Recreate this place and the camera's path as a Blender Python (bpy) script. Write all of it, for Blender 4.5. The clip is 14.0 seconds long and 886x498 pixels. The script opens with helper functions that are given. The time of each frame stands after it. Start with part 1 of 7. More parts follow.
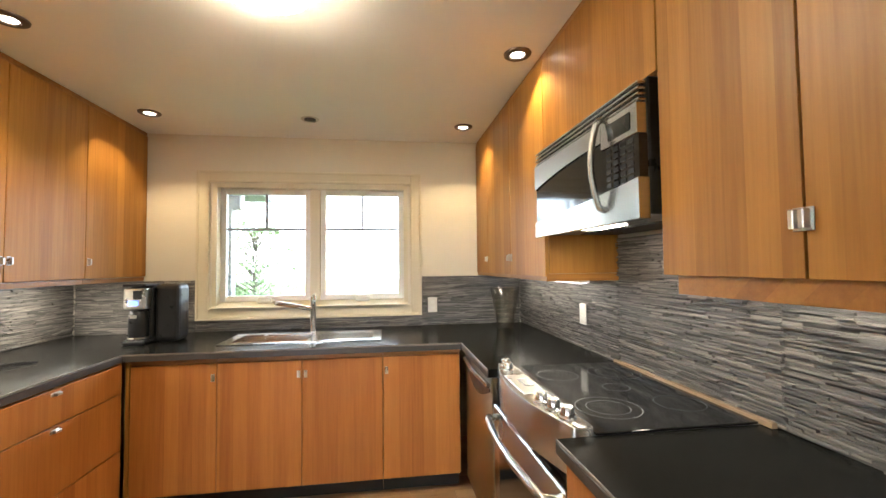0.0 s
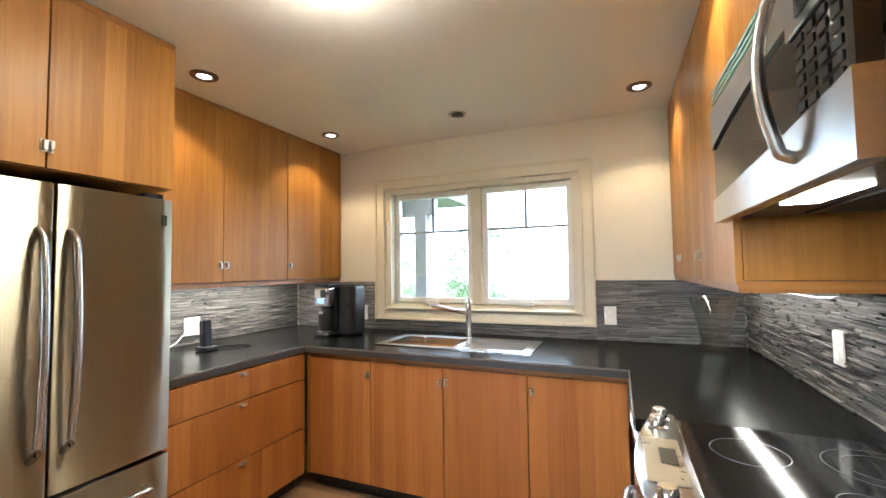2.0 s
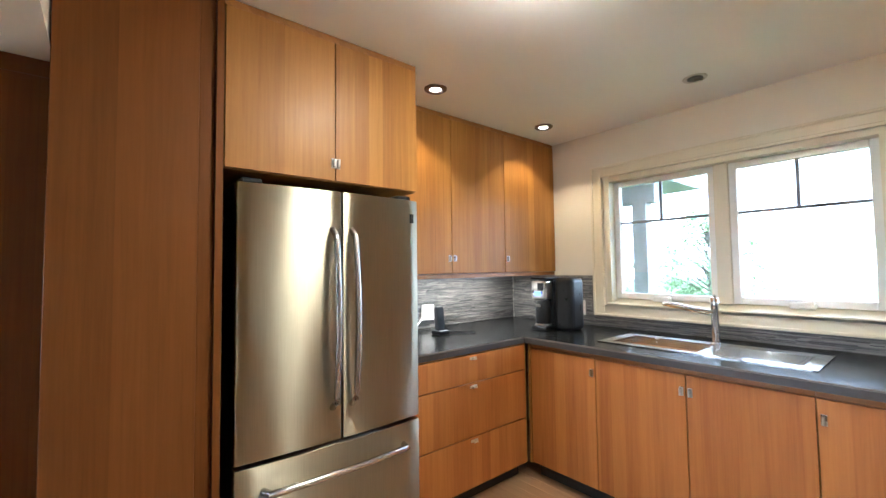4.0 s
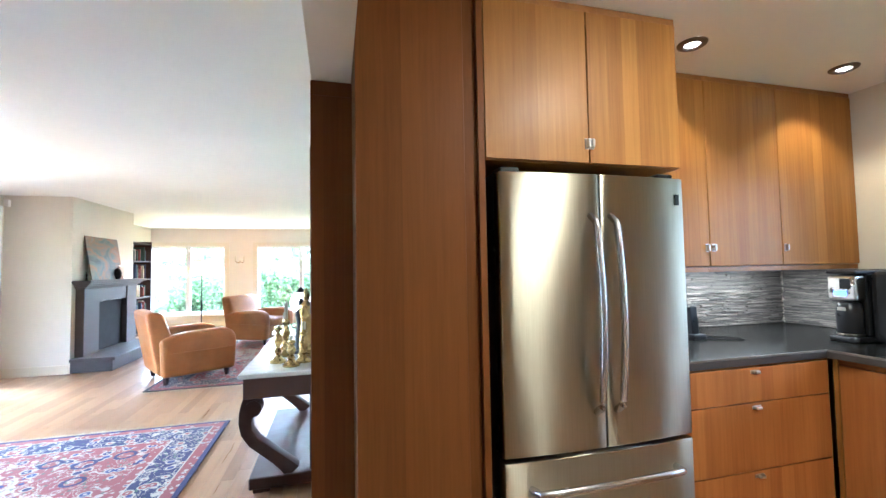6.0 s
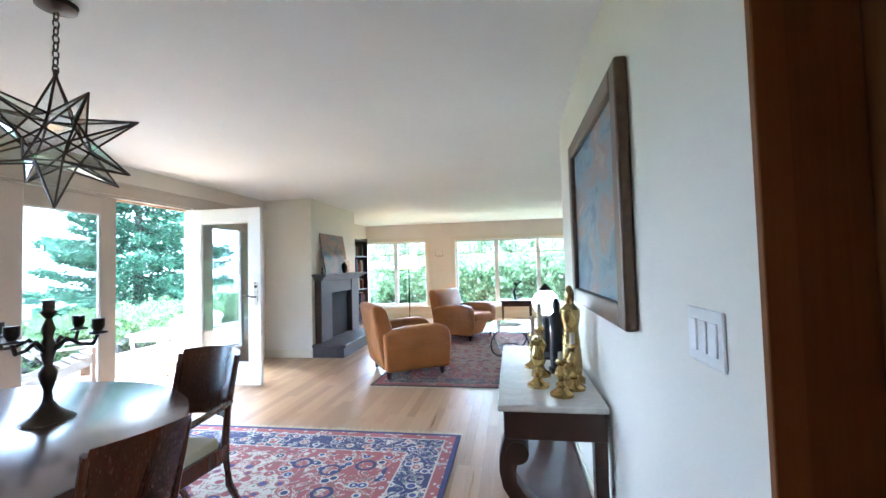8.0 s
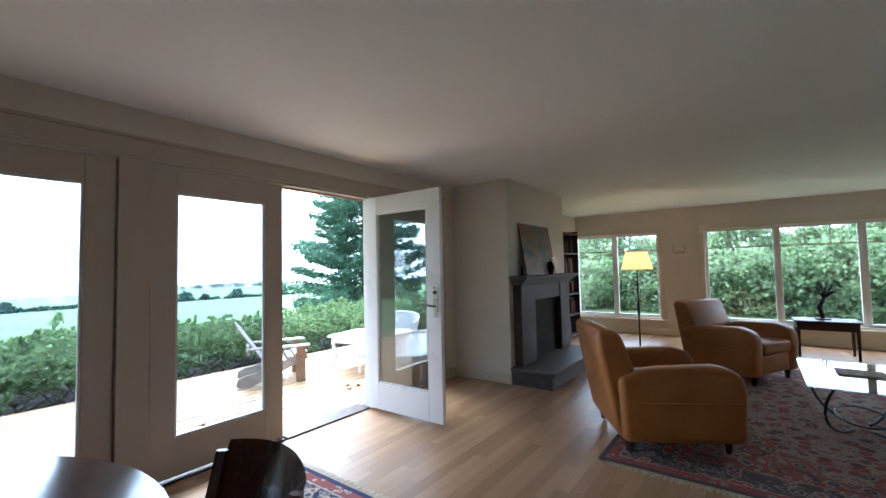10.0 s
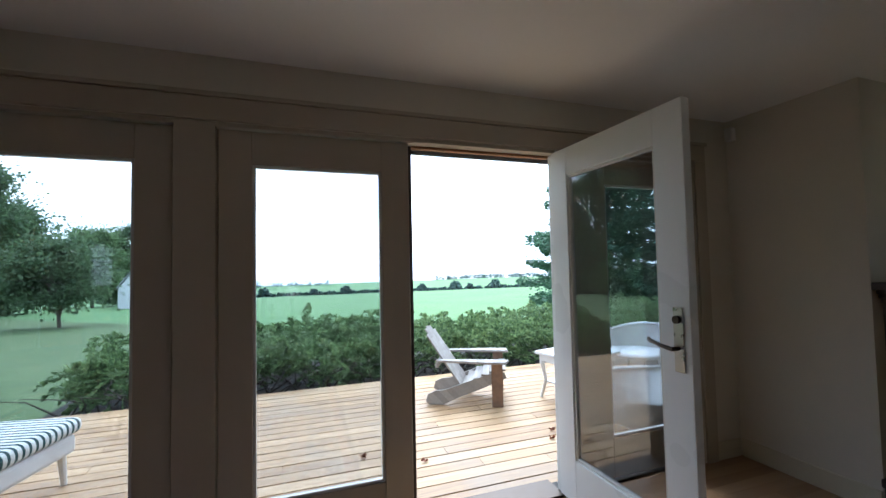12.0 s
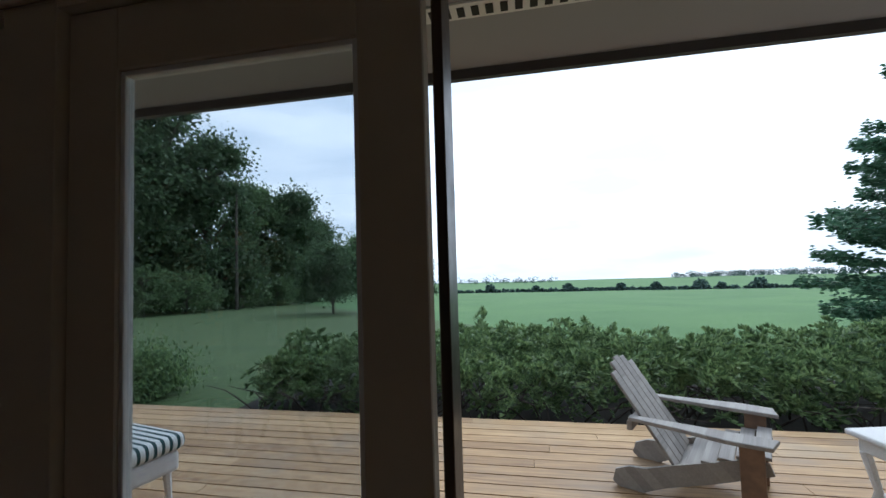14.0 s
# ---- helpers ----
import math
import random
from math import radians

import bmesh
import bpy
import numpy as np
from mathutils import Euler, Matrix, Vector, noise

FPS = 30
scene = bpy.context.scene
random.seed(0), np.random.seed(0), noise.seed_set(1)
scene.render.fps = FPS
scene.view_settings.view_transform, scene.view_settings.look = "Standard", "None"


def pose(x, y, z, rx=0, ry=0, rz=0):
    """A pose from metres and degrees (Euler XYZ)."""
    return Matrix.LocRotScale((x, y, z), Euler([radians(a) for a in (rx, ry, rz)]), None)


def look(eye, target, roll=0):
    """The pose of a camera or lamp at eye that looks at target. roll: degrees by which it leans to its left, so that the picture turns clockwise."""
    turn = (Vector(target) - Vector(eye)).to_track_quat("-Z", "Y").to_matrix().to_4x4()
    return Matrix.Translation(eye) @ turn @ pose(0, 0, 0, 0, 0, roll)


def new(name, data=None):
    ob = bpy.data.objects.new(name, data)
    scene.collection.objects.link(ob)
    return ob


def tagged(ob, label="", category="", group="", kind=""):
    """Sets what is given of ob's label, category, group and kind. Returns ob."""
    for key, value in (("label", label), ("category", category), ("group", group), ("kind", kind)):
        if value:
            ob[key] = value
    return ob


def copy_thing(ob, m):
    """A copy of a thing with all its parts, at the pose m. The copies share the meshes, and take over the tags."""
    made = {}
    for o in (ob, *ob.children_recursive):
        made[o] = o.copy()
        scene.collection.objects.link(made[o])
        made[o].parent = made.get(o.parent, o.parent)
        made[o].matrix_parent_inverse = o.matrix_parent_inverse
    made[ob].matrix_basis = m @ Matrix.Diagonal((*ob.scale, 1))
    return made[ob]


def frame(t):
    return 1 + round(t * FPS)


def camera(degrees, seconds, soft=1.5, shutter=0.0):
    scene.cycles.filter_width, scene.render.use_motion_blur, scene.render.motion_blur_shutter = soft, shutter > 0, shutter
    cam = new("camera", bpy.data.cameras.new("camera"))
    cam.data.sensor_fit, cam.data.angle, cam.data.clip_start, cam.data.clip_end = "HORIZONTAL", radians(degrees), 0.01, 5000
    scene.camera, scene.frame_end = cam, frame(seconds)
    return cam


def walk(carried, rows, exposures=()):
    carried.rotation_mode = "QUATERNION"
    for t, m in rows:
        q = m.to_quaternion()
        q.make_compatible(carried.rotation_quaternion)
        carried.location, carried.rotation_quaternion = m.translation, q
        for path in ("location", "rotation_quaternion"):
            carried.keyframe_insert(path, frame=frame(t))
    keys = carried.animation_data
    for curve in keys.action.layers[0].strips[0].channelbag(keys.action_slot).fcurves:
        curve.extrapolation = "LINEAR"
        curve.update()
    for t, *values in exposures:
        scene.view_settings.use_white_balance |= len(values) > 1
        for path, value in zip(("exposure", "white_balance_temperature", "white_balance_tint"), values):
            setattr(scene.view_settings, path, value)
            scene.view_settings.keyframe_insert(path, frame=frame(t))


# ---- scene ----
cam = camera(94.0, 14.0)
PATH = [
    (0, (3.319, 3.144, 1.407), (3.595, 5.123, 1.486), -0.6),
    (0.5, (3.477, 3.292, 1.396), (3.547, 5.288, 1.489), -0.5),
    (1, (3.596, 3.417, 1.402), (3.441, 5.408, 1.497), -0.7),
    (1.5, (3.708, 3.513, 1.415), (3.218, 5.449, 1.512), -0.8),
    (2, (3.757, 3.561, 1.408), (2.979, 5.401, 1.505), -0.8),
    (2.5, (3.764, 3.585, 1.404), (2.746, 5.304, 1.498), -0.8),
    (3, (3.747, 3.582, 1.396), (2.534, 5.169, 1.49), -0.8),
    (5.5, (3.452, 3.387, 1.374), (1.584, 4.095, 1.462), -0.9),
    (6, (3.389, 3.33, 1.365), (1.457, 3.837, 1.455), -1.0),
    (6.5, (3.258, 3.252, 1.346), (1.285, 3.564, 1.442), -0.8),
    (7, (3.051, 3.136, 1.36), (1.056, 3.251, 1.445), -1.1),
    (7.5, (2.773, 2.996, 1.381), (0.777, 2.898, 1.451), -1.3),
    (8, (2.479, 2.838, 1.357), (0.507, 2.513, 1.435), -1.5),
    (10.5, (0.554, 1.963, 1.382), (-0.856, 0.549, 1.474), -1.1),
    (11, (0.194, 1.764, 1.401), (-0.986, 0.152, 1.489), -1.1),
    (11.5, (-0.141, 1.509, 1.415), (-1.072, -0.259, 1.503), -1.1),
    (12, (-0.43, 1.22, 1.408), (-1.084, -0.668, 1.492), -1.2),
    (12.5, (-0.665, 0.89, 1.4), (-1.051, -1.071, 1.489), -1.6),
    (13, (-0.871, 0.537, 1.402), (-1.003, -1.457, 1.49), -1.3),
    (13.5, (-1.032, 0.205, 1.406), (-0.914, -1.79, 1.494), -1.3),
    (14, (-1.199, -0.15, 1.405), (-0.813, -2.11, 1.501), -1.7),
]
EXPOSURES = [(0.0, 5.65, 6000, 8), (1.2, 5.65, 5600, 8), (2.0, 5.6, 5400, 8), (3.0, 5.6, 5250, 8), (5.5, 6.0, 4700, 6), (6.0, 5.8, 4700, 6), (6.6, 5.6, 4650, 5), (7.2, 5.4, 4650, 4), (7.7, 5.1, 4700, 4), (8.2, 4.75, 4800, 5), (10.4, 2.75, 5200, 6), (11.0, 2.4, 5300, 6), (12.0, 1.9, 5300, 6), (12.5, 1.55, 5300, 6), (13.0, 1.1, 5300, 6), (14.0, 0.4, 5550, 6)]
walk(cam, [(t, look(eye, target, roll)) for t, eye, target, roll in PATH], EXPOSURES)

# ---- sky and daylight: a bright overcast ----
SUN_ELEV, SUN_TURN = 48, 200
world = bpy.data.worlds.new("sky")
scene.world = world
world.use_nodes = True
wn, wl = world.node_tree.nodes, world.node_tree.links
wn.clear()
sky = wn.new("ShaderNodeTexSky")
sky.sky_type, sky.sun_disc = "NISHITA", False
sky.sun_elevation, sky.sun_rotation = radians(SUN_ELEV), radians(SUN_TURN)
sky.dust_density, sky.air_density = 4.0, 1.0
wco = wn.new("ShaderNodeTexCoord")
wmap = wn.new("ShaderNodeMapping")
wmap.inputs["Scale"].default_value = (2.0, 2.0, 9.0)
wl.new(wco.outputs["Generated"], wmap.inputs["Vector"])
cloud = wn.new("ShaderNodeTexNoise")
cloud.inputs["Scale"].default_value, cloud.inputs["Detail"].default_value = 1.4, 5.0
wl.new(wmap.outputs["Vector"], cloud.inputs["Vector"])
cramp = wn.new("ShaderNodeValToRGB")
cramp.color_ramp.elements[0].position, cramp.color_ramp.elements[0].color = 0.35, (8.3, 9.1, 10.2, 1)
cramp.color_ramp.elements[1].position, cramp.color_ramp.elements[1].color = 0.65, (12.0, 12.3, 12.6, 1)
wl.new(cloud.outputs["Fac"], cramp.inputs["Fac"])
wmix = wn.new("ShaderNodeMix")
wmix.data_type = "RGBA"
wmix.inputs["Factor"].default_value = 0.88
wl.new(sky.outputs["Color"], wmix.inputs["A"])
wl.new(cramp.outputs["Color"], wmix.inputs["B"])
wbg = wn.new("ShaderNodeBackground")
wbg.inputs["Strength"].default_value = 0.1
wl.new(wmix.outputs["Result"], wbg.inputs["Color"])
wout = wn.new("ShaderNodeOutputWorld")
wl.new(wbg.outputs["Background"], wout.inputs["Surface"])
sun = new("sun", bpy.data.lights.new("sun", "SUN"))
sun.data.energy, sun.data.angle, sun.data.color = 0.9, radians(25), (1.0, 0.96, 0.9)
sun.matrix_world = look((-20, -50, 60), (0, 0, 0))


# ---- materials ----
def material(name):
    m = bpy.data.materials.new(name)
    m.use_nodes = True
    return m, m.node_tree.nodes, m.node_tree.links, m.node_tree.nodes["Principled BSDF"]


def coords(n, l, scale=(1, 1, 1), kind="Object"):
    c, mp = n.new("ShaderNodeTexCoord"), n.new("ShaderNodeMapping")
    mp.inputs["Scale"].default_value = scale
    l.new(c.outputs[kind], mp.inputs["Vector"])
    return mp.outputs["Vector"]


def noise_tex(n, l, vec, scale, detail=4.0, rough=0.55, dist=0.0):
    t = n.new("ShaderNodeTexNoise")
    t.inputs["Scale"].default_value, t.inputs["Detail"].default_value = scale, detail
    t.inputs["Roughness"].default_value, t.inputs["Distortion"].default_value = rough, dist
    l.new(vec, t.inputs["Vector"])
    return t.outputs["Fac"]


def ramp(n, l, fac, stops):
    r = n.new("ShaderNodeValToRGB")
    el = r.color_ramp.elements
    while len(el) < len(stops):
        el.new(0.5)
    for e, (p, c) in zip(el, stops):
        e.position, e.color = p, (*c, 1)
    l.new(fac, r.inputs["Fac"])
    return r.outputs["Color"]


def mixed(n, l, a, b, fac, mode="MIX"):
    m = n.new("ShaderNodeMix")
    m.data_type, m.blend_type = "RGBA", mode
    for key, v in (("A", a), ("B", b)):
        if isinstance(v, tuple):
            m.inputs[key].default_value = (*v, 1)
        else:
            l.new(v, m.inputs[key])
    if isinstance(fac, (int, float)):
        m.inputs["Factor"].default_value = fac
    else:
        l.new(fac, m.inputs["Factor"])
    return m.outputs["Result"]


def maths(n, l, op, a, b=0.0):
    m = n.new("ShaderNodeMath")
    m.operation = op
    for i, v in enumerate((a, b)):
        if isinstance(v, (int, float)):
            m.inputs[i].default_value = v
        else:
            l.new(v, m.inputs[i])
    return m.outputs[0]


def bumped(n, l, bsdf, height, strength=0.2, distance=0.002):
    b = n.new("ShaderNodeBump")
    b.inputs["Strength"].default_value, b.inputs["Distance"].default_value = strength, distance
    l.new(height, b.inputs["Height"])
    l.new(b.outputs["Normal"], bsdf.inputs["Normal"])


def painted(name, colour, rough=0.6, vary=0.08, grain=90.0):
    """Paint with roller texture and slow blotches."""
    m, n, l, p = material(name)
    v = coords(n, l)
    slow, fine = noise_tex(n, l, v, 1.3, 3), noise_tex(n, l, v, grain, 2)
    dark = tuple(c * (1 - vary) for c in colour)
    col = ramp(n, l, slow, [(0.3, dark), (0.7, colour)])
    l.new(col, p.inputs["Base Color"])
    l.new(ramp(n, l, slow, [(0.3, (rough - 0.06,) * 3), (0.7, (rough + 0.06,) * 3)]), p.inputs["Roughness"])
    bumped(n, l, p, fine, 0.12, 0.001)
    return m


def veneer(name, light, dark, axis="z", rough=0.42, width=0.075, coat=0.08):
    """Straight-grained veneer, laid in strips along an axis, each strip of its own tone."""
    m, n, l, p = material(name)
    c = n.new("ShaderNodeTexCoord")
    sep = n.new("ShaderNodeSeparateXYZ")
    l.new(c.outputs["Object"], sep.inputs[0])
    across = maths(n, l, "ADD", sep.outputs["X"], sep.outputs["Y"]) if axis == "z" else maths(n, l, "ADD", sep.outputs["Z"], sep.outputs["Y"])
    info = n.new("ShaderNodeObjectInfo")
    shift = maths(n, l, "MULTIPLY", info.outputs["Random"], 37.0)
    strip = maths(n, l, "FLOOR", maths(n, l, "ADD", maths(n, l, "DIVIDE", across, width), shift))
    wn_ = n.new("ShaderNodeTexWhiteNoise")
    wn_.noise_dimensions = "1D"
    l.new(strip, wn_.inputs["W"])
    long = (26, 26, 0.9) if axis == "z" else (0.9, 26, 26)
    v1 = coords(n, l, long)
    off = n.new("ShaderNodeVectorMath")
    off.operation = "ADD"
    l.new(v1, off.inputs[0])
    l.new(wn_.outputs["Color"], off.inputs[1])
    grain = noise_tex(n, l, off.outputs[0], 2.2, 6, 0.62, 0.25)
    fine = noise_tex(n, l, coords(n, l, tuple(3 * k for k in long)), 2.0, 3, 0.6)
    tone = maths(n, l, "ADD", maths(n, l, "MULTIPLY", grain, 0.66), maths(n, l, "MULTIPLY", wn_.outputs["Value"], 0.34))
    col = ramp(n, l, tone, [(0.2, dark), (0.5, tuple((a + b) / 2 for a, b in zip(light, dark))), (0.8, light)])
    col = mixed(n, l, col, (0.5, 0.38, 0.26), maths(n, l, "MULTIPLY", fine, 0.35), "MULTIPLY")
    l.new(col, p.inputs["Base Color"])
    l.new(ramp(n, l, fine, [(0.2, (rough - 0.06,) * 3), (0.8, (rough + 0.1,) * 3)]), p.inputs["Roughness"])
    p.inputs["Coat Weight"].default_value, p.inputs["Coat Roughness"].default_value = coat, 0.22
    bumped(n, l, p, fine, 0.08, 0.0006)
    return m


def brushed(name, colour, rough=0.28, axis=(1, 1, 60), aniso=0.9):
    m, n, l, p = material(name)
    v = coords(n, l, axis)
    streak = noise_tex(n, l, v, 6.0, 4)
    smear = noise_tex(n, l, coords(n, l), 3.0, 4)
    l.new(ramp(n, l, streak, [(0.3, tuple(c * 0.86 for c in colour)), (0.7, colour)]), p.inputs["Base Color"])
    r = maths(n, l, "ADD", maths(n, l, "MULTIPLY", smear, 0.05), rough - 0.02)
    l.new(r, p.inputs["Roughness"])
    p.inputs["Metallic"].default_value = 1.0
    p.inputs["Anisotropic"].default_value, p.inputs["Anisotropic Rotation"].default_value = aniso, 0.25
    tg = n.new("ShaderNodeTangent")
    tg.direction_type, tg.axis = "RADIAL", "Z"
    l.new(tg.outputs[0], p.inputs["Tangent"])
    bumped(n, l, p, streak, 0.05, 0.0004)
    return m


def plain(name, colour, rough=0.5, metal=0.0, vary=0.15, scale=14.0, coat=0.0, bump=0.1):
    """A small-part surface with slight mottling and uneven gloss."""
    m, n, l, p = material(name)
    v = coords(n, l)
    t = noise_tex(n, l, v, scale, 5)
    l.new(ramp(n, l, t, [(0.25, tuple(c * (1 - vary) for c in colour)), (0.75, tuple(min(1, c * (1 + vary * 0.5)) for c in colour))]), p.inputs["Base Color"])
    l.new(ramp(n, l, t, [(0.25, (max(0.03, rough - 0.08),) * 3), (0.75, (rough + 0.08,) * 3)]), p.inputs["Roughness"])
    p.inputs["Metallic"].default_value, p.inputs["Coat Weight"].default_value = metal, coat
    if bump:
        bumped(n, l, p, noise_tex(n, l, v, scale * 12, 2), bump, 0.001)
    return m


def glass(name, tint=(1, 1, 1), gloss=0.02):
    """Clear pane: straight view through, with a Fresnel shine."""
    m, n, l, p = material(name)
    n.remove(p)
    out = n["Material Output"]
    tr, gl, mx, fr = n.new("ShaderNodeBsdfTransparent"), n.new("ShaderNodeBsdfGlossy"), n.new("ShaderNodeMixShader"), n.new("ShaderNodeLayerWeight")
    tr.inputs["Color"].default_value = (*tint, 1)
    gl.inputs["Roughness"].default_value = gloss
    fr.inputs["Blend"].default_value = 0.5
    shine = maths(n, l, "POWER", fr.outputs["Facing"], 3.0)
    l.new(maths(n, l, "ADD", maths(n, l, "MULTIPLY", shine, 0.7), 0.075), mx.inputs[0])
    l.new(tr.outputs[0], mx.inputs[1])
    l.new(gl.outputs[0], mx.inputs[2])
    l.new(mx.outputs[0], out.inputs["Surface"])
    return m


def glow(name, colour, strength):
    m, n, l, p = material(name)
    p.inputs["Base Color"].default_value = (*colour, 1)
    p.inputs["Emission Color"].default_value = (*colour, 1)
    p.inputs["Emission Strength"].default_value = strength
    return m


M = {}
M["wall"] = painted("wall_paint", (0.72, 0.67, 0.57))
M["ceiling"] = painted("ceiling_paint", (0.86, 0.85, 0.83), 0.7, 0.04)
M["trim"] = painted("cream_trim_paint", (0.68, 0.62, 0.48), 0.38, 0.05, 40)
M["white"] = painted("white_trim_paint", (0.78, 0.77, 0.74), 0.35, 0.05, 40)
M["veneer"] = veneer("fir_veneer", (0.47, 0.225, 0.042), (0.26, 0.108, 0.018), "z", 0.46, 0.075, 0.03)
M["veneer_red"] = veneer("reddish_fir_veneer", (0.48, 0.195, 0.043), (0.29, 0.10, 0.02), "z", 0.46, 0.075, 0.03)
M["veneer_x"] = veneer("fir_edge", (0.42, 0.19, 0.036), (0.25, 0.10, 0.018), "x")
# reddish fir darkened in colour to stand for the shade at this end
M["pantry"] = veneer("shaded_fir_veneer", (0.22, 0.08, 0.015), (0.13, 0.045, 0.008), "z", 0.5, 0.075, 0.0)
# yellowed steel: the warm lamplight it mirrors is partly in the base colour
M["steel"] = brushed("brushed_steel", (0.39, 0.35, 0.26), 0.37, (60, 60, 1), 1.0)
M["steel_h"] = brushed("brushed_steel_level", (0.54, 0.53, 0.51), 0.26, (1, 1, 60))
M["chrome"] = plain("chrome", (0.75, 0.75, 0.75), 0.14, 1.0, 0.05, 8, 0, 0)
M["black_glass"] = plain("black_glass", (0.012, 0.012, 0.013), 0.06, 0.0, 0.2, 4, 0.0, 0)
M["black"] = plain("black_plastic", (0.018, 0.018, 0.02), 0.32, 0.0, 0.2, 20)


def laminate():
    m, n, l, p = material("charcoal_laminate")
    fine = noise_tex(n, l, coords(n, l), 320, 2)
    l.new(ramp(n, l, fine, [(0.3, (0.007, 0.007, 0.007)), (0.7, (0.011, 0.011, 0.0105))]), p.inputs["Base Color"])
    slow = noise_tex(n, l, coords(n, l), 5.0, 4)
    l.new(ramp(n, l, slow, [(0.3, (0.21,) * 3), (0.7, (0.24,) * 3)]), p.inputs["Roughness"])
    return m


M["counter"] = laminate()
for k, lv in (("counter", 0.08), ("pantry", 0.2), ("veneer", 0.3), ("veneer_red", 0.3), ("black", 0.25)):
    M[k].node_tree.nodes["Principled BSDF"].inputs["Specular IOR Level"].default_value = lv
M["counter_edge"] = plain("counter_edge", (0.14, 0.12, 0.10), 0.4, 0.0, 0.25, 60)
M["edge_dark"] = plain("dark_worktop_edge", (0.045, 0.038, 0.033), 0.45, 0.0, 0.25, 60)
M["pane"] = glass("door_glass", (0.80, 0.825, 0.845))
M["pane_clear"] = glass("window_glass", (0.97, 0.975, 0.975))
# grey tint added to the kitchen panes to weaken the daylight they let in
M["pane_dimming"] = glass("daylight_dimming_glass", (0.5, 0.51, 0.51))
M["lamp"] = glow("warm_bulb", (1.0, 0.86, 0.66), 0.6)
M["dark"] = plain("dark_gap", (0.015, 0.012, 0.01), 0.7)


def oak_floor():
    m, n, l, p = material("oak_planks")
    info = n.new("ShaderNodeObjectInfo")
    v = coords(n, l, (1.0, 14, 14))
    off = n.new("ShaderNodeVectorMath")
    off.operation = "ADD"
    l.new(v, off.inputs[0])
    comb = n.new("ShaderNodeCombineXYZ")
    geo = n.new("ShaderNodeNewGeometry")
    isl = maths(n, l, "MULTIPLY", geo.outputs["Random Per Island"], 43.0)
    l.new(maths(n, l, "ADD", maths(n, l, "MULTIPLY", info.outputs["Random"], 53.0), isl), comb.inputs[0])
    l.new(comb.outputs[0], off.inputs[1])
    g = noise_tex(n, l, off.outputs[0], 2.4, 6, 0.6, 0.6)
    rnd = maths(n, l, "FRACT", maths(n, l, "ADD", info.outputs["Random"], geo.outputs["Random Per Island"]))
    t = maths(n, l, "ADD", maths(n, l, "MULTIPLY", g, 0.6), maths(n, l, "MULTIPLY", rnd, 0.4))
    l.new(ramp(n, l, t, [(0.25, (0.30, 0.17, 0.085)), (0.75, (0.46, 0.29, 0.155))]), p.inputs["Base Color"])
    l.new(ramp(n, l, g, [(0.3, (0.27,) * 3), (0.7, (0.4,) * 3)]), p.inputs["Roughness"])
    bumped(n, l, p, g, 0.06, 0.0008)
    return m


M["oak"] = oak_floor()


# ---- mesh helpers ----
def box(bm, x0, x1, y0, y1, z0, z1, bevel=0.0, seg=1):
    """Adds a box to bm, with rounded edges where bevel is given."""
    tmp = bmesh.new()
    bmesh.ops.create_cube(tmp, size=1)
    for v in tmp.verts:
        v.co = Vector(((x0 + x1) / 2 + v.co.x * (x1 - x0), (y0 + y1) / 2 + v.co.y * (y1 - y0), (z0 + z1) / 2 + v.co.z * (z1 - z0)))
    if bevel:
        bmesh.ops.bevel(tmp, geom=tmp.edges[:], offset=bevel, segments=seg, affect="EDGES", profile=0.5)
    bmesh.ops.recalc_face_normals(tmp, faces=tmp.faces[:])
    me = bpy.data.meshes.new("tmp")
    tmp.to_mesh(me)
    bm.from_mesh(me)
    bpy.data.meshes.remove(me)
    tmp.free()
    return bm


def B(x0, x1, y0, y1, z0, z1, bevel=0.0, seg=1):
    return box(bmesh.new(), x0, x1, y0, y1, z0, z1, bevel, seg)


def lathe(profile, steps=24, centre=(0, 0, 0), bm=None):
    """A turned body from (radius, height) pairs."""
    bm = bm or bmesh.new()
    rings = []
    for r, z in profile:
        rings.append([bm.verts.new((centre[0] + max(r, 1e-4) * math.cos(2 * math.pi * k / steps), centre[1] + max(r, 1e-4) * math.sin(2 * math.pi * k / steps), centre[2] + z)) for k in range(steps)])
    for a, b in zip(rings, rings[1:]):
        for k in range(steps):
            bm.faces.new((a[k], a[(k + 1) % steps], b[(k + 1) % steps], b[k]))
    bm.faces.new(rings[0][::-1])
    bm.faces.new(rings[-1])
    return bm


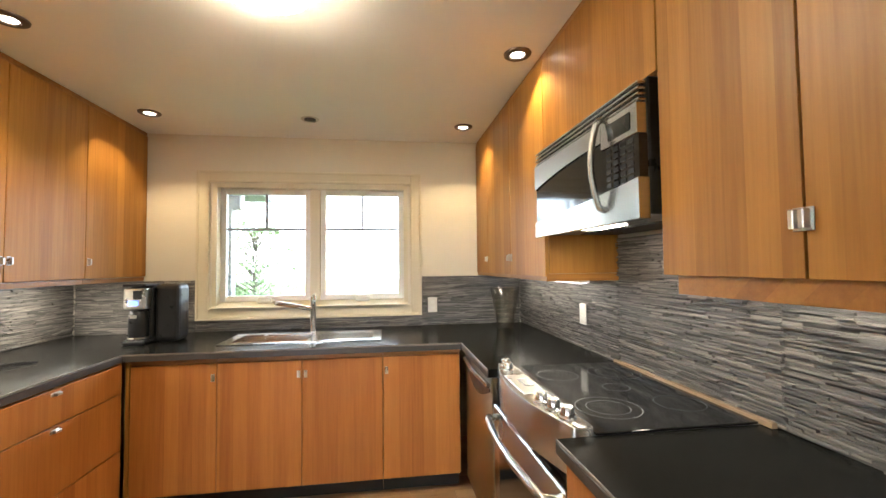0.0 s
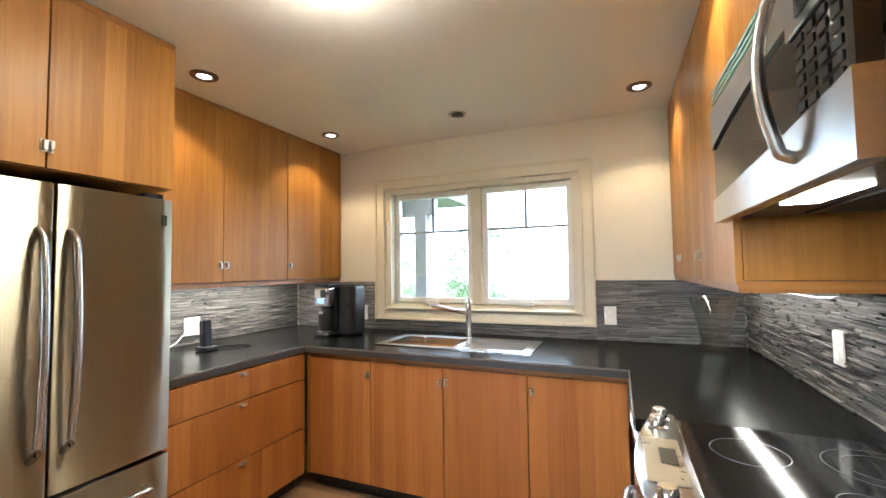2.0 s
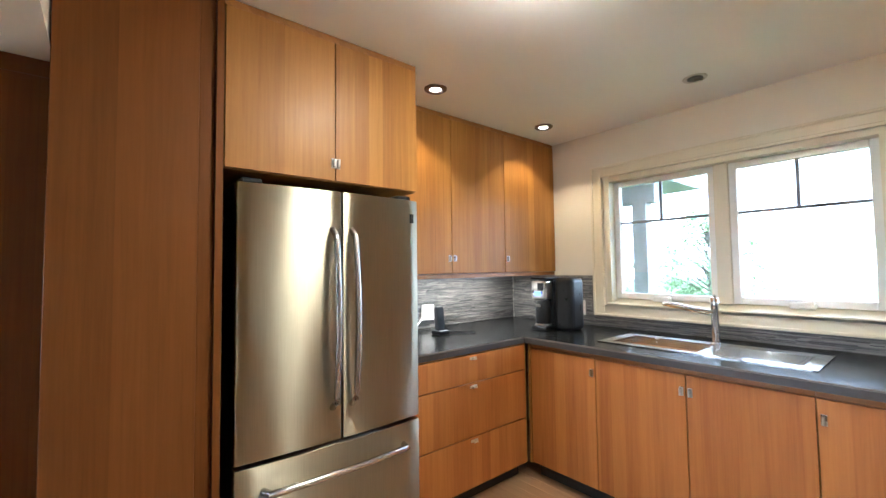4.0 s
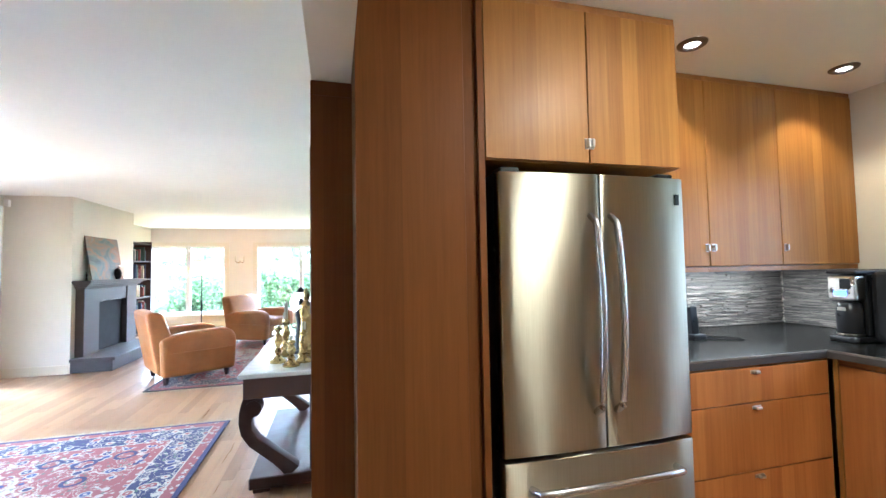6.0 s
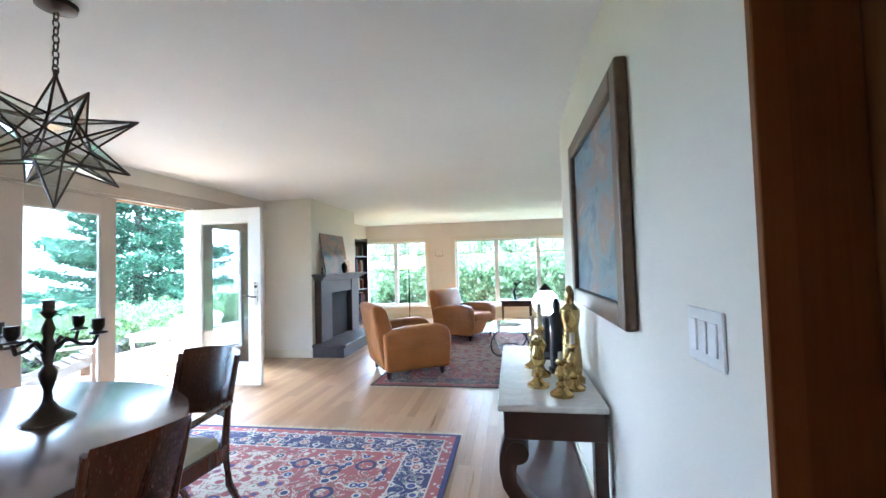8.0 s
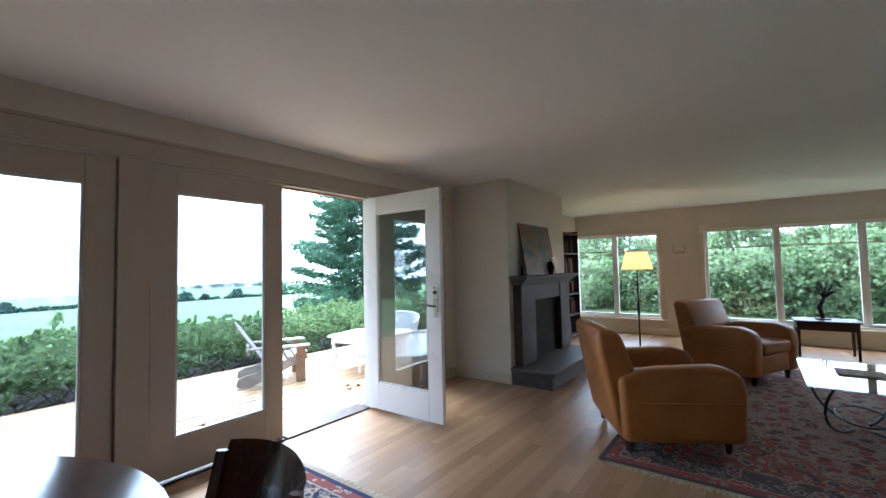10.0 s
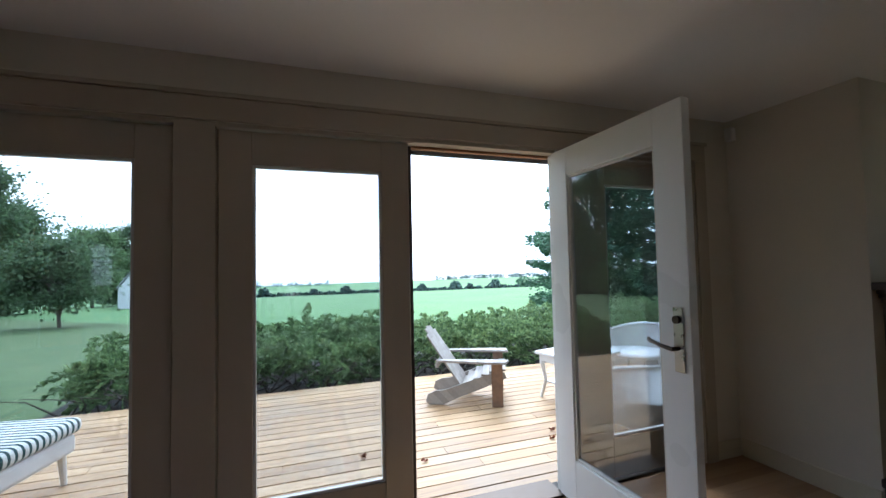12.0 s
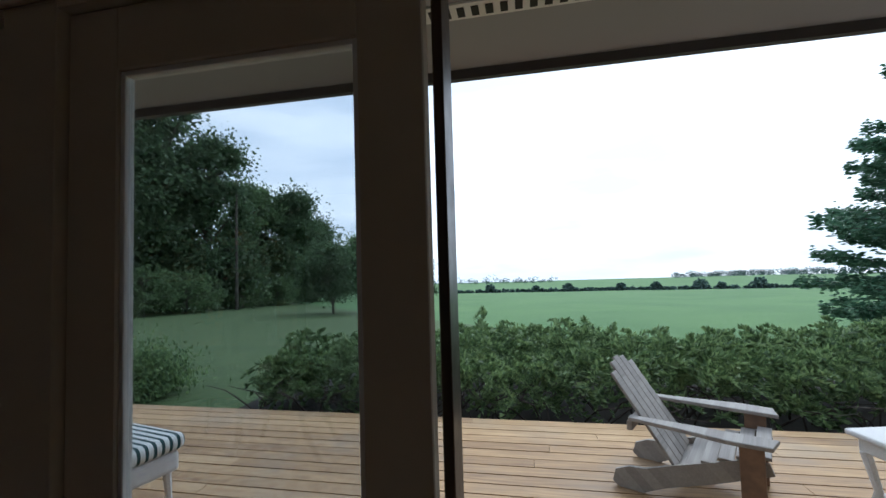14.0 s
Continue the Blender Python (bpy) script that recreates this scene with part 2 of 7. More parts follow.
def tube(points, radius, sides=8, bm=None, closed=False):
    """A round bar along points; radius may be one number or one for each point."""
    bm = bm or bmesh.new()
    pts = [Vector(p) for p in points]
    rads = radius if isinstance(radius, (list, tuple)) else [radius] * len(pts)
    rings, up = [], Vector((0, 0, 1))
    for i, p in enumerate(pts):
        a = pts[i - 1] if (i or closed) else p
        b = pts[(i + 1) % len(pts)] if (i < len(pts) - 1 or closed) else p
        d = (b - a).normalized()
        u = d.cross(up if abs(d.z) < 0.95 else Vector((1, 0, 0))).normalized()
        w = u.cross(d)
        rings.append([bm.verts.new(p + rads[i] * (math.cos(2 * math.pi * k / sides) * u + math.sin(2 * math.pi * k / sides) * w)) for k in range(sides)])
    pairs = list(zip(rings, rings[1:])) + ([(rings[-1], rings[0])] if closed else [])
    for a, b in pairs:
        for k in range(sides):
            bm.faces.new((a[k], a[(k + 1) % sides], b[(k + 1) % sides], b[k]))
    if not closed:
        bm.faces.new(rings[0][::-1])
        bm.faces.new(rings[-1])
    bmesh.ops.recalc_face_normals(bm, faces=bm.faces[:])
    return bm


def slab(outline, y0, y1, bm=None, axes="xz"):
    """A flat board cut to an outline: points in two axes, thickness along the third."""
    bm = bm or bmesh.new()

    def at(p, q):
        return {"xz": (p[0], q, p[1]), "xy": (p[0], p[1], q), "yz": (q, p[0], p[1])}[axes]
    a, b = [bm.verts.new(at(p, y0)) for p in outline], [bm.verts.new(at(p, y1)) for p in outline]
    bm.faces.new(a)
    bm.faces.new(b[::-1])
    for k in range(len(outline)):
        j = (k + 1) % len(outline)
        bm.faces.new((a[k], b[k], b[j], a[j]))
    bmesh.ops.recalc_face_normals(bm, faces=bm.faces[:])
    return bm


def softened(bm, offset, seg=2, angle=40):
    edges = [e for e in bm.edges if len(e.link_faces) == 2 and e.calc_face_angle(0) > radians(angle)]
    bmesh.ops.bevel(bm, geom=edges, offset=offset, segments=seg, affect="EDGES", profile=0.5)
    return bm


def part(name, bm, mat, parent=None, label="", smooth=False):
    me = bpy.data.meshes.new(name)
    bm.to_mesh(me)
    bm.free()
    me.materials.append(M[mat] if isinstance(mat, str) else mat)
    if smooth:
        me.polygons.foreach_set("use_smooth", [True] * len(me.polygons))
        me.set_sharp_from_angle(angle=radians(38))
    ob = new(name, me)
    if parent:
        ob.parent = parent
    if label:
        tagged(ob, label)
    return ob


def thing(name, label, category, group="", m=None):
    ob = tagged(new(name), label, category, group)
    if m is not None:
        ob.matrix_basis = m
    return ob


def setting(name, bm, mat, label, category):
    return tagged(part(name, bm, mat), label, category, kind="structure")


def pierced(x0, x1, z0, z1, y0, y1, holes, along="x"):
    """A wall in the x-z plane (or y-z) with oblong holes, of thickness y0..y1, made of boxes butted end to end."""
    bm = bmesh.new()
    xs = sorted({x0, x1, *[h[0] for h in holes], *[h[1] for h in holes]})
    for a, b in zip(xs, xs[1:]):
        cuts = sorted((h[2], h[3]) for h in holes if h[0] <= a and h[1] >= b)
        z = z0
        for lo, hi in cuts + [(z1, z1)]:
            if lo > z + 1e-6:
                if along == "x":
                    box(bm, a, b, y0, y1, z, lo)
                else:
                    box(bm, y0, y1, a, b, z, lo)
            z = hi
    bmesh.ops.remove_doubles(bm, verts=bm.verts[:], dist=1e-5)
    return bm


# ---- the plan ----
CEIL = 2.44
NW, EW, WW = 6.55, 4.46, 1.04            # kitchen walls: window wall, range wall, refrigerator wall
HY0, HY1, HZ = 3.245, 3.395, 2.105       # wall and header between kitchen and dining room
SW = -0.97                               # garden door wall
LW, LN = -8.05, 4.95                     # living room: window wall, rear wall
DECK = -0.115

setting("floor_base", B(LW - 0.2, EW + 0.2, SW - 0.2, NW + 0.2, -0.2, -0.02), "dark", "dark subfloor under the oak boards", "floor")
setting("ceiling", B(LW - 0.2, EW + 0.2, SW - 0.2, NW + 0.2, CEIL, CEIL + 0.2), "ceiling", "smooth white painted plaster ceiling", "ceiling")

# kitchen window wall with one opening
KW = (1.995, 3.50, 1.10, 2.065)
setting("wall_north", pierced(WW - 0.2, EW + 0.2, 0, CEIL, NW, NW + 0.2, [KW]), "wall", "cream painted kitchen wall with a window opening", "wall")
setting("wall_east", B(EW, EW + 0.2, SW - 0.2, NW, 0, CEIL), "wall", "cream painted wall behind the range", "wall")
setting("wall_west_kitchen", B(WW - 0.2, WW, HY1, NW, 0, CEIL), "wall", "cream painted wall behind the refrigerator", "wall")
PX = -0.85                               # where the picture wall ends
JX = 1.735
setting("wall_picture", B(PX, JX - 0.02, HY0, HY1, 0, CEIL), "wall", "pale painted wall with a framed picture", "wall")
setting("wall_header", B(JX - 0.02, EW, HY0, HY1, HZ, CEIL), "wall", "painted header over the kitchen opening", "wall")
setting("wall_living_rear_return", B(PX - 0.0, PX + 0.15, HY1, LN, 0, CEIL), "wall", "pale painted return wall", "wall")
setting("wall_living_rear", B(LW, PX, LN, LN + 0.2, 0, CEIL), "wall", "pale painted living room wall", "wall")
DOORS = [(0.125, 1.07), (-1.006, -0.055), (-1.94, -1.006), (1.25, 2.195)]
setting("wall_south", pierced(LW - 0.2, EW + 0.2, 0, CEIL, SW - 0.2, SW, [(-3.10, -2.16, 0.0, 2.12), (-2.06, 1.09, 0.0, 2.12), (1.23, 2.22, 0.0, 2.12)]), "wall", "painted wall with tall garden door openings", "wall")
W1, W2 = (-1.02, 0.66, 0.33, 2.0), (1.42, 4.55, 0.33, 2.0)
setting("wall_west", pierced(SW, LN, 0, CEIL, LW - 0.2, LW, [W1, W2], "y"), "wall", "painted living room wall with two wide windows", "wall")
CH = (-5.24, -3.447, -0.19)              # chimney breast: x range, front y
setting("chimney_breast", pierced(CH[0], CH[1], 0, CEIL, SW, CH[2], [(-4.75, -3.94, 0.22, 0.93)]), "wall", "pale painted chimney breast", "wall")

# ---- kitchen ----
M["tile"] = None


def stone_strip():
    m, n, l, p = material("stacked_slate")
    info, geo = n.new("ShaderNodeObjectInfo"), n.new("ShaderNodeNewGeometry")
    r = maths(n, l, "FRACT", maths(n, l, "ADD", info.outputs["Random"], geo.outputs["Random Per Island"]))
    v = coords(n, l, (9, 9, 30))
    g = noise_tex(n, l, v, 3.0, 5, 0.65)
    t = maths(n, l, "ADD", maths(n, l, "MULTIPLY", r, 0.7), maths(n, l, "MULTIPLY", g, 0.3))
    l.new(ramp(n, l, t, [(0.15, (0.06, 0.056, 0.054)), (0.45, (0.125, 0.117, 0.108)), (0.65, (0.18, 0.166, 0.152)), (0.88, (0.30, 0.275, 0.245))]), p.inputs["Base Color"])
    l.new(ramp(n, l, g, [(0.3, (0.38,) * 3), (0.7, (0.6,) * 3)]), p.inputs["Roughness"])
    bumped(n, l, p, g, 0.4, 0.003)
    return m


M["tile"] = stone_strip()
M["tan"] = plain("tan_wood_strip", (0.30, 0.20, 0.12), 0.5)
M["plate"] = plain("white_plastic", (0.72, 0.70, 0.66), 0.35, 0, 0.05)
M["screen"] = plain("dark_display", (0.03, 0.035, 0.035), 0.15, 0, 0.2)
M["satin"] = plain("satin_nickel", (0.60, 0.57, 0.52), 0.3, 1.0, 0.08, 20, 0, 0)
M["mark"] = plain("grey_printed_ring", (0.16, 0.16, 0.17), 0.2, 0, 0.1)
M["blue_lcd"] = glow("blue_display", (0.12, 0.2, 0.9), 0.1)
M["smoke_glass"] = glass("smoky_glass", (0.90, 0.90, 0.875), 0.04)


def pull(parent, x, y, z, face, tall=True):
    """Small folded metal tab on a cabinet front; face: the way it looks."""
    w, h = (0.011, 0.036) if tall else (0.03, 0.013)
    bm = bmesh.new()
    if face == "-y":
        box(bm, x - w / 2, x + w / 2, y - 0.021, y, z - h / 2, z + h / 2, 0.002)
        box(bm, x - w * 0.9, x + w * 0.9, y - 0.004, y, z - h * 0.6, z + h * 0.6, 0.001)
    else:
        s = 1 if face == "+x" else -1
        a, b = sorted((x, x + s * 0.021))
        box(bm, a, b, y - w / 2, y + w / 2, z - h / 2, z + h / 2, 0.002)
        a, b = sorted((x, x + s * 0.004))
        box(bm, a, b, y - w * 0.9, y + w * 0.9, z - h * 0.6, z + h * 0.6, 0.001)
    part("handle", bm, "satin", parent, "small satin metal tab pull")


def front(parent, a, b, z0, z1, at, face, name="door"):
    """A veneered slab front between a and b along its wall."""
    g = 0.0026
    if face == "-y":
        bm = B(a + g, b - g, at, at + 0.019, z0 + g, z1 - g, 0.0012)
    elif face == "+x":
        bm = B(at - 0.019, at, a + g, b - g, z0 + g, z1 - g, 0.0012)
    else:
        bm = B(at, at + 0.019, a + g, b - g, z0 + g, z1 - g, 0.0012)
    return part(name, bm, "veneer_red" if z1 < 1.0 else "veneer", parent)


def base_units():
    Y = 5.745
    for (a, b), pulls in (((1.875, 2.34), [2.318]), ((2.34, 3.30), [2.80, 2.84]), ((3.30, 3.783), [3.322])):
        u = thing("base_cabinet", "reddish fir base cabinet under the black sink worktop", "cabinet", "fir kitchen base cabinets")
        part("body", B(a + 0.001, b - 0.001, Y + 0.021, NW - 0.002, 0.1, 0.878), "veneer", u)
        part("toe_kick", B(a + 0.001, b - 0.001, Y + 0.08, Y + 0.098, 0.002, 0.099), "dark", u, "dark recessed toe kick")
        part("top_rail", B(a + 0.001, b - 0.001, Y + 0.004, Y + 0.02, 0.853, 0.878), "veneer_x", u)
        edges = [a, b] if b - a < 0.6 else [a, (a + b) / 2, b]
        for i, (p, q) in enumerate(zip(edges, edges[1:])):
            d = front(u, p, q, 0.105, 0.85, Y, "-y")
            h = pulls[min(i, len(pulls) - 1)]
            pull(d, h, Y, 0.765, "-y")
    u = thing("corner_filler", "fir corner post between base cabinet runs", "cabinet")
    part("post", B(1.852, 1.873, Y - 0.0, Y + 0.3, 0.1, 0.878), "veneer", u)
    X = 1.852
    u = thing("drawer_cabinet", "fir three-drawer base cabinet beside the refrigerator", "cabinet", "fir kitchen base cabinets")
    part("body", B(WW + 0.002, X - 0.021, 4.79, 5.744, 0.1, 0.878), "veneer", u)
    part("toe_kick", B(X - 0.1, X - 0.08, 4.79, 5.72, 0.002, 0.099), "dark", u)
    for z0, z1 in ((0.105, 0.395), (0.395, 0.708), (0.708, 0.872)):
        d = front(u, 4.795, 5.715, z0, z1, X, "+x", "drawer_front")
        pull(d, X, 5.24, z1 - 0.022, "+x", False)
    X = 3.812
    u = thing("base_cabinet", "fir base cabinet beside the steel range", "cabinet", "fir kitchen base cabinets")
    part("body", B(X + 0.021, EW - 0.002, HY1 + 0.01, 4.255, 0.1, 0.878), "veneer", u)
    part("toe_kick", B(X + 0.08, X + 0.1, HY1 + 0.01, 4.255, 0.002, 0.099), "dark", u)
    for a, b in ((HY1 + 0.01, 3.83), (3.83, 4.255)):
        d = front(u, a, b, 0.105, 0.872, X, "-x")
        pull(d, X, 3.80 if b < 4 else 3.86, 0.8, "-x")


def worktops():
    Z0, Z1 = 0.88, 0.92
    sx0, sx1, sy0, sy1 = 2.285, 3.275, 5.915, 6.315
    w = thing("worktop", "charcoal laminate kitchen worktop with pale edge line", "worktop")
    bm = bmesh.new()
    for b in ((WW, sx0, 5.72, NW), (sx0, sx1, 5.72, sy0), (sx0, sx1, sy1, NW), (sx1, EW, 5.72, NW), (WW, 1.845, 4.785, 5.72), (3.792, EW, 5.045, 5.72)):
        box(bm, b[0], b[1], b[2], b[3], Z0, Z1)
    bmesh.ops.remove_doubles(bm, verts=bm.verts[:], dist=1e-5)
    part("slab", bm, "counter", w)
    for b in ((1.845, 3.792, 5.713, 5.7185), (3.7855, 3.7905, 5.045, 5.72)):
        part("edge_band", B(b[0], b[1], b[2], b[3], Z0, Z1 - 0.0075, 0.0015), "edge_dark", w, "dark worktop edge")
        part("edge_line", B(b[0], b[1], b[2], b[3], Z1 - 0.007, Z1 + 0.0015, 0.0015), "counter_edge", w, "worn pale worktop edge line")
    part("edge_band", B(1.8465, 1.8515, 4.785, 5.713, Z0, Z1 - 0.0075, 0.0015), "edge_dark", w)
    part("edge_line", B(1.8465, 1.8515, 4.785, 5.713, Z1 - 0.007, Z1 + 0.0015, 0.0015), "counter_edge", w)
    w = thing("worktop", "charcoal laminate worktop beside the range", "worktop")
    part("slab", B(3.792, EW, HY1 + 0.002, 4.262, Z0, Z1), "counter", w)
    part("edge_band", B(3.7855, 3.7905, HY1 + 0.002, 4.262, Z0, Z1 - 0.0075, 0.0015), "edge_dark", w)
    part("edge_line", B(3.7855, 3.7905, HY1 + 0.002, 4.262, Z1 - 0.007, Z1 + 0.0015, 0.0015), "counter_edge", w)
    # inset sink
    s = thing("sink", "stainless steel inset sink with ribbed drainer", "sink")
    bx0, bx1, by0, by1, zb = 2.335, 2.80, 5.955, 6.255, 0.75
    rim = bmesh.new()
    for b in ((sx0 - 0.015, bx0, sy0 - 0.015, sy1 + 0.02), (bx1, sx1 + 0.015, sy0 - 0.015, sy1 + 0.02), (bx0, bx1, sy0 - 0.015, by0), (bx0, bx1, by1, sy1 + 0.02)):
        box(rim, b[0], b[1], b[2], b[3], Z1 - 0.002, Z1 + 0.006)
    bmesh.ops.remove_doubles(rim, verts=rim.verts[:], dist=1e-5)
    part("rim", rim, "steel_h", s)
    bowl = bmesh.new()
    for b in ((bx0 - 0.003, bx0, by0, by1, zb, Z1), (bx1, bx1 + 0.003, by0, by1, zb, Z1), (bx0, bx1, by0 - 0.003, by0, zb, Z1), (bx0, bx1, by1, by1 + 0.003, zb, Z1), (bx0, bx1, by0, by1, zb - 0.003, zb)):
        box(bowl, *b)
    part("basin", bowl, "steel_h", s)
    part("drain", lathe([(0.04, 0), (0.042, 0.002), (0.03, 0.003), (0.028, 0.001)], 20, (2.57, 6.1, zb)), "chrome", s)
    for k in range(9):
        part("drainer_rib", B(2.86, 3.23, 5.975 + k * 0.03, 5.983 + k * 0.03, Z1 + 0.0055, Z1 + 0.0095, 0.0018), "steel_h", s)
    t = thing("tap", "chrome single-lever kitchen tap behind the sink", "tap")
    fx, fy = 2.795, 6.275
    part("column", lathe([(0.028, 0), (0.028, 0.006), (0.021, 0.012), (0.0195, 0.2), (0.021, 0.205), (0.021, 0.26), (0.017, 0.268), (0.001, 0.27)], 20, (fx, fy, Z1 + 0.006)), "chrome", t, smooth=True)
    part("spout", tube([(fx, fy, 1.1), (fx - 0.1, fy - 0.06, 1.125), (fx - 0.215, fy - 0.13, 1.155), (fx - 0.23, fy - 0.14, 1.15)], [0.015, 0.015, 0.016, 0.013], 12), "chrome", t, smooth=True)
    part("lever", tube([(fx, fy, 1.185), (fx + 0.012, fy - 0.03, 1.205), (fx + 0.02, fy - 0.07, 1.215)], [0.008, 0.006, 0.005], 8), "chrome", t, smooth=True)


def wall_units():
    X = 1.53
    for a, b, hs in ((4.79, 5.367, [5.345]), (5.367, 5.903, [5.39]), (5.903, 6.54, [5.925])):
        u = thing("wall_cabinet", "full-height fir wall cabinet over the slate backsplash", "cabinet", "fir kitchen wall cabinets")
        part("body", B(WW + 0.002, X - 0.021, a + 0.001, b - 0.001, 1.345, 2.41), "veneer", u)
        part("crown_filler", B(X - 0.03, X - 0.006, a + 0.001, b - 0.001, 2.411, CEIL - 0.002), "veneer_x", u)
        part("light_rail", B(X - 0.035, X - 0.012, a + 0.001, b - 0.001, 1.315, 1.343), "veneer_x", u)
        d = front(u, a, b, 1.345, 2.41, X, "+x")
        pull(d, X, hs[0], 1.45, "+x")
    X = 4.08
    for a, b, hs in ((5.042, 5.60, 5.578), (5.60, 6.16, 5.62), (6.16, 6.54, 6.18)):
        u = thing("wall_cabinet", "tall fir wall cabinet beside the window", "cabinet", "fir kitchen wall cabinets")
        part("body", B(X + 0.021, EW - 0.002, a + 0.001, b - 0.001, 1.362, 2.41), "veneer", u)
        part("crown_filler", B(X + 0.006, X + 0.03, a + 0.001, b - 0.001, 2.411, CEIL - 0.002), "veneer_x", u)
        part("light_rail", B(X + 0.006, EW - 0.003, a + 0.001, b - 0.001, 1.325, 1.36), "veneer_x", u)
        d = front(u, a, b, 1.345, 2.41, X, "-x")
        pull(d, X, hs, 1.45, "-x")
    u = thing("wall_cabinet", "fir cabinet above the built-in microwave", "cabinet", "fir kitchen wall cabinets")
    part("body", B(X + 0.021, EW - 0.002, 4.197, 5.04, 1.952, 2.41), "veneer", u)
    part("crown_filler", B(X + 0.006, X + 0.03, 4.197, 5.04, 2.411, CEIL - 0.002), "veneer_x", u)
    front(u, 4.196, 5.041, 1.952, 2.41, X, "-x")
    u = thing("wall_cabinet", "large fir wall cabinet with a pair of doors", "cabinet", "fir kitchen wall cabinets")
    part("body", B(X + 0.021, EW - 0.002, HY1 + 0.003, 4.194, 1.38, 2.41), "veneer", u)
    part("crown_filler", B(X + 0.006, X + 0.03, HY1 + 0.003, 4.194, 2.411, CEIL - 0.002), "veneer_x", u)
    part("light_rail", B(X + 0.012, X + 0.035, HY1 + 0.003, 4.15, 1.325, 1.378), "veneer_x", u)
    d = front(u, 3.80, 4.195, 1.372, 2.41, X, "-x")
    pull(d, X, 3.8095, 1.485, "-x")
    d = front(u, HY1 + 0.003, 3.80, 1.372, 2.41, X, "-x")
    pull(d, X, 3.7905, 1.485, "-x")


def fridge_bay():
    u = thing("bridge_cabinet", "fir cabinet with two doors above the refrigerator", "cabinet", "fir kitchen wall cabinets")
    part("body", B(WW + 0.002, 1.919, 3.882, 4.78, 1.775, 2.41), "veneer", u)
    part("crown_filler", B(1.91, 1.934, 3.882, 4.78, 2.411, CEIL - 0.002), "veneer_x", u)
    for a, b, h in ((3.882, 4.331, 4.3215), (4.331, 4.78, 4.3405)):
        d = front(u, a, b, 1.775, 2.41, 1.94, "+x")
        pull(d, 1.94, h, 1.855, "+x")
    u = thing("tall_panel", "reddish fir end panel beside the refrigerator, darkened for shade", "panel")
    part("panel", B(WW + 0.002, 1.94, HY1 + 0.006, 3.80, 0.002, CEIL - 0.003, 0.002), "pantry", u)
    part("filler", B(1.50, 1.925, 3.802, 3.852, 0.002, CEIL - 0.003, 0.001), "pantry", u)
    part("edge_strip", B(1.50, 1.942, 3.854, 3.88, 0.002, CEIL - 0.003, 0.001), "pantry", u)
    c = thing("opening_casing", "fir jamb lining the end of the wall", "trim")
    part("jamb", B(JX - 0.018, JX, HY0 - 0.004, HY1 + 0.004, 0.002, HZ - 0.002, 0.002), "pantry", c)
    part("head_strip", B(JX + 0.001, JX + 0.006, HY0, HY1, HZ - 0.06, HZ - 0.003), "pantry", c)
    # french-door refrigerator
    f = thing("refrigerator", "stainless steel French-door refrigerator with bottom freezer", "refrigerator")
    ya, yb, ym = 3.925, 4.765, 4.345
    part("body", B(WW + 0.03, 1.895, ya + 0.01, yb - 0.005, 0.03, 1.735, 0.004), "black", f, "black refrigerator case")
    part("plinth", B(WW + 0.1, 1.915, ya + 0.02, yb - 0.02, 0.004, 0.029), "black", f)

    def leaf(y0, y1, z0, z1):
        """A door whose front is slightly bowed."""
        out = [(1.90, y0), (1.90, y1)]
        for k in range(9):
            s = k / 8
            y = y1 + (y0 - y1) * s
            g = (y - (ya + yb) / 2) / ((yb - ya) / 2)
            out.append((1.975 - 0.018 * g * g, y))
        return softened(slab(out, z0, z1, axes="xy"), 0.006, 2, 50)
    for y0, y1, hy in ((ya, ym - 0.003, ym - 0.045), (ym + 0.003, yb, ym + 0.045)):
        d = part("door", leaf(y0, y1, 0.66, 1.725), "steel", f, "brushed steel door", True)
        pts = [(1.975, hy, 0.80), (2.013, hy, 0.83)] + [(2.018 + 0.022 * math.sin(math.pi * k / 10), hy, 0.85 + 0.66 * k / 10) for k in range(11)] + [(2.013, hy, 1.53), (1.975, hy, 1.56)]
        part("handle", tube(pts, 0.0135, 10), "steel_h", d, "bowed steel bar handle", True)
    d = part("freezer_drawer", leaf(ya, yb, 0.075, 0.645), "steel", f, "brushed steel freezer drawer", True)
    pts = [(1.965, ya + 0.1, 0.545), (2.018, ya + 0.115, 0.55)] + [(2.023 + 0.012 * math.sin(math.pi * k / 8), ya + 0.13 + (yb - ya - 0.26) * k / 8, 0.552) for k in range(9)] + [(2.018, yb - 0.115, 0.55), (1.965, yb - 0.1, 0.545)]
    part("handle", tube(pts, 0.014, 10), "steel_h", d, "bowed steel bar handle", True)
    for y in (ya + 0.06, yb - 0.06):
        part("hinge_cover", B(1.84, 1.93, y - 0.04, y + 0.04, 1.727, 1.75, 0.006), "black", f)
    part("badge", B(1.9625, 1.967, 4.715, 4.735, 1.61, 1.655), "screen", f)


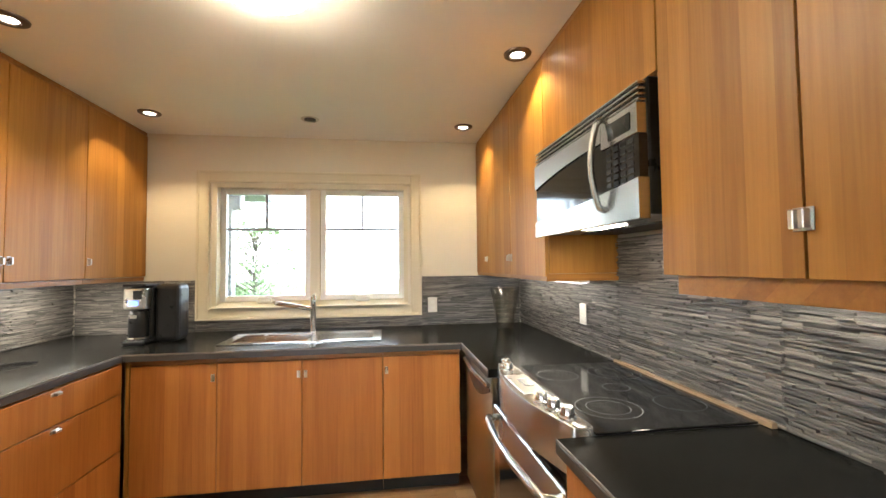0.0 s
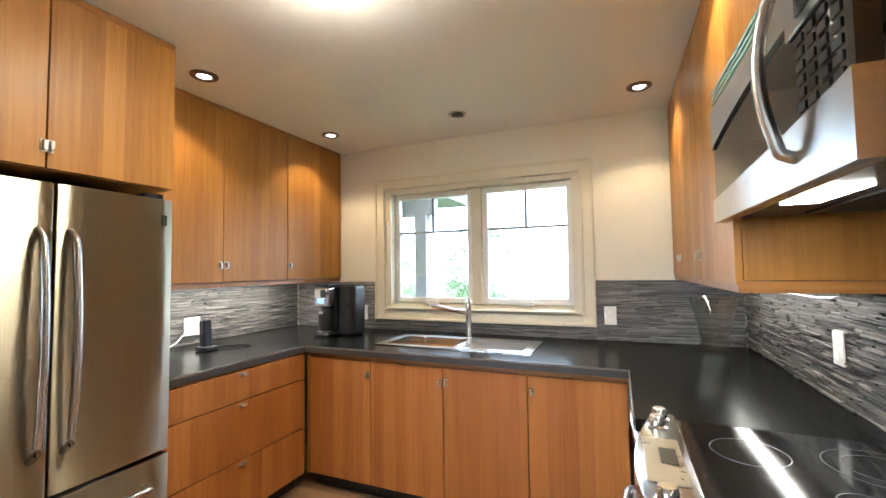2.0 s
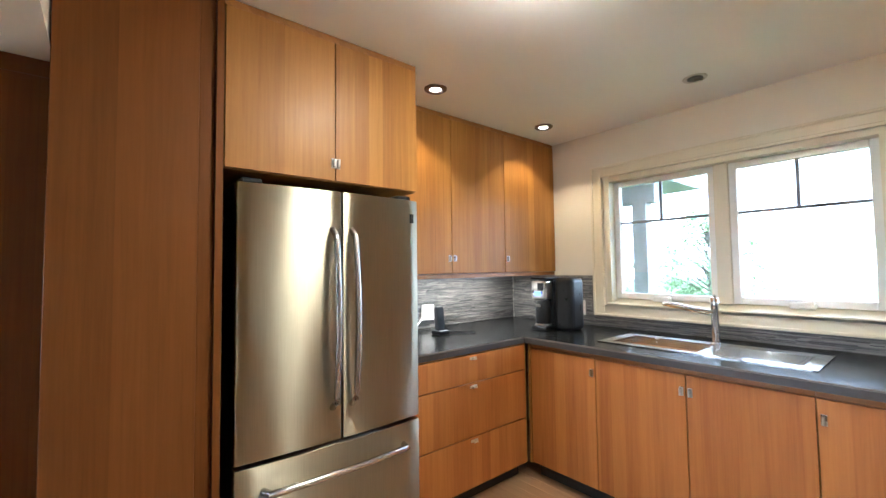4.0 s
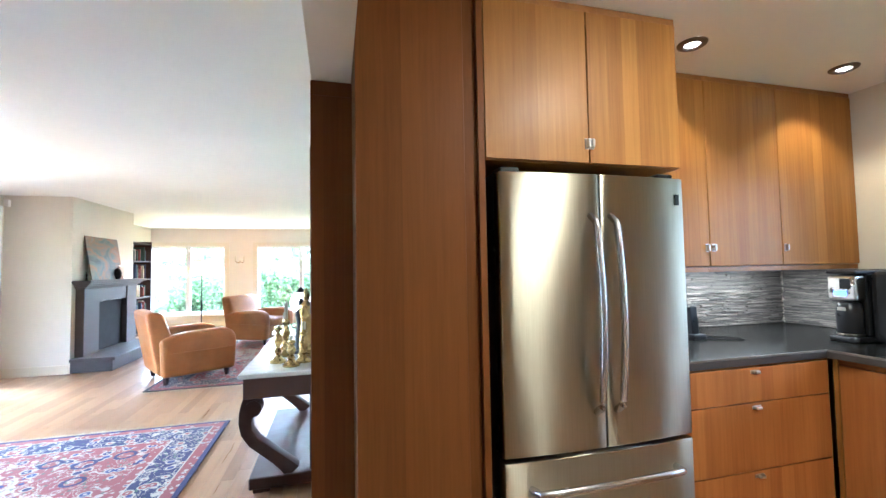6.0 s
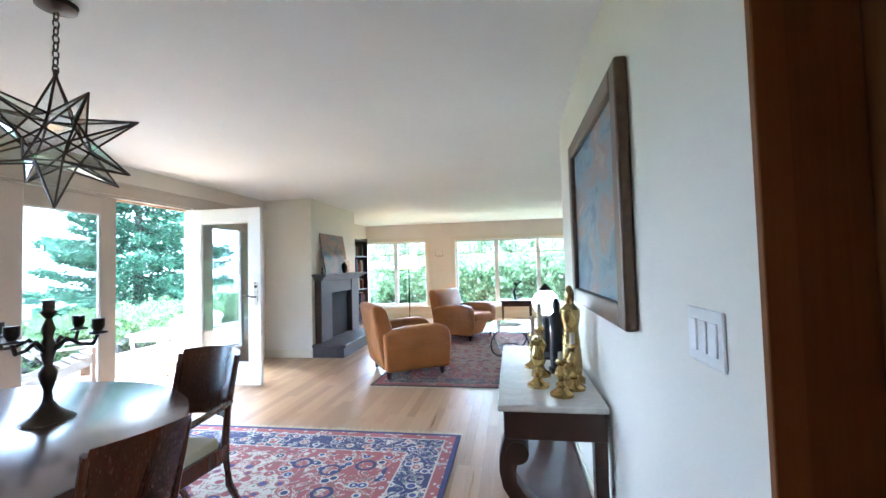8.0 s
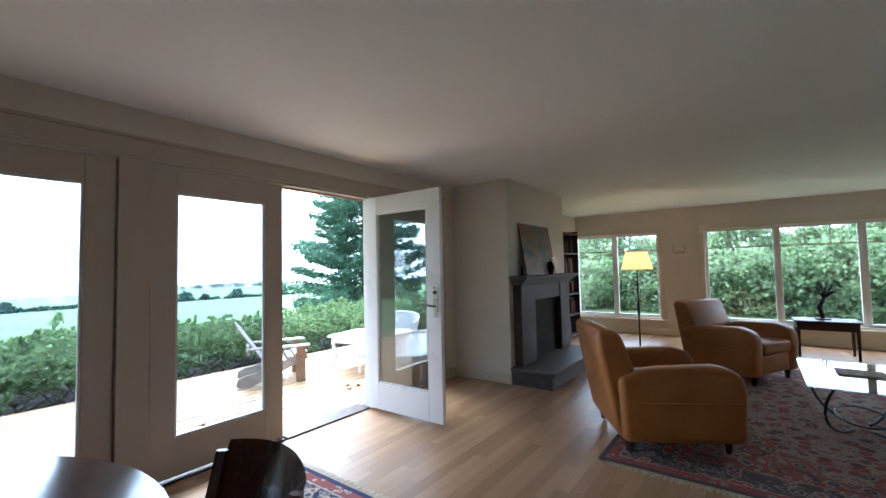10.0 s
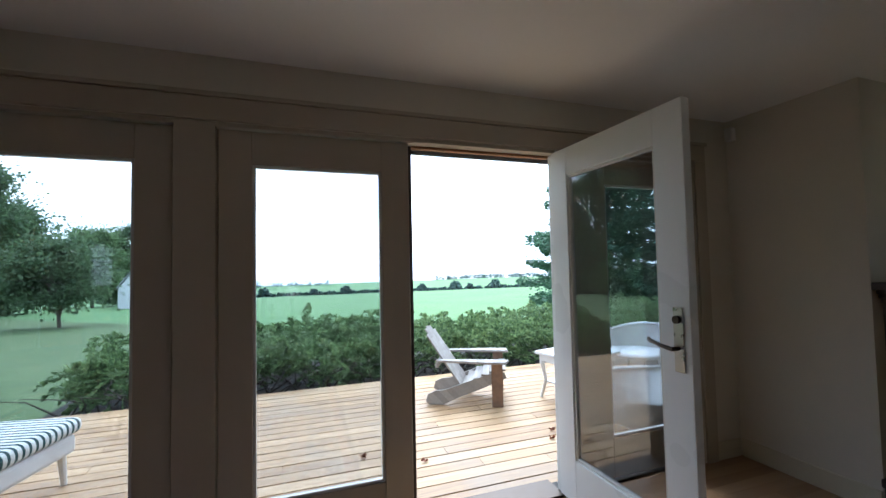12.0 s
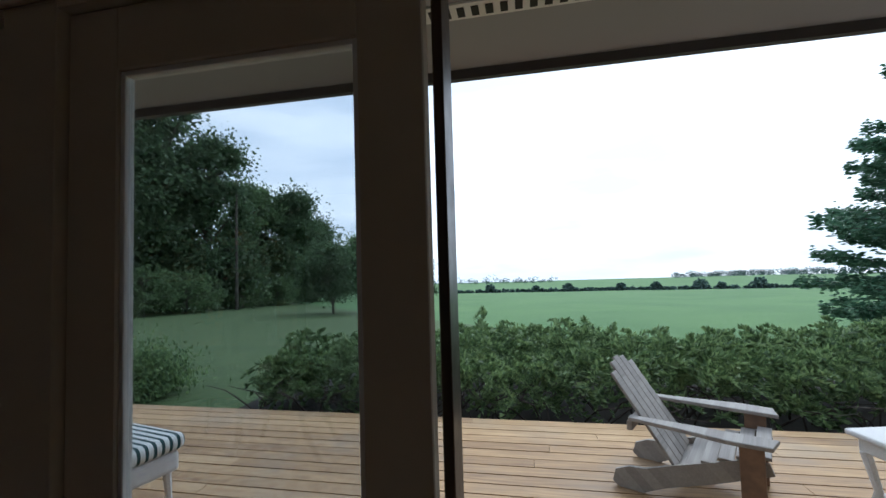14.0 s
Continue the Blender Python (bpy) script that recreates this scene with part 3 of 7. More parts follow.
def appliances():
    # over-the-range microwave
    y0, y1, z0, z1, xf = 4.215, 5.035, 1.535, 1.945, 4.03
    m = thing("microwave", "stainless and black over-range microwave oven", "microwave")
    part("body", B(xf + 0.035, EW - 0.003, y0, y1, z0 + 0.012, z1, 0.004), "black", m, "black case")
    yc = y0 + 0.205
    for k in range(4):
        z = z1 - 0.012 - k * 0.0165
        part("vent_louver", B(xf + 0.004, xf + 0.034, y0 + 0.004, y1 - 0.004, z - 0.008, z, 0.003), "steel_h", m)
    zt = z1 - 0.075
    arch = [(y1 - 0.003, zt), (yc, zt)] + [(yc + (y1 - 0.003 - yc) * s / 10, zt - 0.062 - 0.05 * (s / 10) ** 2) for s in range(11)]
    part("upper_band", slab(arch, xf, xf + 0.034, axes="yz"), "steel_h", m, "arched steel band")
    arch2 = [(y1 - 0.003, z0), (y0 + 0.003, z0), (y0 + 0.003, z0 + 0.118)] + [(y0 + 0.003 + (y1 - y0 - 0.006) * s / 12, z0 + 0.118 - 0.05 * (s / 12) ** 0.8 * 1.0) for s in range(1, 13)]
    part("lower_band", slab(arch2, xf, xf + 0.034, axes="yz"), "steel_h", m, "brushed steel lower band")
    part("window", B(xf + 0.007, xf + 0.033, yc + 0.002, y1 - 0.006, z0 + 0.06, zt - 0.055), "black_glass", m, "black glass door window")
    part("keypad", B(xf + 0.005, xf + 0.032, y0 + 0.004, yc - 0.002, z0 + 0.1, zt - 0.092), "black_glass", m, "black keypad")
    part("control_plate", B(xf - 0.001, xf + 0.032, y0 + 0.004, yc - 0.002, zt - 0.09, zt, 0.002), "steel_h", m)
    part("display", B(xf - 0.003, xf + 0.0, y0 + 0.035, yc - 0.05, zt - 0.072, zt - 0.02), "screen", m)
    for r in range(6):
        for c in range(4):
            part("button", B(xf + 0.003, xf + 0.006, y0 + 0.03 + c * 0.04, y0 + 0.056 + c * 0.04, z0 + 0.115 + r * 0.022, z0 + 0.128 + r * 0.022), "black", m)
    hy = yc - 0.015
    pts = [(xf + 0.004, hy, z0 + 0.045), (xf - 0.018, hy, z0 + 0.055)] + [(xf - 0.022 - 0.022 * math.sin(math.pi * k / 10), hy, z0 + 0.065 + 0.265 * k / 10) for k in range(11)] + [(xf - 0.018, hy, z0 + 0.34), (xf + 0.004, hy, z0 + 0.35)]
    part("handle", tube(pts, 0.0105, 10), "steel_h", m, "bowed steel bar handle", True)
    part("lamp_lens", B(4.10, 4.17, 4.50, 4.72, z0 + 0.007, z0 + 0.0115), "lamp", m, "lit cooking lamp lens")
    part("underside_grille", B(4.22, 4.40, 4.3, 4.95, z0 + 0.006, z0 + 0.0115), "dark", m)
    # slide-in range
    y0, y1 = 4.268, 5.038
    r = thing("range", "stainless slide-in range with black glass cooktop", "stove")
    part("body", B(3.85, EW - 0.03, y0 + 0.004, y1 - 0.004, 0.03, 0.905), "black", r)
    part("cooktop", B(3.905, EW - 0.035, y0 - 0.008, y1 + 0.006, 0.921, 0.929, 0.002), "black_glass", r, "black ceramic glass cooktop")
    for cx, cy, rad in ((4.05, 4.45, 0.105), (4.05, 4.45, 0.07), (4.05, 4.86, 0.085), (4.31, 4.45, 0.08), (4.31, 4.86, 0.11), (4.31, 4.86, 0.075), (4.2, 4.655, 0.05)):
        bm = bmesh.new()
        a = [[bm.verts.new((cx + q * math.cos(2 * math.pi * k / 40), cy + q * math.sin(2 * math.pi * k / 40), 0.9294)) for k in range(40)] for q in (rad - 0.0015, rad + 0.0015)]
        for k in range(40):
            bm.faces.new((a[0][k], a[1][k], a[1][(k + 1) % 40], a[0][(k + 1) % 40]))
        part("burner_ring", bm, "mark", r)
    bulge = [(3.903, y0 - 0.006), (3.903, y1 + 0.004)] + [(3.838 - 0.062 * math.sin(math.pi * k / 12), y1 + 0.004 + (y0 - y1 - 0.01) * k / 12) for k in range(13)]
    p = part("control_panel", softened(slab(bulge, 0.80, 0.948, axes="xy"), 0.008, 2, 50), "steel_h", r, "curved steel control panel", True)
    for y in (4.335, 4.41, 4.485, 4.905, 4.975):
        x = 3.868 - 0.046 * math.sin(math.pi * (y - y0) / (y1 - y0))
        part("knob", lathe([(0.027, 0), (0.027, 0.006), (0.021, 0.01), (0.0195, 0.032), (0.016, 0.036), (0.001, 0.036)], 20, (x, y, 0.947)), "chrome", p, "round chrome knob", True)
    part("display_plate", B(3.80, 3.885, 4.565, 4.82, 0.9475, 0.951, 0.002), "satin", p)
    part("display", B(3.835, 3.872, 4.66, 4.75, 0.9505, 0.9525), "screen", p)
    d = part("oven_door", B(3.812, 3.849, y0 + 0.005, y1 - 0.005, 0.235, 0.765, 0.006), "steel_h", r, "steel oven door")
    part("oven_window", B(3.8085, 3.8125, y0 + 0.1, y1 - 0.1, 0.3, 0.63), "black_glass", d, "black glass oven window")
    pts = [(3.815, y0 + 0.05, 0.72), (3.77, y0 + 0.06, 0.724)] + [(3.765 - 0.02 * math.sin(math.pi * k / 8), y0 + 0.08 + (y1 - y0 - 0.16) * k / 8, 0.725) for k in range(9)] + [(3.77, y1 - 0.06, 0.724), (3.815, y1 - 0.05, 0.72)]
    part("door_handle", tube(pts, 0.014, 10), "steel_h", d, "steel bar handle", True)
    for k in range(6):
        part("vent_slot", B(3.8105, 3.816, y0 + 0.1 + k * 0.1, y0 + 0.16 + k * 0.1, 0.772, 0.786), "dark", r)
    part("drawer", B(3.815, 3.849, y0 + 0.005, y1 - 0.005, 0.05, 0.225, 0.006), "steel_h", r)
    s = thing("range_filler", "tan strip filling the gap behind the cooktop", "trim")
    part("strip", B(EW - 0.033, EW - 0.014, 4.22, 5.06, 0.922, 0.938), "tan", s)
    # dishwasher
    d = thing("dishwasher", "stainless dishwasher with curved black handle pocket", "dishwasher")
    part("body", B(3.845, EW - 0.05, 5.07, 5.70, 0.1, 0.875), "black", d)
    part("door", B(3.812, 3.844, 5.062, 5.70, 0.11, 0.87, 0.005), "steel", d)
    pocket = [(5.09 + 0.58 * k / 14, 0.80 - 0.075 * math.sin(math.pi * k / 14)) for k in range(15)] + [(5.67, 0.815), (5.09, 0.815)]
    part("handle_pocket", slab(pocket, 3.806, 3.8115, axes="yz"), "black", d, "black curved handle pocket")
    part("handle", tube([(3.80 - 0.012 * math.sin(math.pi * k / 8), 5.085 + 0.59 * k / 8, 0.833) for k in range(9)], 0.012, 8), "steel_h", d, "", True)


def kitchen_window():
    x0, x1, z0, z1 = KW
    w = tagged(new("window_1"), "cream painted double casement kitchen window", "window", kind="structure")
    ox0, ox1, oz0, oz1 = 1.885, 3.612, 1.003, 2.16
    for name, y, inset, wd in (("casing", NW - 0.022, 0.0, 0.088), ("casing_bead", NW - 0.032, 0.0, 0.018), ("casing_step", NW - 0.03, 0.07, 0.02)):
        bm = bmesh.new()
        a0, a1, b0, b1 = ox0 + inset, ox1 - inset, oz0 + inset, oz1 - inset
        box(bm, a0, a0 + wd, y, NW - 0.001, b0, b1, 0.003)
        box(bm, a1 - wd, a1, y, NW - 0.001, b0, b1, 0.003)
        box(bm, a0 + wd, a1 - wd, y, NW - 0.001, b1 - wd, b1, 0.003)
        box(bm, a0 + wd, a1 - wd, y, NW - 0.001, b0, b0 + wd, 0.003)
        part(name, bm, "trim", w)
    bm = bmesh.new()
    for b in ((x0, x0 + 0.03, z0, z1), (x1 - 0.03, x1, z0, z1), (x0 + 0.03, x1 - 0.03, z1 - 0.03, z1)):
        box(bm, b[0], b[1], NW - 0.0, NW + 0.19, b[2], b[3])
    part("jamb_lining", bm, "trim", w)
    part("sill", slab([(NW - 0.03, z0 - 0.03), (NW - 0.03, z0), (NW + 0.10, z0 + 0.035), (NW + 0.19, z0 + 0.035), (NW + 0.19, z0 - 0.03)], x0, x1, axes="yz"), "trim", w, "sloping cream sill")
    xm = 2.755
    part("mullion", B(xm - 0.04, xm + 0.04, NW + 0.05, NW + 0.15, z0 + 0.035, z1 - 0.03, 0.004), "trim", w)
    for a, b in ((x0 + 0.03, xm - 0.04), (xm + 0.04, x1 - 0.03)):
        c, d = z0 + 0.036, z1 - 0.031
        t = 0.042
        bm = bmesh.new()
        for q in ((a, a + t, c, d), (b - t, b, c, d), (a + t, b - t, d - t, d), (a + t, b - t, c, c + t)):
            box(bm, q[0], q[1], NW + 0.075, NW + 0.125, q[2], q[3], 0.004)
        s = part("sash", bm, "white", w, "white painted sash")
        zb = c + t + (d - c - 2 * t) * 0.655
        part("glazing_bar", B(a + t, b - t, NW + 0.085, NW + 0.105, zb - 0.009, zb + 0.009), "bar", s)
        part("glazing_bar", B((a + b) / 2 - 0.009, (a + b) / 2 + 0.009, NW + 0.085, NW + 0.105, zb + 0.009, d - t), "bar", s)
        part("pane", B(a + t, b - t, NW + 0.094, NW + 0.098, c + t, d - t), "pane_dimming", s)
        k = part("crank_cover", B((a + b) / 2 - 0.06, (a + b) / 2 + 0.06, NW + 0.03, NW + 0.074, c - 0.012, c + 0.028, 0.01), "plate", s, "white crank cover")


def small_kitchen():
    c = thing("coffee_maker", "black drip coffee maker with steel control face", "coffee maker")
    cx, cy, z = 1.735, 6.14, 0.921
    part("base", softened(B(cx - 0.07, cx + 0.07, cy - 0.12, cy + 0.11, z, z + 0.03), 0.01, 2), "black", c)
    part("tower", softened(B(cx - 0.068, cx + 0.068, cy - 0.03, cy + 0.11, z + 0.03, z + 0.37), 0.014, 2), "black", c)
    part("carafe", lathe([(0.05, 0), (0.056, 0.01), (0.057, 0.12), (0.05, 0.175), (0.04, 0.185), (0.001, 0.187)], 24, (cx, cy - 0.06, z + 0.031)), "black", c, "black insulated jug", True)
    head = part("brew_head", softened(B(cx - 0.066, cx + 0.066, cy - 0.115, cy - 0.032, z + 0.225, z + 0.36), 0.012, 2), "satin", c, "steel control face")
    part("display", B(cx - 0.035, cx + 0.025, cy - 0.1185, cy - 0.1155, z + 0.25, z + 0.28), "blue_lcd", head, "blue lit display")
    part("panel", B(cx - 0.005, cx + 0.045, cy - 0.118, cy - 0.1155, z + 0.29, z + 0.345), "black", head)
    part("lid", softened(B(cx - 0.069, cx + 0.069, cy - 0.118, cy + 0.11, z + 0.371, z + 0.386), 0.006, 2), "black", c)
    part("water_tank", softened(B(cx + 0.072, cx + 0.225, cy - 0.03, cy + 0.14, z, z + 0.385), 0.035, 3), "black", c, "dark glossy water tank")
    part("jug_band", lathe([(0.0565, 0), (0.059, 0.003), (0.059, 0.009), (0.0565, 0.012)], 24, (cx, cy - 0.06, z + 0.034)), "satin", c)
    part("badge", B(cx - 0.02, cx + 0.02, cy - 0.1215, cy - 0.1185, z + 0.17, z + 0.19, 0.001), "satin", c)
    v = thing("glass_vase", "clear smoky glass vase on the corner worktop", "vase")
    part("glass", lathe([(0.06, 0), (0.066, 0.01), (0.076, 0.1), (0.098, 0.22), (0.12, 0.31), (0.115, 0.31), (0.092, 0.215), (0.07, 0.1), (0.058, 0.02), (0.001, 0.018)], 28, (4.24, 6.28, 0.921)), "smoke_glass", v, smooth=True)
    ph = thing("phone", "black cordless telephone in its charging cradle", "telephone")
    part("cradle", softened(B(1.33, 1.43, 5.335, 5.425, 0.921, 0.95), 0.008, 2), "black", ph)
    part("handset", softened(slab([(1.35, 0.945), (1.40, 0.945), (1.385, 1.115), (1.34, 1.11)], 5.348, 5.41), 0.012, 2), "black", ph)
    cb = thing("power_cable", "black cable lying on the worktop", "cable")
    part("cord", tube([(1.42, 5.40, 0.925), (1.47, 5.50, 0.925), (1.52, 5.59, 0.925), (1.45, 5.61, 0.925), (1.36, 5.53, 0.925), (1.30, 5.42, 0.925)], 0.0035, 6), "black", cb)
    cb = thing("power_cable", "white cable hanging from the wall outlet", "cable")
    part("cord", tube([(1.075, 5.49, 1.03), (1.11, 5.44, 1.02), (1.13, 5.36, 0.96), (1.15, 5.26, 0.926), (1.20, 5.06, 0.926)], 0.004, 6), "plate", cb)

    def outlet(x, y, z, face, w=0.075, slots=True):
        o = thing("wall_outlet", "white duplex outlet on the slate backsplash", "outlet", "kitchen wall outlets")
        if face == "-y":
            part("plate", B(x - w / 2, x + w / 2, y - 0.007, y, z - 0.06, z + 0.06, 0.003), "plate", o)
            for dz in (-0.022, 0.022):
                part("socket", B(x - 0.016, x + 0.016, y - 0.0095, y - 0.007, z + dz - 0.014, z + dz + 0.014, 0.002), "white", o)
        else:
            s = 1 if face == "+x" else -1
            a, b = sorted((x, x + s * 0.007))
            part("plate", B(a, b, y - w / 2, y + w / 2, z - 0.06, z + 0.06, 0.003), "plate", o)
            a, b = sorted((x + s * 0.007, x + s * 0.0095))
            for dz in (-0.022, 0.022):
                part("socket", B(a, b, y - 0.016, y + 0.016, z + dz - 0.014, z + dz + 0.014, 0.002), "white", o)
    outlet(3.70, NW - 0.014, 1.085, "-y")
    outlet(1.79, NW - 0.02, 1.055, "-y", 0.045)
    outlet(EW - 0.014, 5.40, 1.12, "-x")
    outlet(WW + 0.02, 5.51, 1.04, "+x", 0.115)
    # ceiling fittings
    for i, (x, y) in enumerate(((1.79, 5.03), (1.775, 6.085), (3.965, 5.06), (3.90, 6.14))):
        q = thing("downlight", "lit recessed ceiling downlight with satin ring", "ceiling light", "kitchen downlights")
        part("ring", lathe([(0.034, -0.002), (0.04, -0.011), (0.056, -0.012), (0.066, -0.006), (0.068, 0)], 32, (x, y, CEIL - 0.001)), "ring_metal", q, "dark satin trim ring", True)
        part("bulb", lathe([(0.001, 0), (0.033, -0.001), (0.032, -0.004), (0.001, -0.007)], 24, (x, y, CEIL - 0.002)), "lamp", q, "glowing reflector bulb")
        s = new("downlight_lamp", bpy.data.lights.new("downlight_lamp", "SPOT"))
        s.data.energy, s.data.color, s.data.spot_size, s.data.spot_blend, s.data.shadow_soft_size = 0.7, (1.0, 0.73, 0.38), radians(112), 0.5, 0.02
        s.matrix_world = look((x, y, CEIL - 0.015), (x, y + 0.001, 0))
    q = thing("ceiling_light", "round white flush ceiling light, lit", "ceiling light")
    part("ring", lathe([(0.185, 0), (0.19, -0.02), (0.185, -0.03), (0.17, -0.03)], 40, (2.90, 4.62, CEIL - 0.001)), "white", q)
    part("diffuser", lathe([(0.17, -0.02), (0.168, -0.05), (0.12, -0.075), (0.001, -0.085)], 40, (2.90, 4.62, CEIL - 0.001)), "opal", q, "glowing opal glass", True)
    s = new("ceiling_light_lamp", bpy.data.lights.new("ceiling_light_lamp", "AREA"))
    s.data.shape, s.data.size, s.data.energy, s.data.color = "DISK", 0.34, 0.12, (1.0, 0.82, 0.56)
    s.matrix_world = look((2.90, 4.62, CEIL - 0.095), (2.90, 4.621, 0))
    q = thing("ceiling_speaker", "small round dark ceiling fitting", "ceiling fitting")
    part("ring", lathe([(0.04, 0), (0.058, -0.005), (0.062, 0)], 28, (2.80, 6.10, CEIL - 0.001)), "satin", q)
    part("grille", lathe([(0.001, -0.001), (0.04, -0.002), (0.038, -0.006), (0.001, -0.007)], 24, (2.80, 6.10, CEIL - 0.001)), "black", q)
    # lamps under the wall cabinets and the microwave
    for (x, y, ln, e) in ((1.30, 5.6, 1.3, 0.5), (4.33, 5.75, 1.2, 0.08), (4.33, 3.85, 0.7, 0.04)):
        q = thing("cabinet_light", "slim lit lamp under the wall cabinets", "light", "under-cabinet lights")
        zt = 1.343 if x < 3 else (1.324 if y > 5 else 1.379)
        part("body", B(x - 0.03, x + 0.03, y - ln / 2, y + ln / 2, zt - 0.016, zt - 0.001, 0.003), "plate", q)
        part("lens", B(x - 0.02, x + 0.02, y - ln / 2 + 0.02, y + ln / 2 - 0.02, zt - 0.019, zt - 0.0165), "lamp_soft", q)
        s = new("cabinet_lamp", bpy.data.lights.new("cabinet_lamp", "AREA"))
        s.data.shape, s.data.size, s.data.size_y, s.data.energy, s.data.color = "RECTANGLE", 0.05, ln, e, (1.0, 0.86, 0.66)
        s.matrix_world = pose(x, y, zt - 0.022)
    s = new("cooking_lamp", bpy.data.lights.new("cooking_lamp", "AREA"))
    s.data.shape, s.data.size, s.data.size_y, s.data.energy, s.data.color = "RECTANGLE", 0.08, 0.34, 0.06, (1.0, 0.86, 0.64)
    s.matrix_world = pose(4.145, 4.60, 1.536)


M["bar"] = plain("grey_glazing_bar", (0.16, 0.155, 0.15), 0.5)
M["ring_metal"] = plain("satin_bronze_ring", (0.16, 0.12, 0.09), 0.4, 0.8, 0.15)
M["opal"] = glow("lit_opal_glass", (1.0, 0.85, 0.6), 2.1)
M["lamp_soft"] = glow("opal_diffuser", (1.0, 0.9, 0.72), 0.2)
base_units()
worktops()
wall_units()
fridge_bay()
appliances()
kitchen_window()
small_kitchen()

# ---- garden doors and living room windows ----
M["door_paint"] = painted("door_paint", (0.70, 0.69, 0.66), 0.4, 0.05, 40)
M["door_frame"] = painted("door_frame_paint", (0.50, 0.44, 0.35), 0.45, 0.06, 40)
# lighter, cooler copy of the door paint; daylight on the open leaf is in it
M["door_daylit"] = painted("daylit_door_paint", (0.82, 0.83, 0.84), 0.3, 0.05, 40)
M["bronze"] = plain("dark_bronze", (0.07, 0.055, 0.045), 0.4, 0.9)
M["sill_wood"] = plain("weather_strip", (0.45, 0.22, 0.1), 0.6)


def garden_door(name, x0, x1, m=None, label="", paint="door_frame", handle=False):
    """A full-glass door leaf; its local origin is the hinge foot, its width runs along +x."""
    d = tagged(new(name), label, "door", kind="structure")
    w, h, t = x1 - x0, 2.08, 0.045
    st, top, bot = 0.155, 0.165, 0.262
    for nm, b in (("stile", (0.004, st, 0.012, h)), ("stile", (w - st, w - 0.004, 0.012, h)), ("top_rail", (st, w - st, h - top, h)), ("bottom_rail", (st, w - st, 0.012, bot))):
        part(nm, B(b[0], b[1], -t / 2, t / 2, b[2], b[3], 0.003), paint, d)
    bm = bmesh.new()
    for b in ((st, st + 0.014, bot, h - top), (w - st - 0.014, w - st, bot, h - top), (st + 0.014, w - st - 0.014, h - top - 0.014, h - top), (st + 0.014, w - st - 0.014, bot, bot + 0.014)):
        box(bm, b[0], b[1], -0.014, 0.014, b[2], b[3], 0.002)
    part("glazing_bead", bm, "door_paint", d)
    g = part("pane", B(st + 0.0, w - st, -0.003, 0.003, bot, h - top), "pane", d)
    g.visible_shadow = False
    if handle:
        for s in (-1, 1):
            hp = part("handle_plate", B(w - 0.085, w - 0.035, *sorted((s * t / 2, s * (t / 2 + 0.006))), 0.93, 1.2, 0.003), "satin", d, "bronze-grey handle plate")
            y = s * (t / 2 + 0.045)
            part("lever", tube([(w - 0.06, s * t / 2, 1.03), (w - 0.06, y, 1.03), (w - 0.1, y, 1.035), (w - 0.17, y, 1.05), (w - 0.185, y - s * 0.008, 1.055)], 0.009, 8), "bronze", hp, "curved lever", True)
            part("thumb_turn", tube([(w - 0.06, s * t / 2, 1.15), (w - 0.06, s * (t / 2 + 0.02), 1.15)], 0.017, 12), "bronze", hp)
    if m is not None:
        d.matrix_basis = m
    return d


YD = SW - 0.045
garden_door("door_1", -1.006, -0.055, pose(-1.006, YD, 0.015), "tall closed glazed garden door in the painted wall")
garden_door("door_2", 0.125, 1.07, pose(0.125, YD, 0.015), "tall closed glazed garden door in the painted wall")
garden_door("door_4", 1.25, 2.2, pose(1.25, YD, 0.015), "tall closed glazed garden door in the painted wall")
garden_door("door_3", -1.94, -1.006, pose(-1.935, SW - 0.01, 0.015, 0, 0, 91.0), "white glazed garden door standing open into the room", "door_daylit", True)
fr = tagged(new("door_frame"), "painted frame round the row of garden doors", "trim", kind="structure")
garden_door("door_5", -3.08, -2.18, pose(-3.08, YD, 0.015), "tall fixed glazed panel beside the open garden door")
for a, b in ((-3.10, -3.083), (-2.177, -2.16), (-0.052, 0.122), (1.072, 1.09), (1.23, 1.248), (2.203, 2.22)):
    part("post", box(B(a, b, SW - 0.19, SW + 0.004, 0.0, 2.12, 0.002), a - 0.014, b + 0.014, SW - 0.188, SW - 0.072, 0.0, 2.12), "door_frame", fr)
part("post", B(-2.06, -1.94, SW - 0.075, SW + 0.0005, 0.0, 2.12, 0.002), "door_daylit", fr)
part("post", B(-1.034, -1.009, SW - 0.19, SW - 0.08, 0.0, 2.1, 0.002), "bronze", fr, "dark weather-sealed meeting post")
for a, b in ((-3.083, -2.177), (-1.94, -0.052), (0.122, 1.072), (1.248, 2.203)):
    part("head", B(a, b, SW - 0.1, SW + 0.004, 2.1, 2.12, 0.001), "door_frame", fr)
part("head_stop", B(-1.94, -1.034, SW - 0.1, SW - 0.07, 2.085, 2.099), "sill_wood", fr, "bare wood door stop")
for a, b in ((-3.083, -2.177), (-1.94, -1.034), (-1.009, -0.052), (0.122, 1.072), (1.248, 2.203)):
    part("threshold", B(a, b, SW - 0.19, SW + 0.002, 0.0, 0.014, 0.002), "bronze", fr, "dark metal threshold")
cas = tagged(new("door_casing"), "flat painted casing over the garden doors", "trim", kind="structure")
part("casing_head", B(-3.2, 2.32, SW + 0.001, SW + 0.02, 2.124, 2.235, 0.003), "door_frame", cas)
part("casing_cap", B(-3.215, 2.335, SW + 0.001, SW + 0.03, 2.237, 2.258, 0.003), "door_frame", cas)
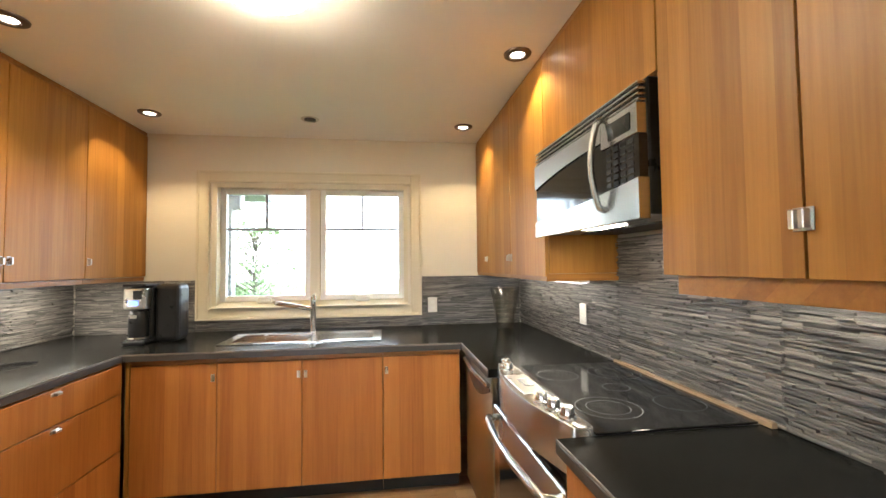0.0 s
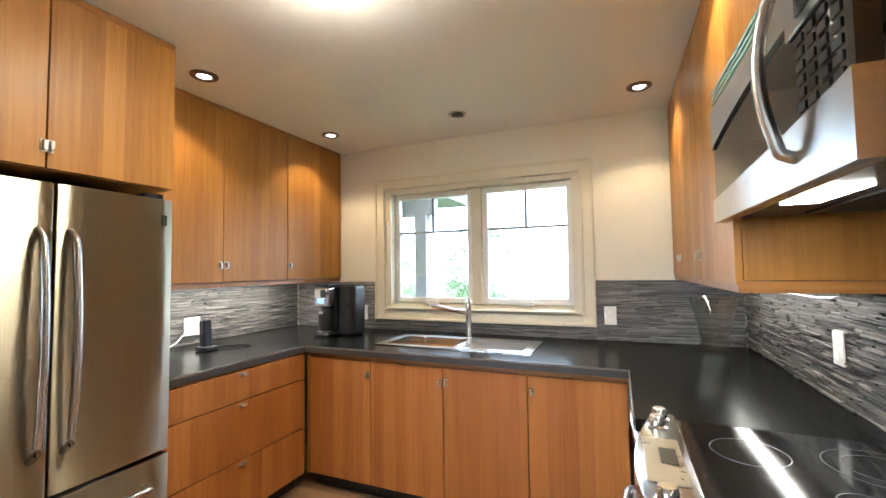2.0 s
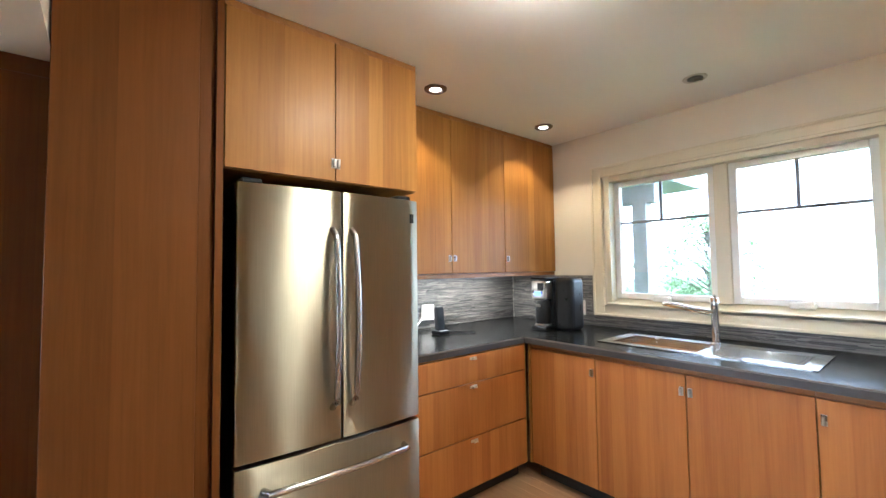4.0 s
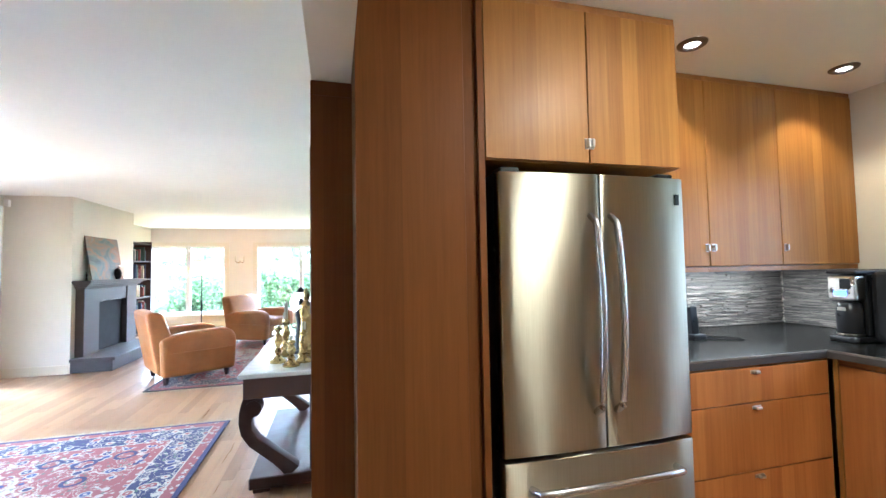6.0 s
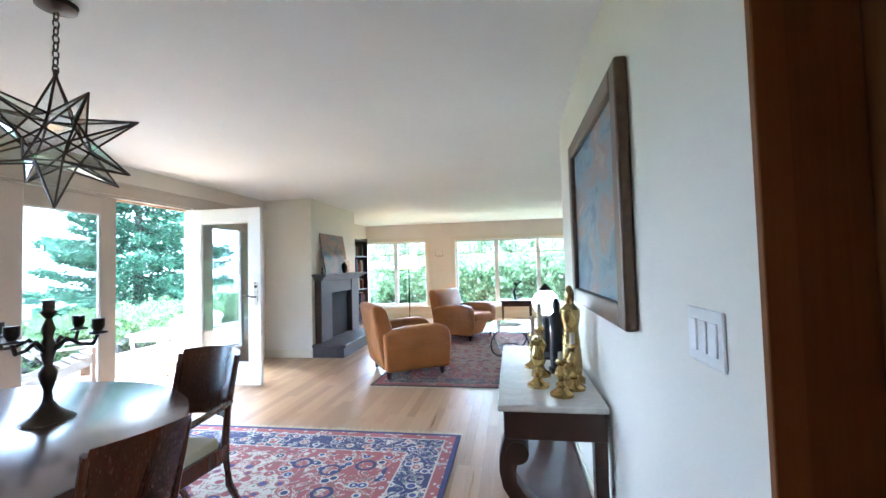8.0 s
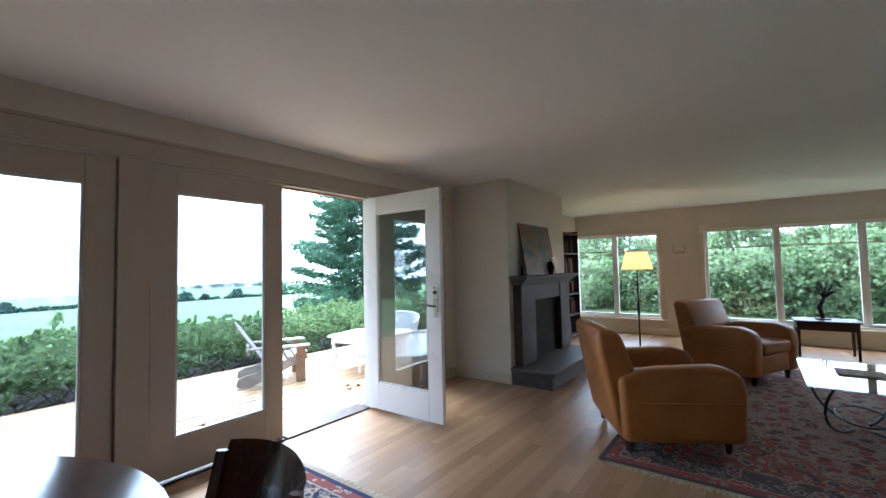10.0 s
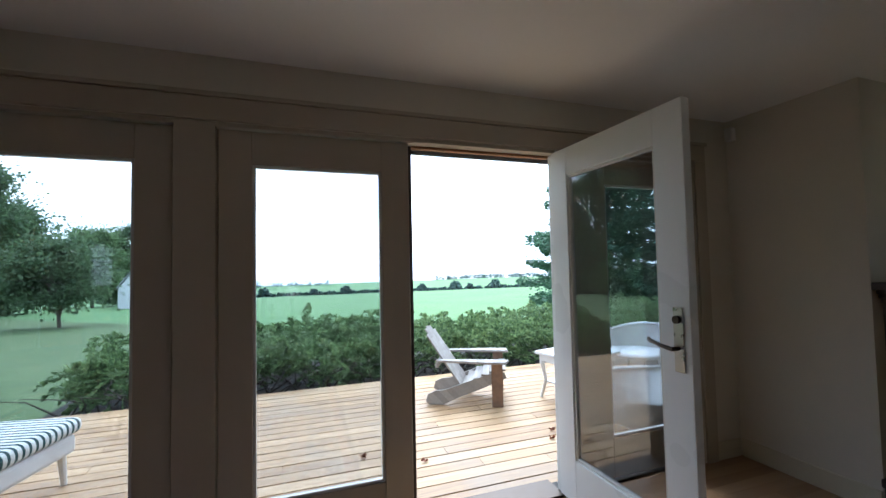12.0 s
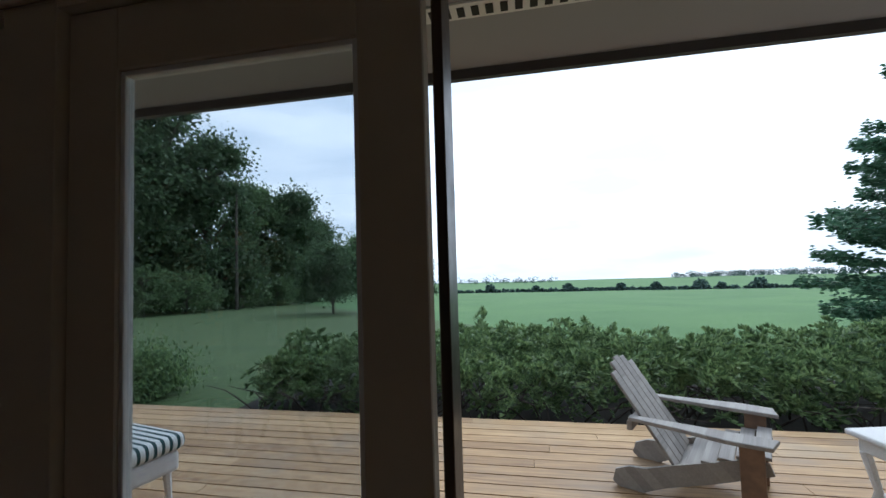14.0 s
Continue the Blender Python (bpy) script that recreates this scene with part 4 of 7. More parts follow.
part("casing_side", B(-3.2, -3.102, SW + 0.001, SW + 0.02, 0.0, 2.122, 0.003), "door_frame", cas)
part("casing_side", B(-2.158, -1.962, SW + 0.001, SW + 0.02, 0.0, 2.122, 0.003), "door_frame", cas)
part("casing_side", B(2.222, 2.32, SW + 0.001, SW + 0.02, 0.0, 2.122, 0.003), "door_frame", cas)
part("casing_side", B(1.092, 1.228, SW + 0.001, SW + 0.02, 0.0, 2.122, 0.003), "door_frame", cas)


def wide_window(name, y0, y1, z0, z1, lights):
    w = tagged(new(name), "wide white framed living room window", "window", kind="structure")
    x = LW
    for b in ((y0 - 0.1, y0, z0 - 0.03, z1 + 0.09), (y1, y1 + 0.1, z0 - 0.03, z1 + 0.09), (y0, y1, z1, z1 + 0.09)):
        part("casing", B(x, x + 0.022, b[0], b[1], b[2], b[3], 0.003), "trim", w)
    part("window_sill", B(x - 0.19, x + 0.06, y0 - 0.1, y1 + 0.1, z0 - 0.055, z0 - 0.031, 0.004), "trim", w)
    part("apron", B(x, x + 0.018, y0 - 0.09, y1 + 0.09, z0 - 0.14, z0 - 0.056, 0.002), "trim", w)
    n = len(lights)
    for i, (a, b) in enumerate(lights):
        t = 0.05
        bm = bmesh.new()
        for q in ((a, a + t, z0, z1), (b - t, b, z0, z1), (a + t, b - t, z1 - t, z1), (a + t, b - t, z0, z0 + t)):
            box(bm, x - 0.13, x - 0.07, q[0], q[1], q[2], q[3], 0.004)
        s = part("sash", bm, "white", w)
        zb = z1 - t - 0.30
        part("glazing_bar", B(x - 0.11, x - 0.09, a + t, b - t, zb - 0.012, zb + 0.012), "white", s)
        for f_ in (1 / 3, 2 / 3):
            c = a + t + (b - a - 2 * t) * f_
            part("glazing_bar", B(x - 0.11, x - 0.09, c - 0.009, c + 0.009, zb + 0.012, z1 - t), "white", s)
        g = part("pane", B(x - 0.102, x - 0.098, a + t, b - t, z0 + t, z1 - t), "pane_clear", s)
        g.visible_shadow = False


wide_window("window_2", *W1, [(W1[0], -0.18), (-0.18, W1[1])])
a2 = (W2[1] - W2[0]) / 3
wide_window("window_3", *W2, [(W2[0] + a2 * k, W2[0] + a2 * (k + 1)) for k in range(3)])


def skirting(name, x0, x1, y0, y1):
    setting(name, B(x0, x1, y0, y1, 0.001, 0.125, 0.004), "trim", "painted baseboard along the wall", "baseboard")


skirting("baseboard_south", CH[1] + 0.016, -3.202, SW + 0.0005, SW + 0.014)
skirting("baseboard_chimney", CH[1] + 0.0005, CH[1] + 0.014, SW + 0.015, CH[2] - 0.002)
skirting("baseboard_west", LW + 0.0005, LW + 0.014, SW + 0.002, LN - 0.002)
skirting("baseboard_picture", PX + 0.002, JX - 0.022, HY0 - 0.014, HY0 - 0.0005)

# ---- fireplace ----
M["slate"] = plain("dark_painted_stone", (0.075, 0.062, 0.062), 0.55, 0, 0.25, 10, 0, 0.25)
M["soot"] = plain("sooty_firebox", (0.012, 0.011, 0.011), 0.85, 0, 0.4, 8)
M["brass"] = plain("aged_brass", (0.50, 0.36, 0.14), 0.25, 1.0, 0.35, 18, 0, 0.1)
M["mahogany"] = plain("dark_mahogany", (0.045, 0.016, 0.01), 0.42, 0.0, 0.35, 7, 0.05, 0.03)
M["walnut"] = veneer("polished_walnut", (0.13, 0.045, 0.022), (0.05, 0.017, 0.01), "z", 0.22, 0.3, 0.6)
M["marble"] = None
M["iron"] = plain("black_iron", (0.02, 0.018, 0.017), 0.5, 0.6, 0.3)
M["cream_cloth"] = plain("cream_upholstery", (0.55, 0.50, 0.36), 0.85, 0, 0.1, 60, 0, 0.3)
M["paper"] = plain("book_paper", (0.55, 0.5, 0.4), 0.8)


def marble_mat():
    m, n, l, p = material("pale_marble")
    v = coords(n, l)
    a, b = noise_tex(n, l, v, 3.0, 8, 0.65, 1.8), noise_tex(n, l, v, 14, 5)
    c = ramp(n, l, a, [(0.4, (0.64, 0.63, 0.60)), (0.5, (0.54, 0.54, 0.53)), (0.56, (0.66, 0.65, 0.62))])
    l.new(mixed(n, l, c, (0.7, 0.68, 0.64), maths(n, l, "MULTIPLY", b, 0.6)), p.inputs["Base Color"])
    p.inputs["Roughness"].default_value = 0.22
    return m


M["marble"] = marble_mat()


def fireplace():
    f = thing("fireplace", "dark painted stone fireplace with raised hearth", "fireplace")
    y = CH[2]
    x0, x1 = -5.17, -3.49
    ox0, ox1, oz = -4.78, -3.93, 0.95
    for a, b in ((x0 + 0.05, ox0), (ox1, x1 - 0.05)):
        part("pilaster", B(a, b, y + 0.001, y + 0.11, 0.2, 1.15, 0.004), "slate", f)
    part("frieze", B(ox0, ox1, y + 0.001, y + 0.095, oz, 1.15, 0.003), "slate", f)
    for k, (d, z) in enumerate(((0.13, 1.151), (0.16, 1.176), (0.19, 1.201))):
        part("cornice", B(x0 + 0.03 - k * 0.02, x1 - 0.03 + k * 0.02, y + 0.001, y + d, z, z + 0.024, 0.006), "slate", f)
    part("mantel_shelf", B(x0 - 0.04, x1 + 0.05, y + 0.001, y + 0.23, 1.226, 1.268, 0.005), "slate", f, "dark mantel shelf")
    part("hearth", B(x0, x1 + 0.04, y + 0.001, y + 0.50, 0.001, 0.15, 0.004), "slate", f)
    part("hearth_slab", B(x0 - 0.02, x1 + 0.07, y + 0.001, y + 0.54, 0.151, 0.2, 0.006), "slate", f, "dark hearth slab")
    bm = bmesh.new()
    for b in ((-4.745, -4.72, SW + 0.25, y - 0.002, 0.225, 0.925), (-3.97, -3.945, SW + 0.25, y - 0.002, 0.225, 0.925), (-4.72, -3.97, SW + 0.25, SW + 0.27, 0.225, 0.925), (-4.72, -3.97, SW + 0.27, y - 0.002, 0.9, 0.925), (-4.72, -3.97, SW + 0.27, y - 0.002, 0.2215, 0.235)):
        box(bm, *b)
    part("firebox", bm, "soot", f, "sooty black firebox")
    part("fire_screen", B(ox0 + 0.004, ox1 - 0.004, y + 0.02, y + 0.03, 0.202, oz - 0.01), "soot", f, "black mesh fire screen")
    # on the mantel
    p = thing("mantel_painting", "unframed landscape canvas leaning on the mantel", "painting")
    m = pose(-4.18, y + 0.10, 1.269, 9, 0, 0)
    part("canvas", B(-0.46, 0.46, -0.012, 0.012, 0.0, 0.66, 0.002), art_mat("landscape", ((0.035, 0.05, 0.06), (0.09, 0.12, 0.11), (0.24, 0.11, 0.05), (0.13, 0.19, 0.21))), p)
    p.matrix_basis = m
    for x, h, r, mt in ((-3.56, 0.12, 0.018, "iron"), (-3.63, 0.07, 0.022, "cream_cloth")):
        o = thing("mantel_ornament", "small dark figurine on the mantel shelf", "ornament")
        part("body", lathe([(r, 0), (r * 1.1, h * 0.1), (r * 0.5, h * 0.35), (r * 0.8, h * 0.6), (r * 0.4, h * 0.85), (r * 0.5, h * 0.93), (0.001, h)], 14, (x, y + 0.12, 1.269)), mt, o, smooth=True)
    o = thing("photo_frame", "small silver picture frame on the mantel", "picture frame")
    part("frame", B(-4.72, -4.52, y + 0.08, y + 0.10, 1.269, 1.50, 0.006), "satin", o)
    part("picture", B(-4.695, -4.545, y + 0.1005, y + 0.103, 1.295, 1.475), "paper", o)
    o = thing("mantel_ornament", "dark round ornament on the mantel shelf", "ornament")
    part("body", lathe([(0.03, 0), (0.05, 0.04), (0.06, 0.1), (0.035, 0.16), (0.001, 0.18)], 16, (-4.42, y + 0.12, 1.269)), "iron", o, smooth=True)


def art_mat(name, cols):
    m, n, l, p = material(name)
    v = coords(n, l, (1, 1, 1.6))
    a, b = noise_tex(n, l, v, 2.6, 7, 0.62, 1.2), noise_tex(n, l, v, 18, 4, 0.6, 0.5)
    k = len(cols)
    c = ramp(n, l, a, [(0.3 + 0.4 * i / (k - 1), q) for i, q in enumerate(cols)])
    l.new(mixed(n, l, c, (0.5, 0.48, 0.45), maths(n, l, "MULTIPLY", b, 0.3), "OVERLAY"), p.inputs["Base Color"])
    p.inputs["Roughness"].default_value = 0.45
    bumped(n, l, p, b, 0.3, 0.002)
    return m


fireplace()


# ---- rugs ----
def rug_mat(name, hx, hy, field, border, cream, blue, cell=5.0):
    """Woven rug: a bordered field with close floral figures."""
    m, n, l, p = material(name)
    c = n.new("ShaderNodeTexCoord")
    s = n.new("ShaderNodeSeparateXYZ")
    l.new(c.outputs["Object"], s.inputs[0])
    ax, ay = maths(n, l, "ABSOLUTE", s.outputs["X"]), maths(n, l, "ABSOLUTE", s.outputs["Y"])
    edge = maths(n, l, "MINIMUM", maths(n, l, "SUBTRACT", hx, ax), maths(n, l, "SUBTRACT", hy, ay))
    mir = n.new("ShaderNodeCombineXYZ")
    l.new(ax, mir.inputs[0])
    l.new(ay, mir.inputs[1])

    def vor(scale, feature="F1"):
        t = n.new("ShaderNodeTexVoronoi")
        t.feature = feature
        t.inputs["Scale"].default_value = scale
        l.new(mir.outputs[0], t.inputs["Vector"])
        return t
    v1, v2, v3 = vor(cell), vor(cell * 2.3), vor(cell * 4.5)
    ns = noise_tex(n, l, mir.outputs[0], cell * 1.6, 5, 0.6, 1.5)
    vine = maths(n, l, "LESS_THAN", maths(n, l, "ABSOLUTE", maths(n, l, "SUBTRACT", ns, 0.5)), 0.018)
    pick = n.new("ShaderNodeSeparateColor")
    l.new(v2.outputs["Color"], pick.inputs[0])
    odd = maths(n, l, "GREATER_THAN", pick.outputs[0], 0.5)
    green = (0.10, 0.17, 0.12)

    def blossom(ground, outer, one, two, heart):
        """Ringed rosettes of two alternating colours and small sprigs, on a ground."""
        c_ = mixed(n, l, ground, outer, vine)
        c_ = mixed(n, l, c_, green, maths(n, l, "LESS_THAN", v3.outputs["Distance"], 0.2))
        c_ = mixed(n, l, c_, outer, maths(n, l, "LESS_THAN", v2.outputs["Distance"], 0.40))
        c_ = mixed(n, l, c_, mixed(n, l, one, two, odd), maths(n, l, "LESS_THAN", v2.outputs["Distance"], 0.30))
        return mixed(n, l, c_, heart, maths(n, l, "LESS_THAN", v2.outputs["Distance"], 0.13))
    f1 = blossom(field, cream, blue, border, cream)
    f2 = blossom(cream, field, field, blue, cream)
    b1 = blossom(border, cream, field, blue, cream)
    diamond = maths(n, l, "ADD", maths(n, l, "DIVIDE", ax, hx), maths(n, l, "DIVIDE", ay, hy))
    scallop = maths(n, l, "ADD", diamond, maths(n, l, "MULTIPLY", maths(n, l, "SINE", maths(n, l, "MULTIPLY", ax, 22.0)), 0.05))
    medal = maths(n, l, "LESS_THAN", maths(n, l, "ABSOLUTE", maths(n, l, "SUBTRACT", v1.outputs["Distance"], 0.3)), 0.05)
    f1 = mixed(n, l, f1, border, medal)
    f1 = mixed(n, l, f1, f2, maths(n, l, "LESS_THAN", scallop, 0.75))
    g1 = mixed(n, l, field, cream, maths(n, l, "LESS_THAN", v3.outputs["Distance"], 0.36))
    g1 = mixed(n, l, g1, blue, maths(n, l, "LESS_THAN", v3.outputs["Distance"], 0.17))
    col = mixed(n, l, f1, g1, maths(n, l, "LESS_THAN", edge, 0.42))
    col = mixed(n, l, col, cream, maths(n, l, "LESS_THAN", edge, 0.355))
    col = mixed(n, l, col, b1, maths(n, l, "LESS_THAN", edge, 0.345))
    col = mixed(n, l, col, cream, maths(n, l, "LESS_THAN", edge, 0.115))
    col = mixed(n, l, col, g1, maths(n, l, "LESS_THAN", edge, 0.105))
    col = mixed(n, l, col, border, maths(n, l, "LESS_THAN", edge, 0.035))
    wear = noise_tex(n, l, coords(n, l), 2.5, 4)
    col = mixed(n, l, col, (0.35, 0.27, 0.22), maths(n, l, "MULTIPLY", wear, 0.08))
    l.new(col, p.inputs["Base Color"])
    p.inputs["Roughness"].default_value = 0.95
    p.inputs["Sheen Weight"].default_value = 0.04
    bumped(n, l, p, noise_tex(n, l, coords(n, l), 260, 2), 0.5, 0.003)
    return m


def rug(label, cx, cy, hx, hy, turn, mat):
    r = thing("rug", label, "rug", "", pose(cx, cy, 0.001, 0, 0, turn))
    bm = bmesh.new()
    bmesh.ops.create_grid(bm, x_segments=40, y_segments=40, size=1)
    for v in bm.verts:
        v.co = Vector((v.co.x * hx, v.co.y * hy, 0.009 + 0.0012 * noise.noise(Vector((v.co.x * 5, v.co.y * 5, cx)))))
    ret = bmesh.ops.extrude_face_region(bm, geom=bm.faces[:])
    for e in ret["geom"]:
        if isinstance(e, bmesh.types.BMVert):
            e.co.z = 0.0005
    bmesh.ops.recalc_face_normals(bm, faces=bm.faces[:])
    part("woven_field", bm, mat, r, "patterned wool weave")
    rnd = random.Random(4)
    for sx in (-1, 1):
        fr_ = bmesh.new()
        y = -hy
        while y < hy:
            a, ln = rnd.uniform(-0.02, 0.02), rnd.uniform(0.045, 0.075)
            x = sx * hx
            q = [fr_.verts.new(c_) for c_ in ((x, y, 0.004), (x, y + 0.007, 0.004), (x + sx * ln, y + 0.007 + a, 0.0025), (x + sx * ln, y + a, 0.0025))]
            fr_.faces.new(q)
            y += 0.0125
        tagged(part("fringe", fr_, "cream_cloth", r, "cream knotted fringe"), kind="stuff")


rug("blue and red patterned wool rug under the dining table", 0.78, 0.95, 1.6, 1.45, 0, rug_mat("dining_rug", 1.6, 1.45, (0.31, 0.085, 0.085), (0.025, 0.026, 0.11), (0.58, 0.51, 0.42), (0.045, 0.06, 0.20), 4.6))
rug("worn red patterned wool rug under the armchairs", -4.0, 2.55, 1.9, 1.35, 0, rug_mat("living_rug", 1.9, 1.35, (0.22, 0.035, 0.028), (0.05, 0.028, 0.035), (0.30, 0.22, 0.17), (0.03, 0.03, 0.06), 4.0))

# ---- leather armchairs ----
M["leather"] = None


def leather_mat():
    m, n, l, p = material("tan_leather")
    v = coords(n, l)
    a, b = noise_tex(n, l, v, 4.0, 5), noise_tex(n, l, v, 130, 3)
    l.new(ramp(n, l, a, [(0.3, (0.33, 0.125, 0.03)), (0.7, (0.46, 0.19, 0.05))]), p.inputs["Base Color"])
    l.new(ramp(n, l, a, [(0.3, (0.36,) * 3), (0.7, (0.5,) * 3)]), p.inputs["Roughness"])
    bumped(n, l, p, b, 0.25, 0.002)
    return m


M["leather"] = leather_mat()


def armchair(m):
    """Club chair; local +y is the way it faces, the origin on the floor under its middle."""
    c = thing("armchair", "tan leather club armchair with rounded arms", "armchair", "tan leather armchairs", m)
    part("seat_frame", softened(B(-0.30, 0.30, -0.30, 0.36, 0.10, 0.31), 0.03, 3), "leather", c, "", True)
    part("seat_cushion", softened(B(-0.265, 0.265, -0.27, 0.40, 0.305, 0.45), 0.05, 4), "leather", c, "plump leather seat cushion", True)
    prof = [(-0.40, 0.09), (0.38, 0.09), (0.40, 0.42), (0.385, 0.52), (0.33, 0.575), (0.22, 0.60), (0.05, 0.595), (-0.15, 0.585), (-0.30, 0.56), (-0.42, 0.52)]
    for s in (-1, 1):
        a, b = sorted((s * 0.262, s * 0.43))
        arm = part("arm", softened(slab(prof, a, b, axes="yz"), 0.045, 3, 30), "leather", c, "padded leather arm", True)
        x = s * 0.432
        part("piping", tube([(x, -0.36, 0.36), (x, 0.0, 0.36), (x, 0.37, 0.36)], 0.005, 6), "leather", arm)
    back = [(-0.28, 0.10), (-0.42, 0.10), (-0.55, 0.80), (-0.525, 0.84), (-0.43, 0.845), (-0.37, 0.80), (-0.24, 0.40)]
    part("backrest", softened(slab(back, -0.37, 0.37, axes="yz"), 0.045, 3, 30), "leather", c, "upright leather backrest", True)
    for x in (-0.32, 0.32):
        for y in (-0.34, 0.31):
            part("leg", lathe([(0.022, 0), (0.035, 0.095)], 4, (x, y, 0.0)), "mahogany", c, "short dark wooden foot")
    return c


BIG = Matrix.Diagonal((1.05, 1.05, 1.05, 1))
ch1 = armchair(pose(-2.80, 1.49, 0.0115, 0, 0, 31) @ BIG)
copy_thing(ch1, pose(-5.25, 1.95, 0.0115, 0, 0, -28))


def coffee_table():
    t = thing("coffee_table", "glass-topped coffee table on curved iron legs", "table", "", pose(-3.78, 2.78, 0.0115))
    M["table_glass"] = glass("table_glass", (0.80, 0.92, 0.88), 0.02)
    part("top", softened(B(-0.56, 0.56, -0.36, 0.36, 0.415, 0.428), 0.004, 2), "table_glass", t, "green-edged glass top")
    for sx in (-1, 1):
        for sy in (-1, 1):
            pts = [(sx * (0.10 + 0.36 * abs(math.cos(a))), sy * (0.06 + 0.2 * abs(math.cos(a))), 0.21 - 0.2 * math.sin(a)) for a in [(-math.pi / 2) + math.pi * k / 12 for k in range(13)]]
            part("leg", tube(pts, 0.011, 8), "iron", t, "", True)
    part("stretcher", tube([(0.3 * math.cos(2 * math.pi * k / 20), 0.16 * math.sin(2 * math.pi * k / 20), 0.1) for k in range(20)], 0.008, 6, None, True), "iron", t, "", True)
    b = thing("magazine", "pale magazine lying on the glass table", "magazine")
    part("pages", B(-3.95, -3.72, 2.65, 2.95, 0.441, 0.453, 0.002), "paper", b)


coffee_table()


def side_table():
    t = thing("side_table", "small dark wooden side table by the window", "table", "", pose(-7.15, 2.92, 0))
    part("top", B(-0.25, 0.25, -0.36, 0.36, 0.50, 0.525, 0.005), "mahogany", t)
    part("apron", B(-0.22, 0.22, -0.33, 0.33, 0.39, 0.499, 0.003), "mahogany", t)
    for x in (-0.2, 0.2):
        for y in (-0.31, 0.31):
            part("leg", tube([(x, y, 0.0), (x, y, 0.39)], [0.016, 0.024], 8), "mahogany", t)
    s = thing("sculpture", "dark abstract branching sculpture on the side table", "sculpture")
    bm = tube([(-7.15, 2.9, 0.526), (-7.15, 2.9, 0.545)], 0.09, 14)
    tube([(-7.15, 2.9, 0.54), (-7.15, 2.87, 0.72), (-7.15, 2.93, 0.85)], [0.028, 0.034, 0.02], 8, bm)
    for dy, z in ((-0.08, 1.0), (-0.02, 1.06), (0.04, 1.07), (0.1, 1.03), (0.16, 0.96), (0.2, 0.9)):
        tube([(-7.15, 2.92, 0.83), (-7.15, 2.92 + dy * 0.5, 0.92), (-7.15, 2.92 + dy, z)], [0.014, 0.01, 0.006], 6, bm)
    part("figure", bm, "iron", s)


side_table()


def floor_lamp():
    x, y = -6.4, 0.60
    l_ = thing("floor_lamp", "black floor lamp with a lit cream shade", "floor lamp")
    part("base", lathe([(0.15, 0), (0.15, 0.012), (0.06, 0.03), (0.02, 0.05)], 28, (x, y, 0.001)), "iron", l_, "", True)
    part("pole", tube([(x, y, 0.04), (x, y, 0.55), (x, y, 0.56), (x, y, 0.75), (x, y, 0.76), (x, y, 1.40)], [0.012, 0.012, 0.02, 0.02, 0.012, 0.01], 10), "iron", l_, "", True)
    m, n, l, p = material("lamp_shade")
    n.remove(p)
    d, t, mx, em, ad = n.new("ShaderNodeBsdfDiffuse"), n.new("ShaderNodeBsdfTranslucent"), n.new("ShaderNodeMixShader"), n.new("ShaderNodeEmission"), n.new("ShaderNodeAddShader")
    d.inputs[0].default_value = t.inputs[0].default_value = (0.75, 0.6, 0.4, 1)
    em.inputs[0].default_value, em.inputs[1].default_value = (1.0, 0.42, 0.12, 1), 0.15
    l.new(d.outputs[0], mx.inputs[1])
    l.new(t.outputs[0], mx.inputs[2])
    l.new(mx.outputs[0], ad.inputs[0])
    l.new(em.outputs[0], ad.inputs[1])
    l.new(ad.outputs[0], n["Material Output"].inputs["Surface"])
    M["shade"] = m
    bm = bmesh.new()
    lo, hi = [], []
    for k in range(32):
        c, s = math.cos(2 * math.pi * k / 32), math.sin(2 * math.pi * k / 32)
        lo.append(bm.verts.new((x + 0.235 * c, y + 0.235 * s, 1.30)))
        hi.append(bm.verts.new((x + 0.165 * c, y + 0.165 * s, 1.58)))
    for k in range(32):
        bm.faces.new((lo[k], lo[(k + 1) % 32], hi[(k + 1) % 32], hi[k]))
    bmesh.ops.solidify(bm, geom=bm.faces[:], thickness=0.002)
    part("shade", bm, "shade", l_, "glowing cream paper shade", True)
    b = new("lamp_bulb", bpy.data.lights.new("lamp_bulb", "POINT"))
    b.data.energy, b.data.color, b.data.shadow_soft_size = 0.6, (1.0, 0.66, 0.32), 0.04
    b.location = (x, y, 1.44)


floor_lamp()


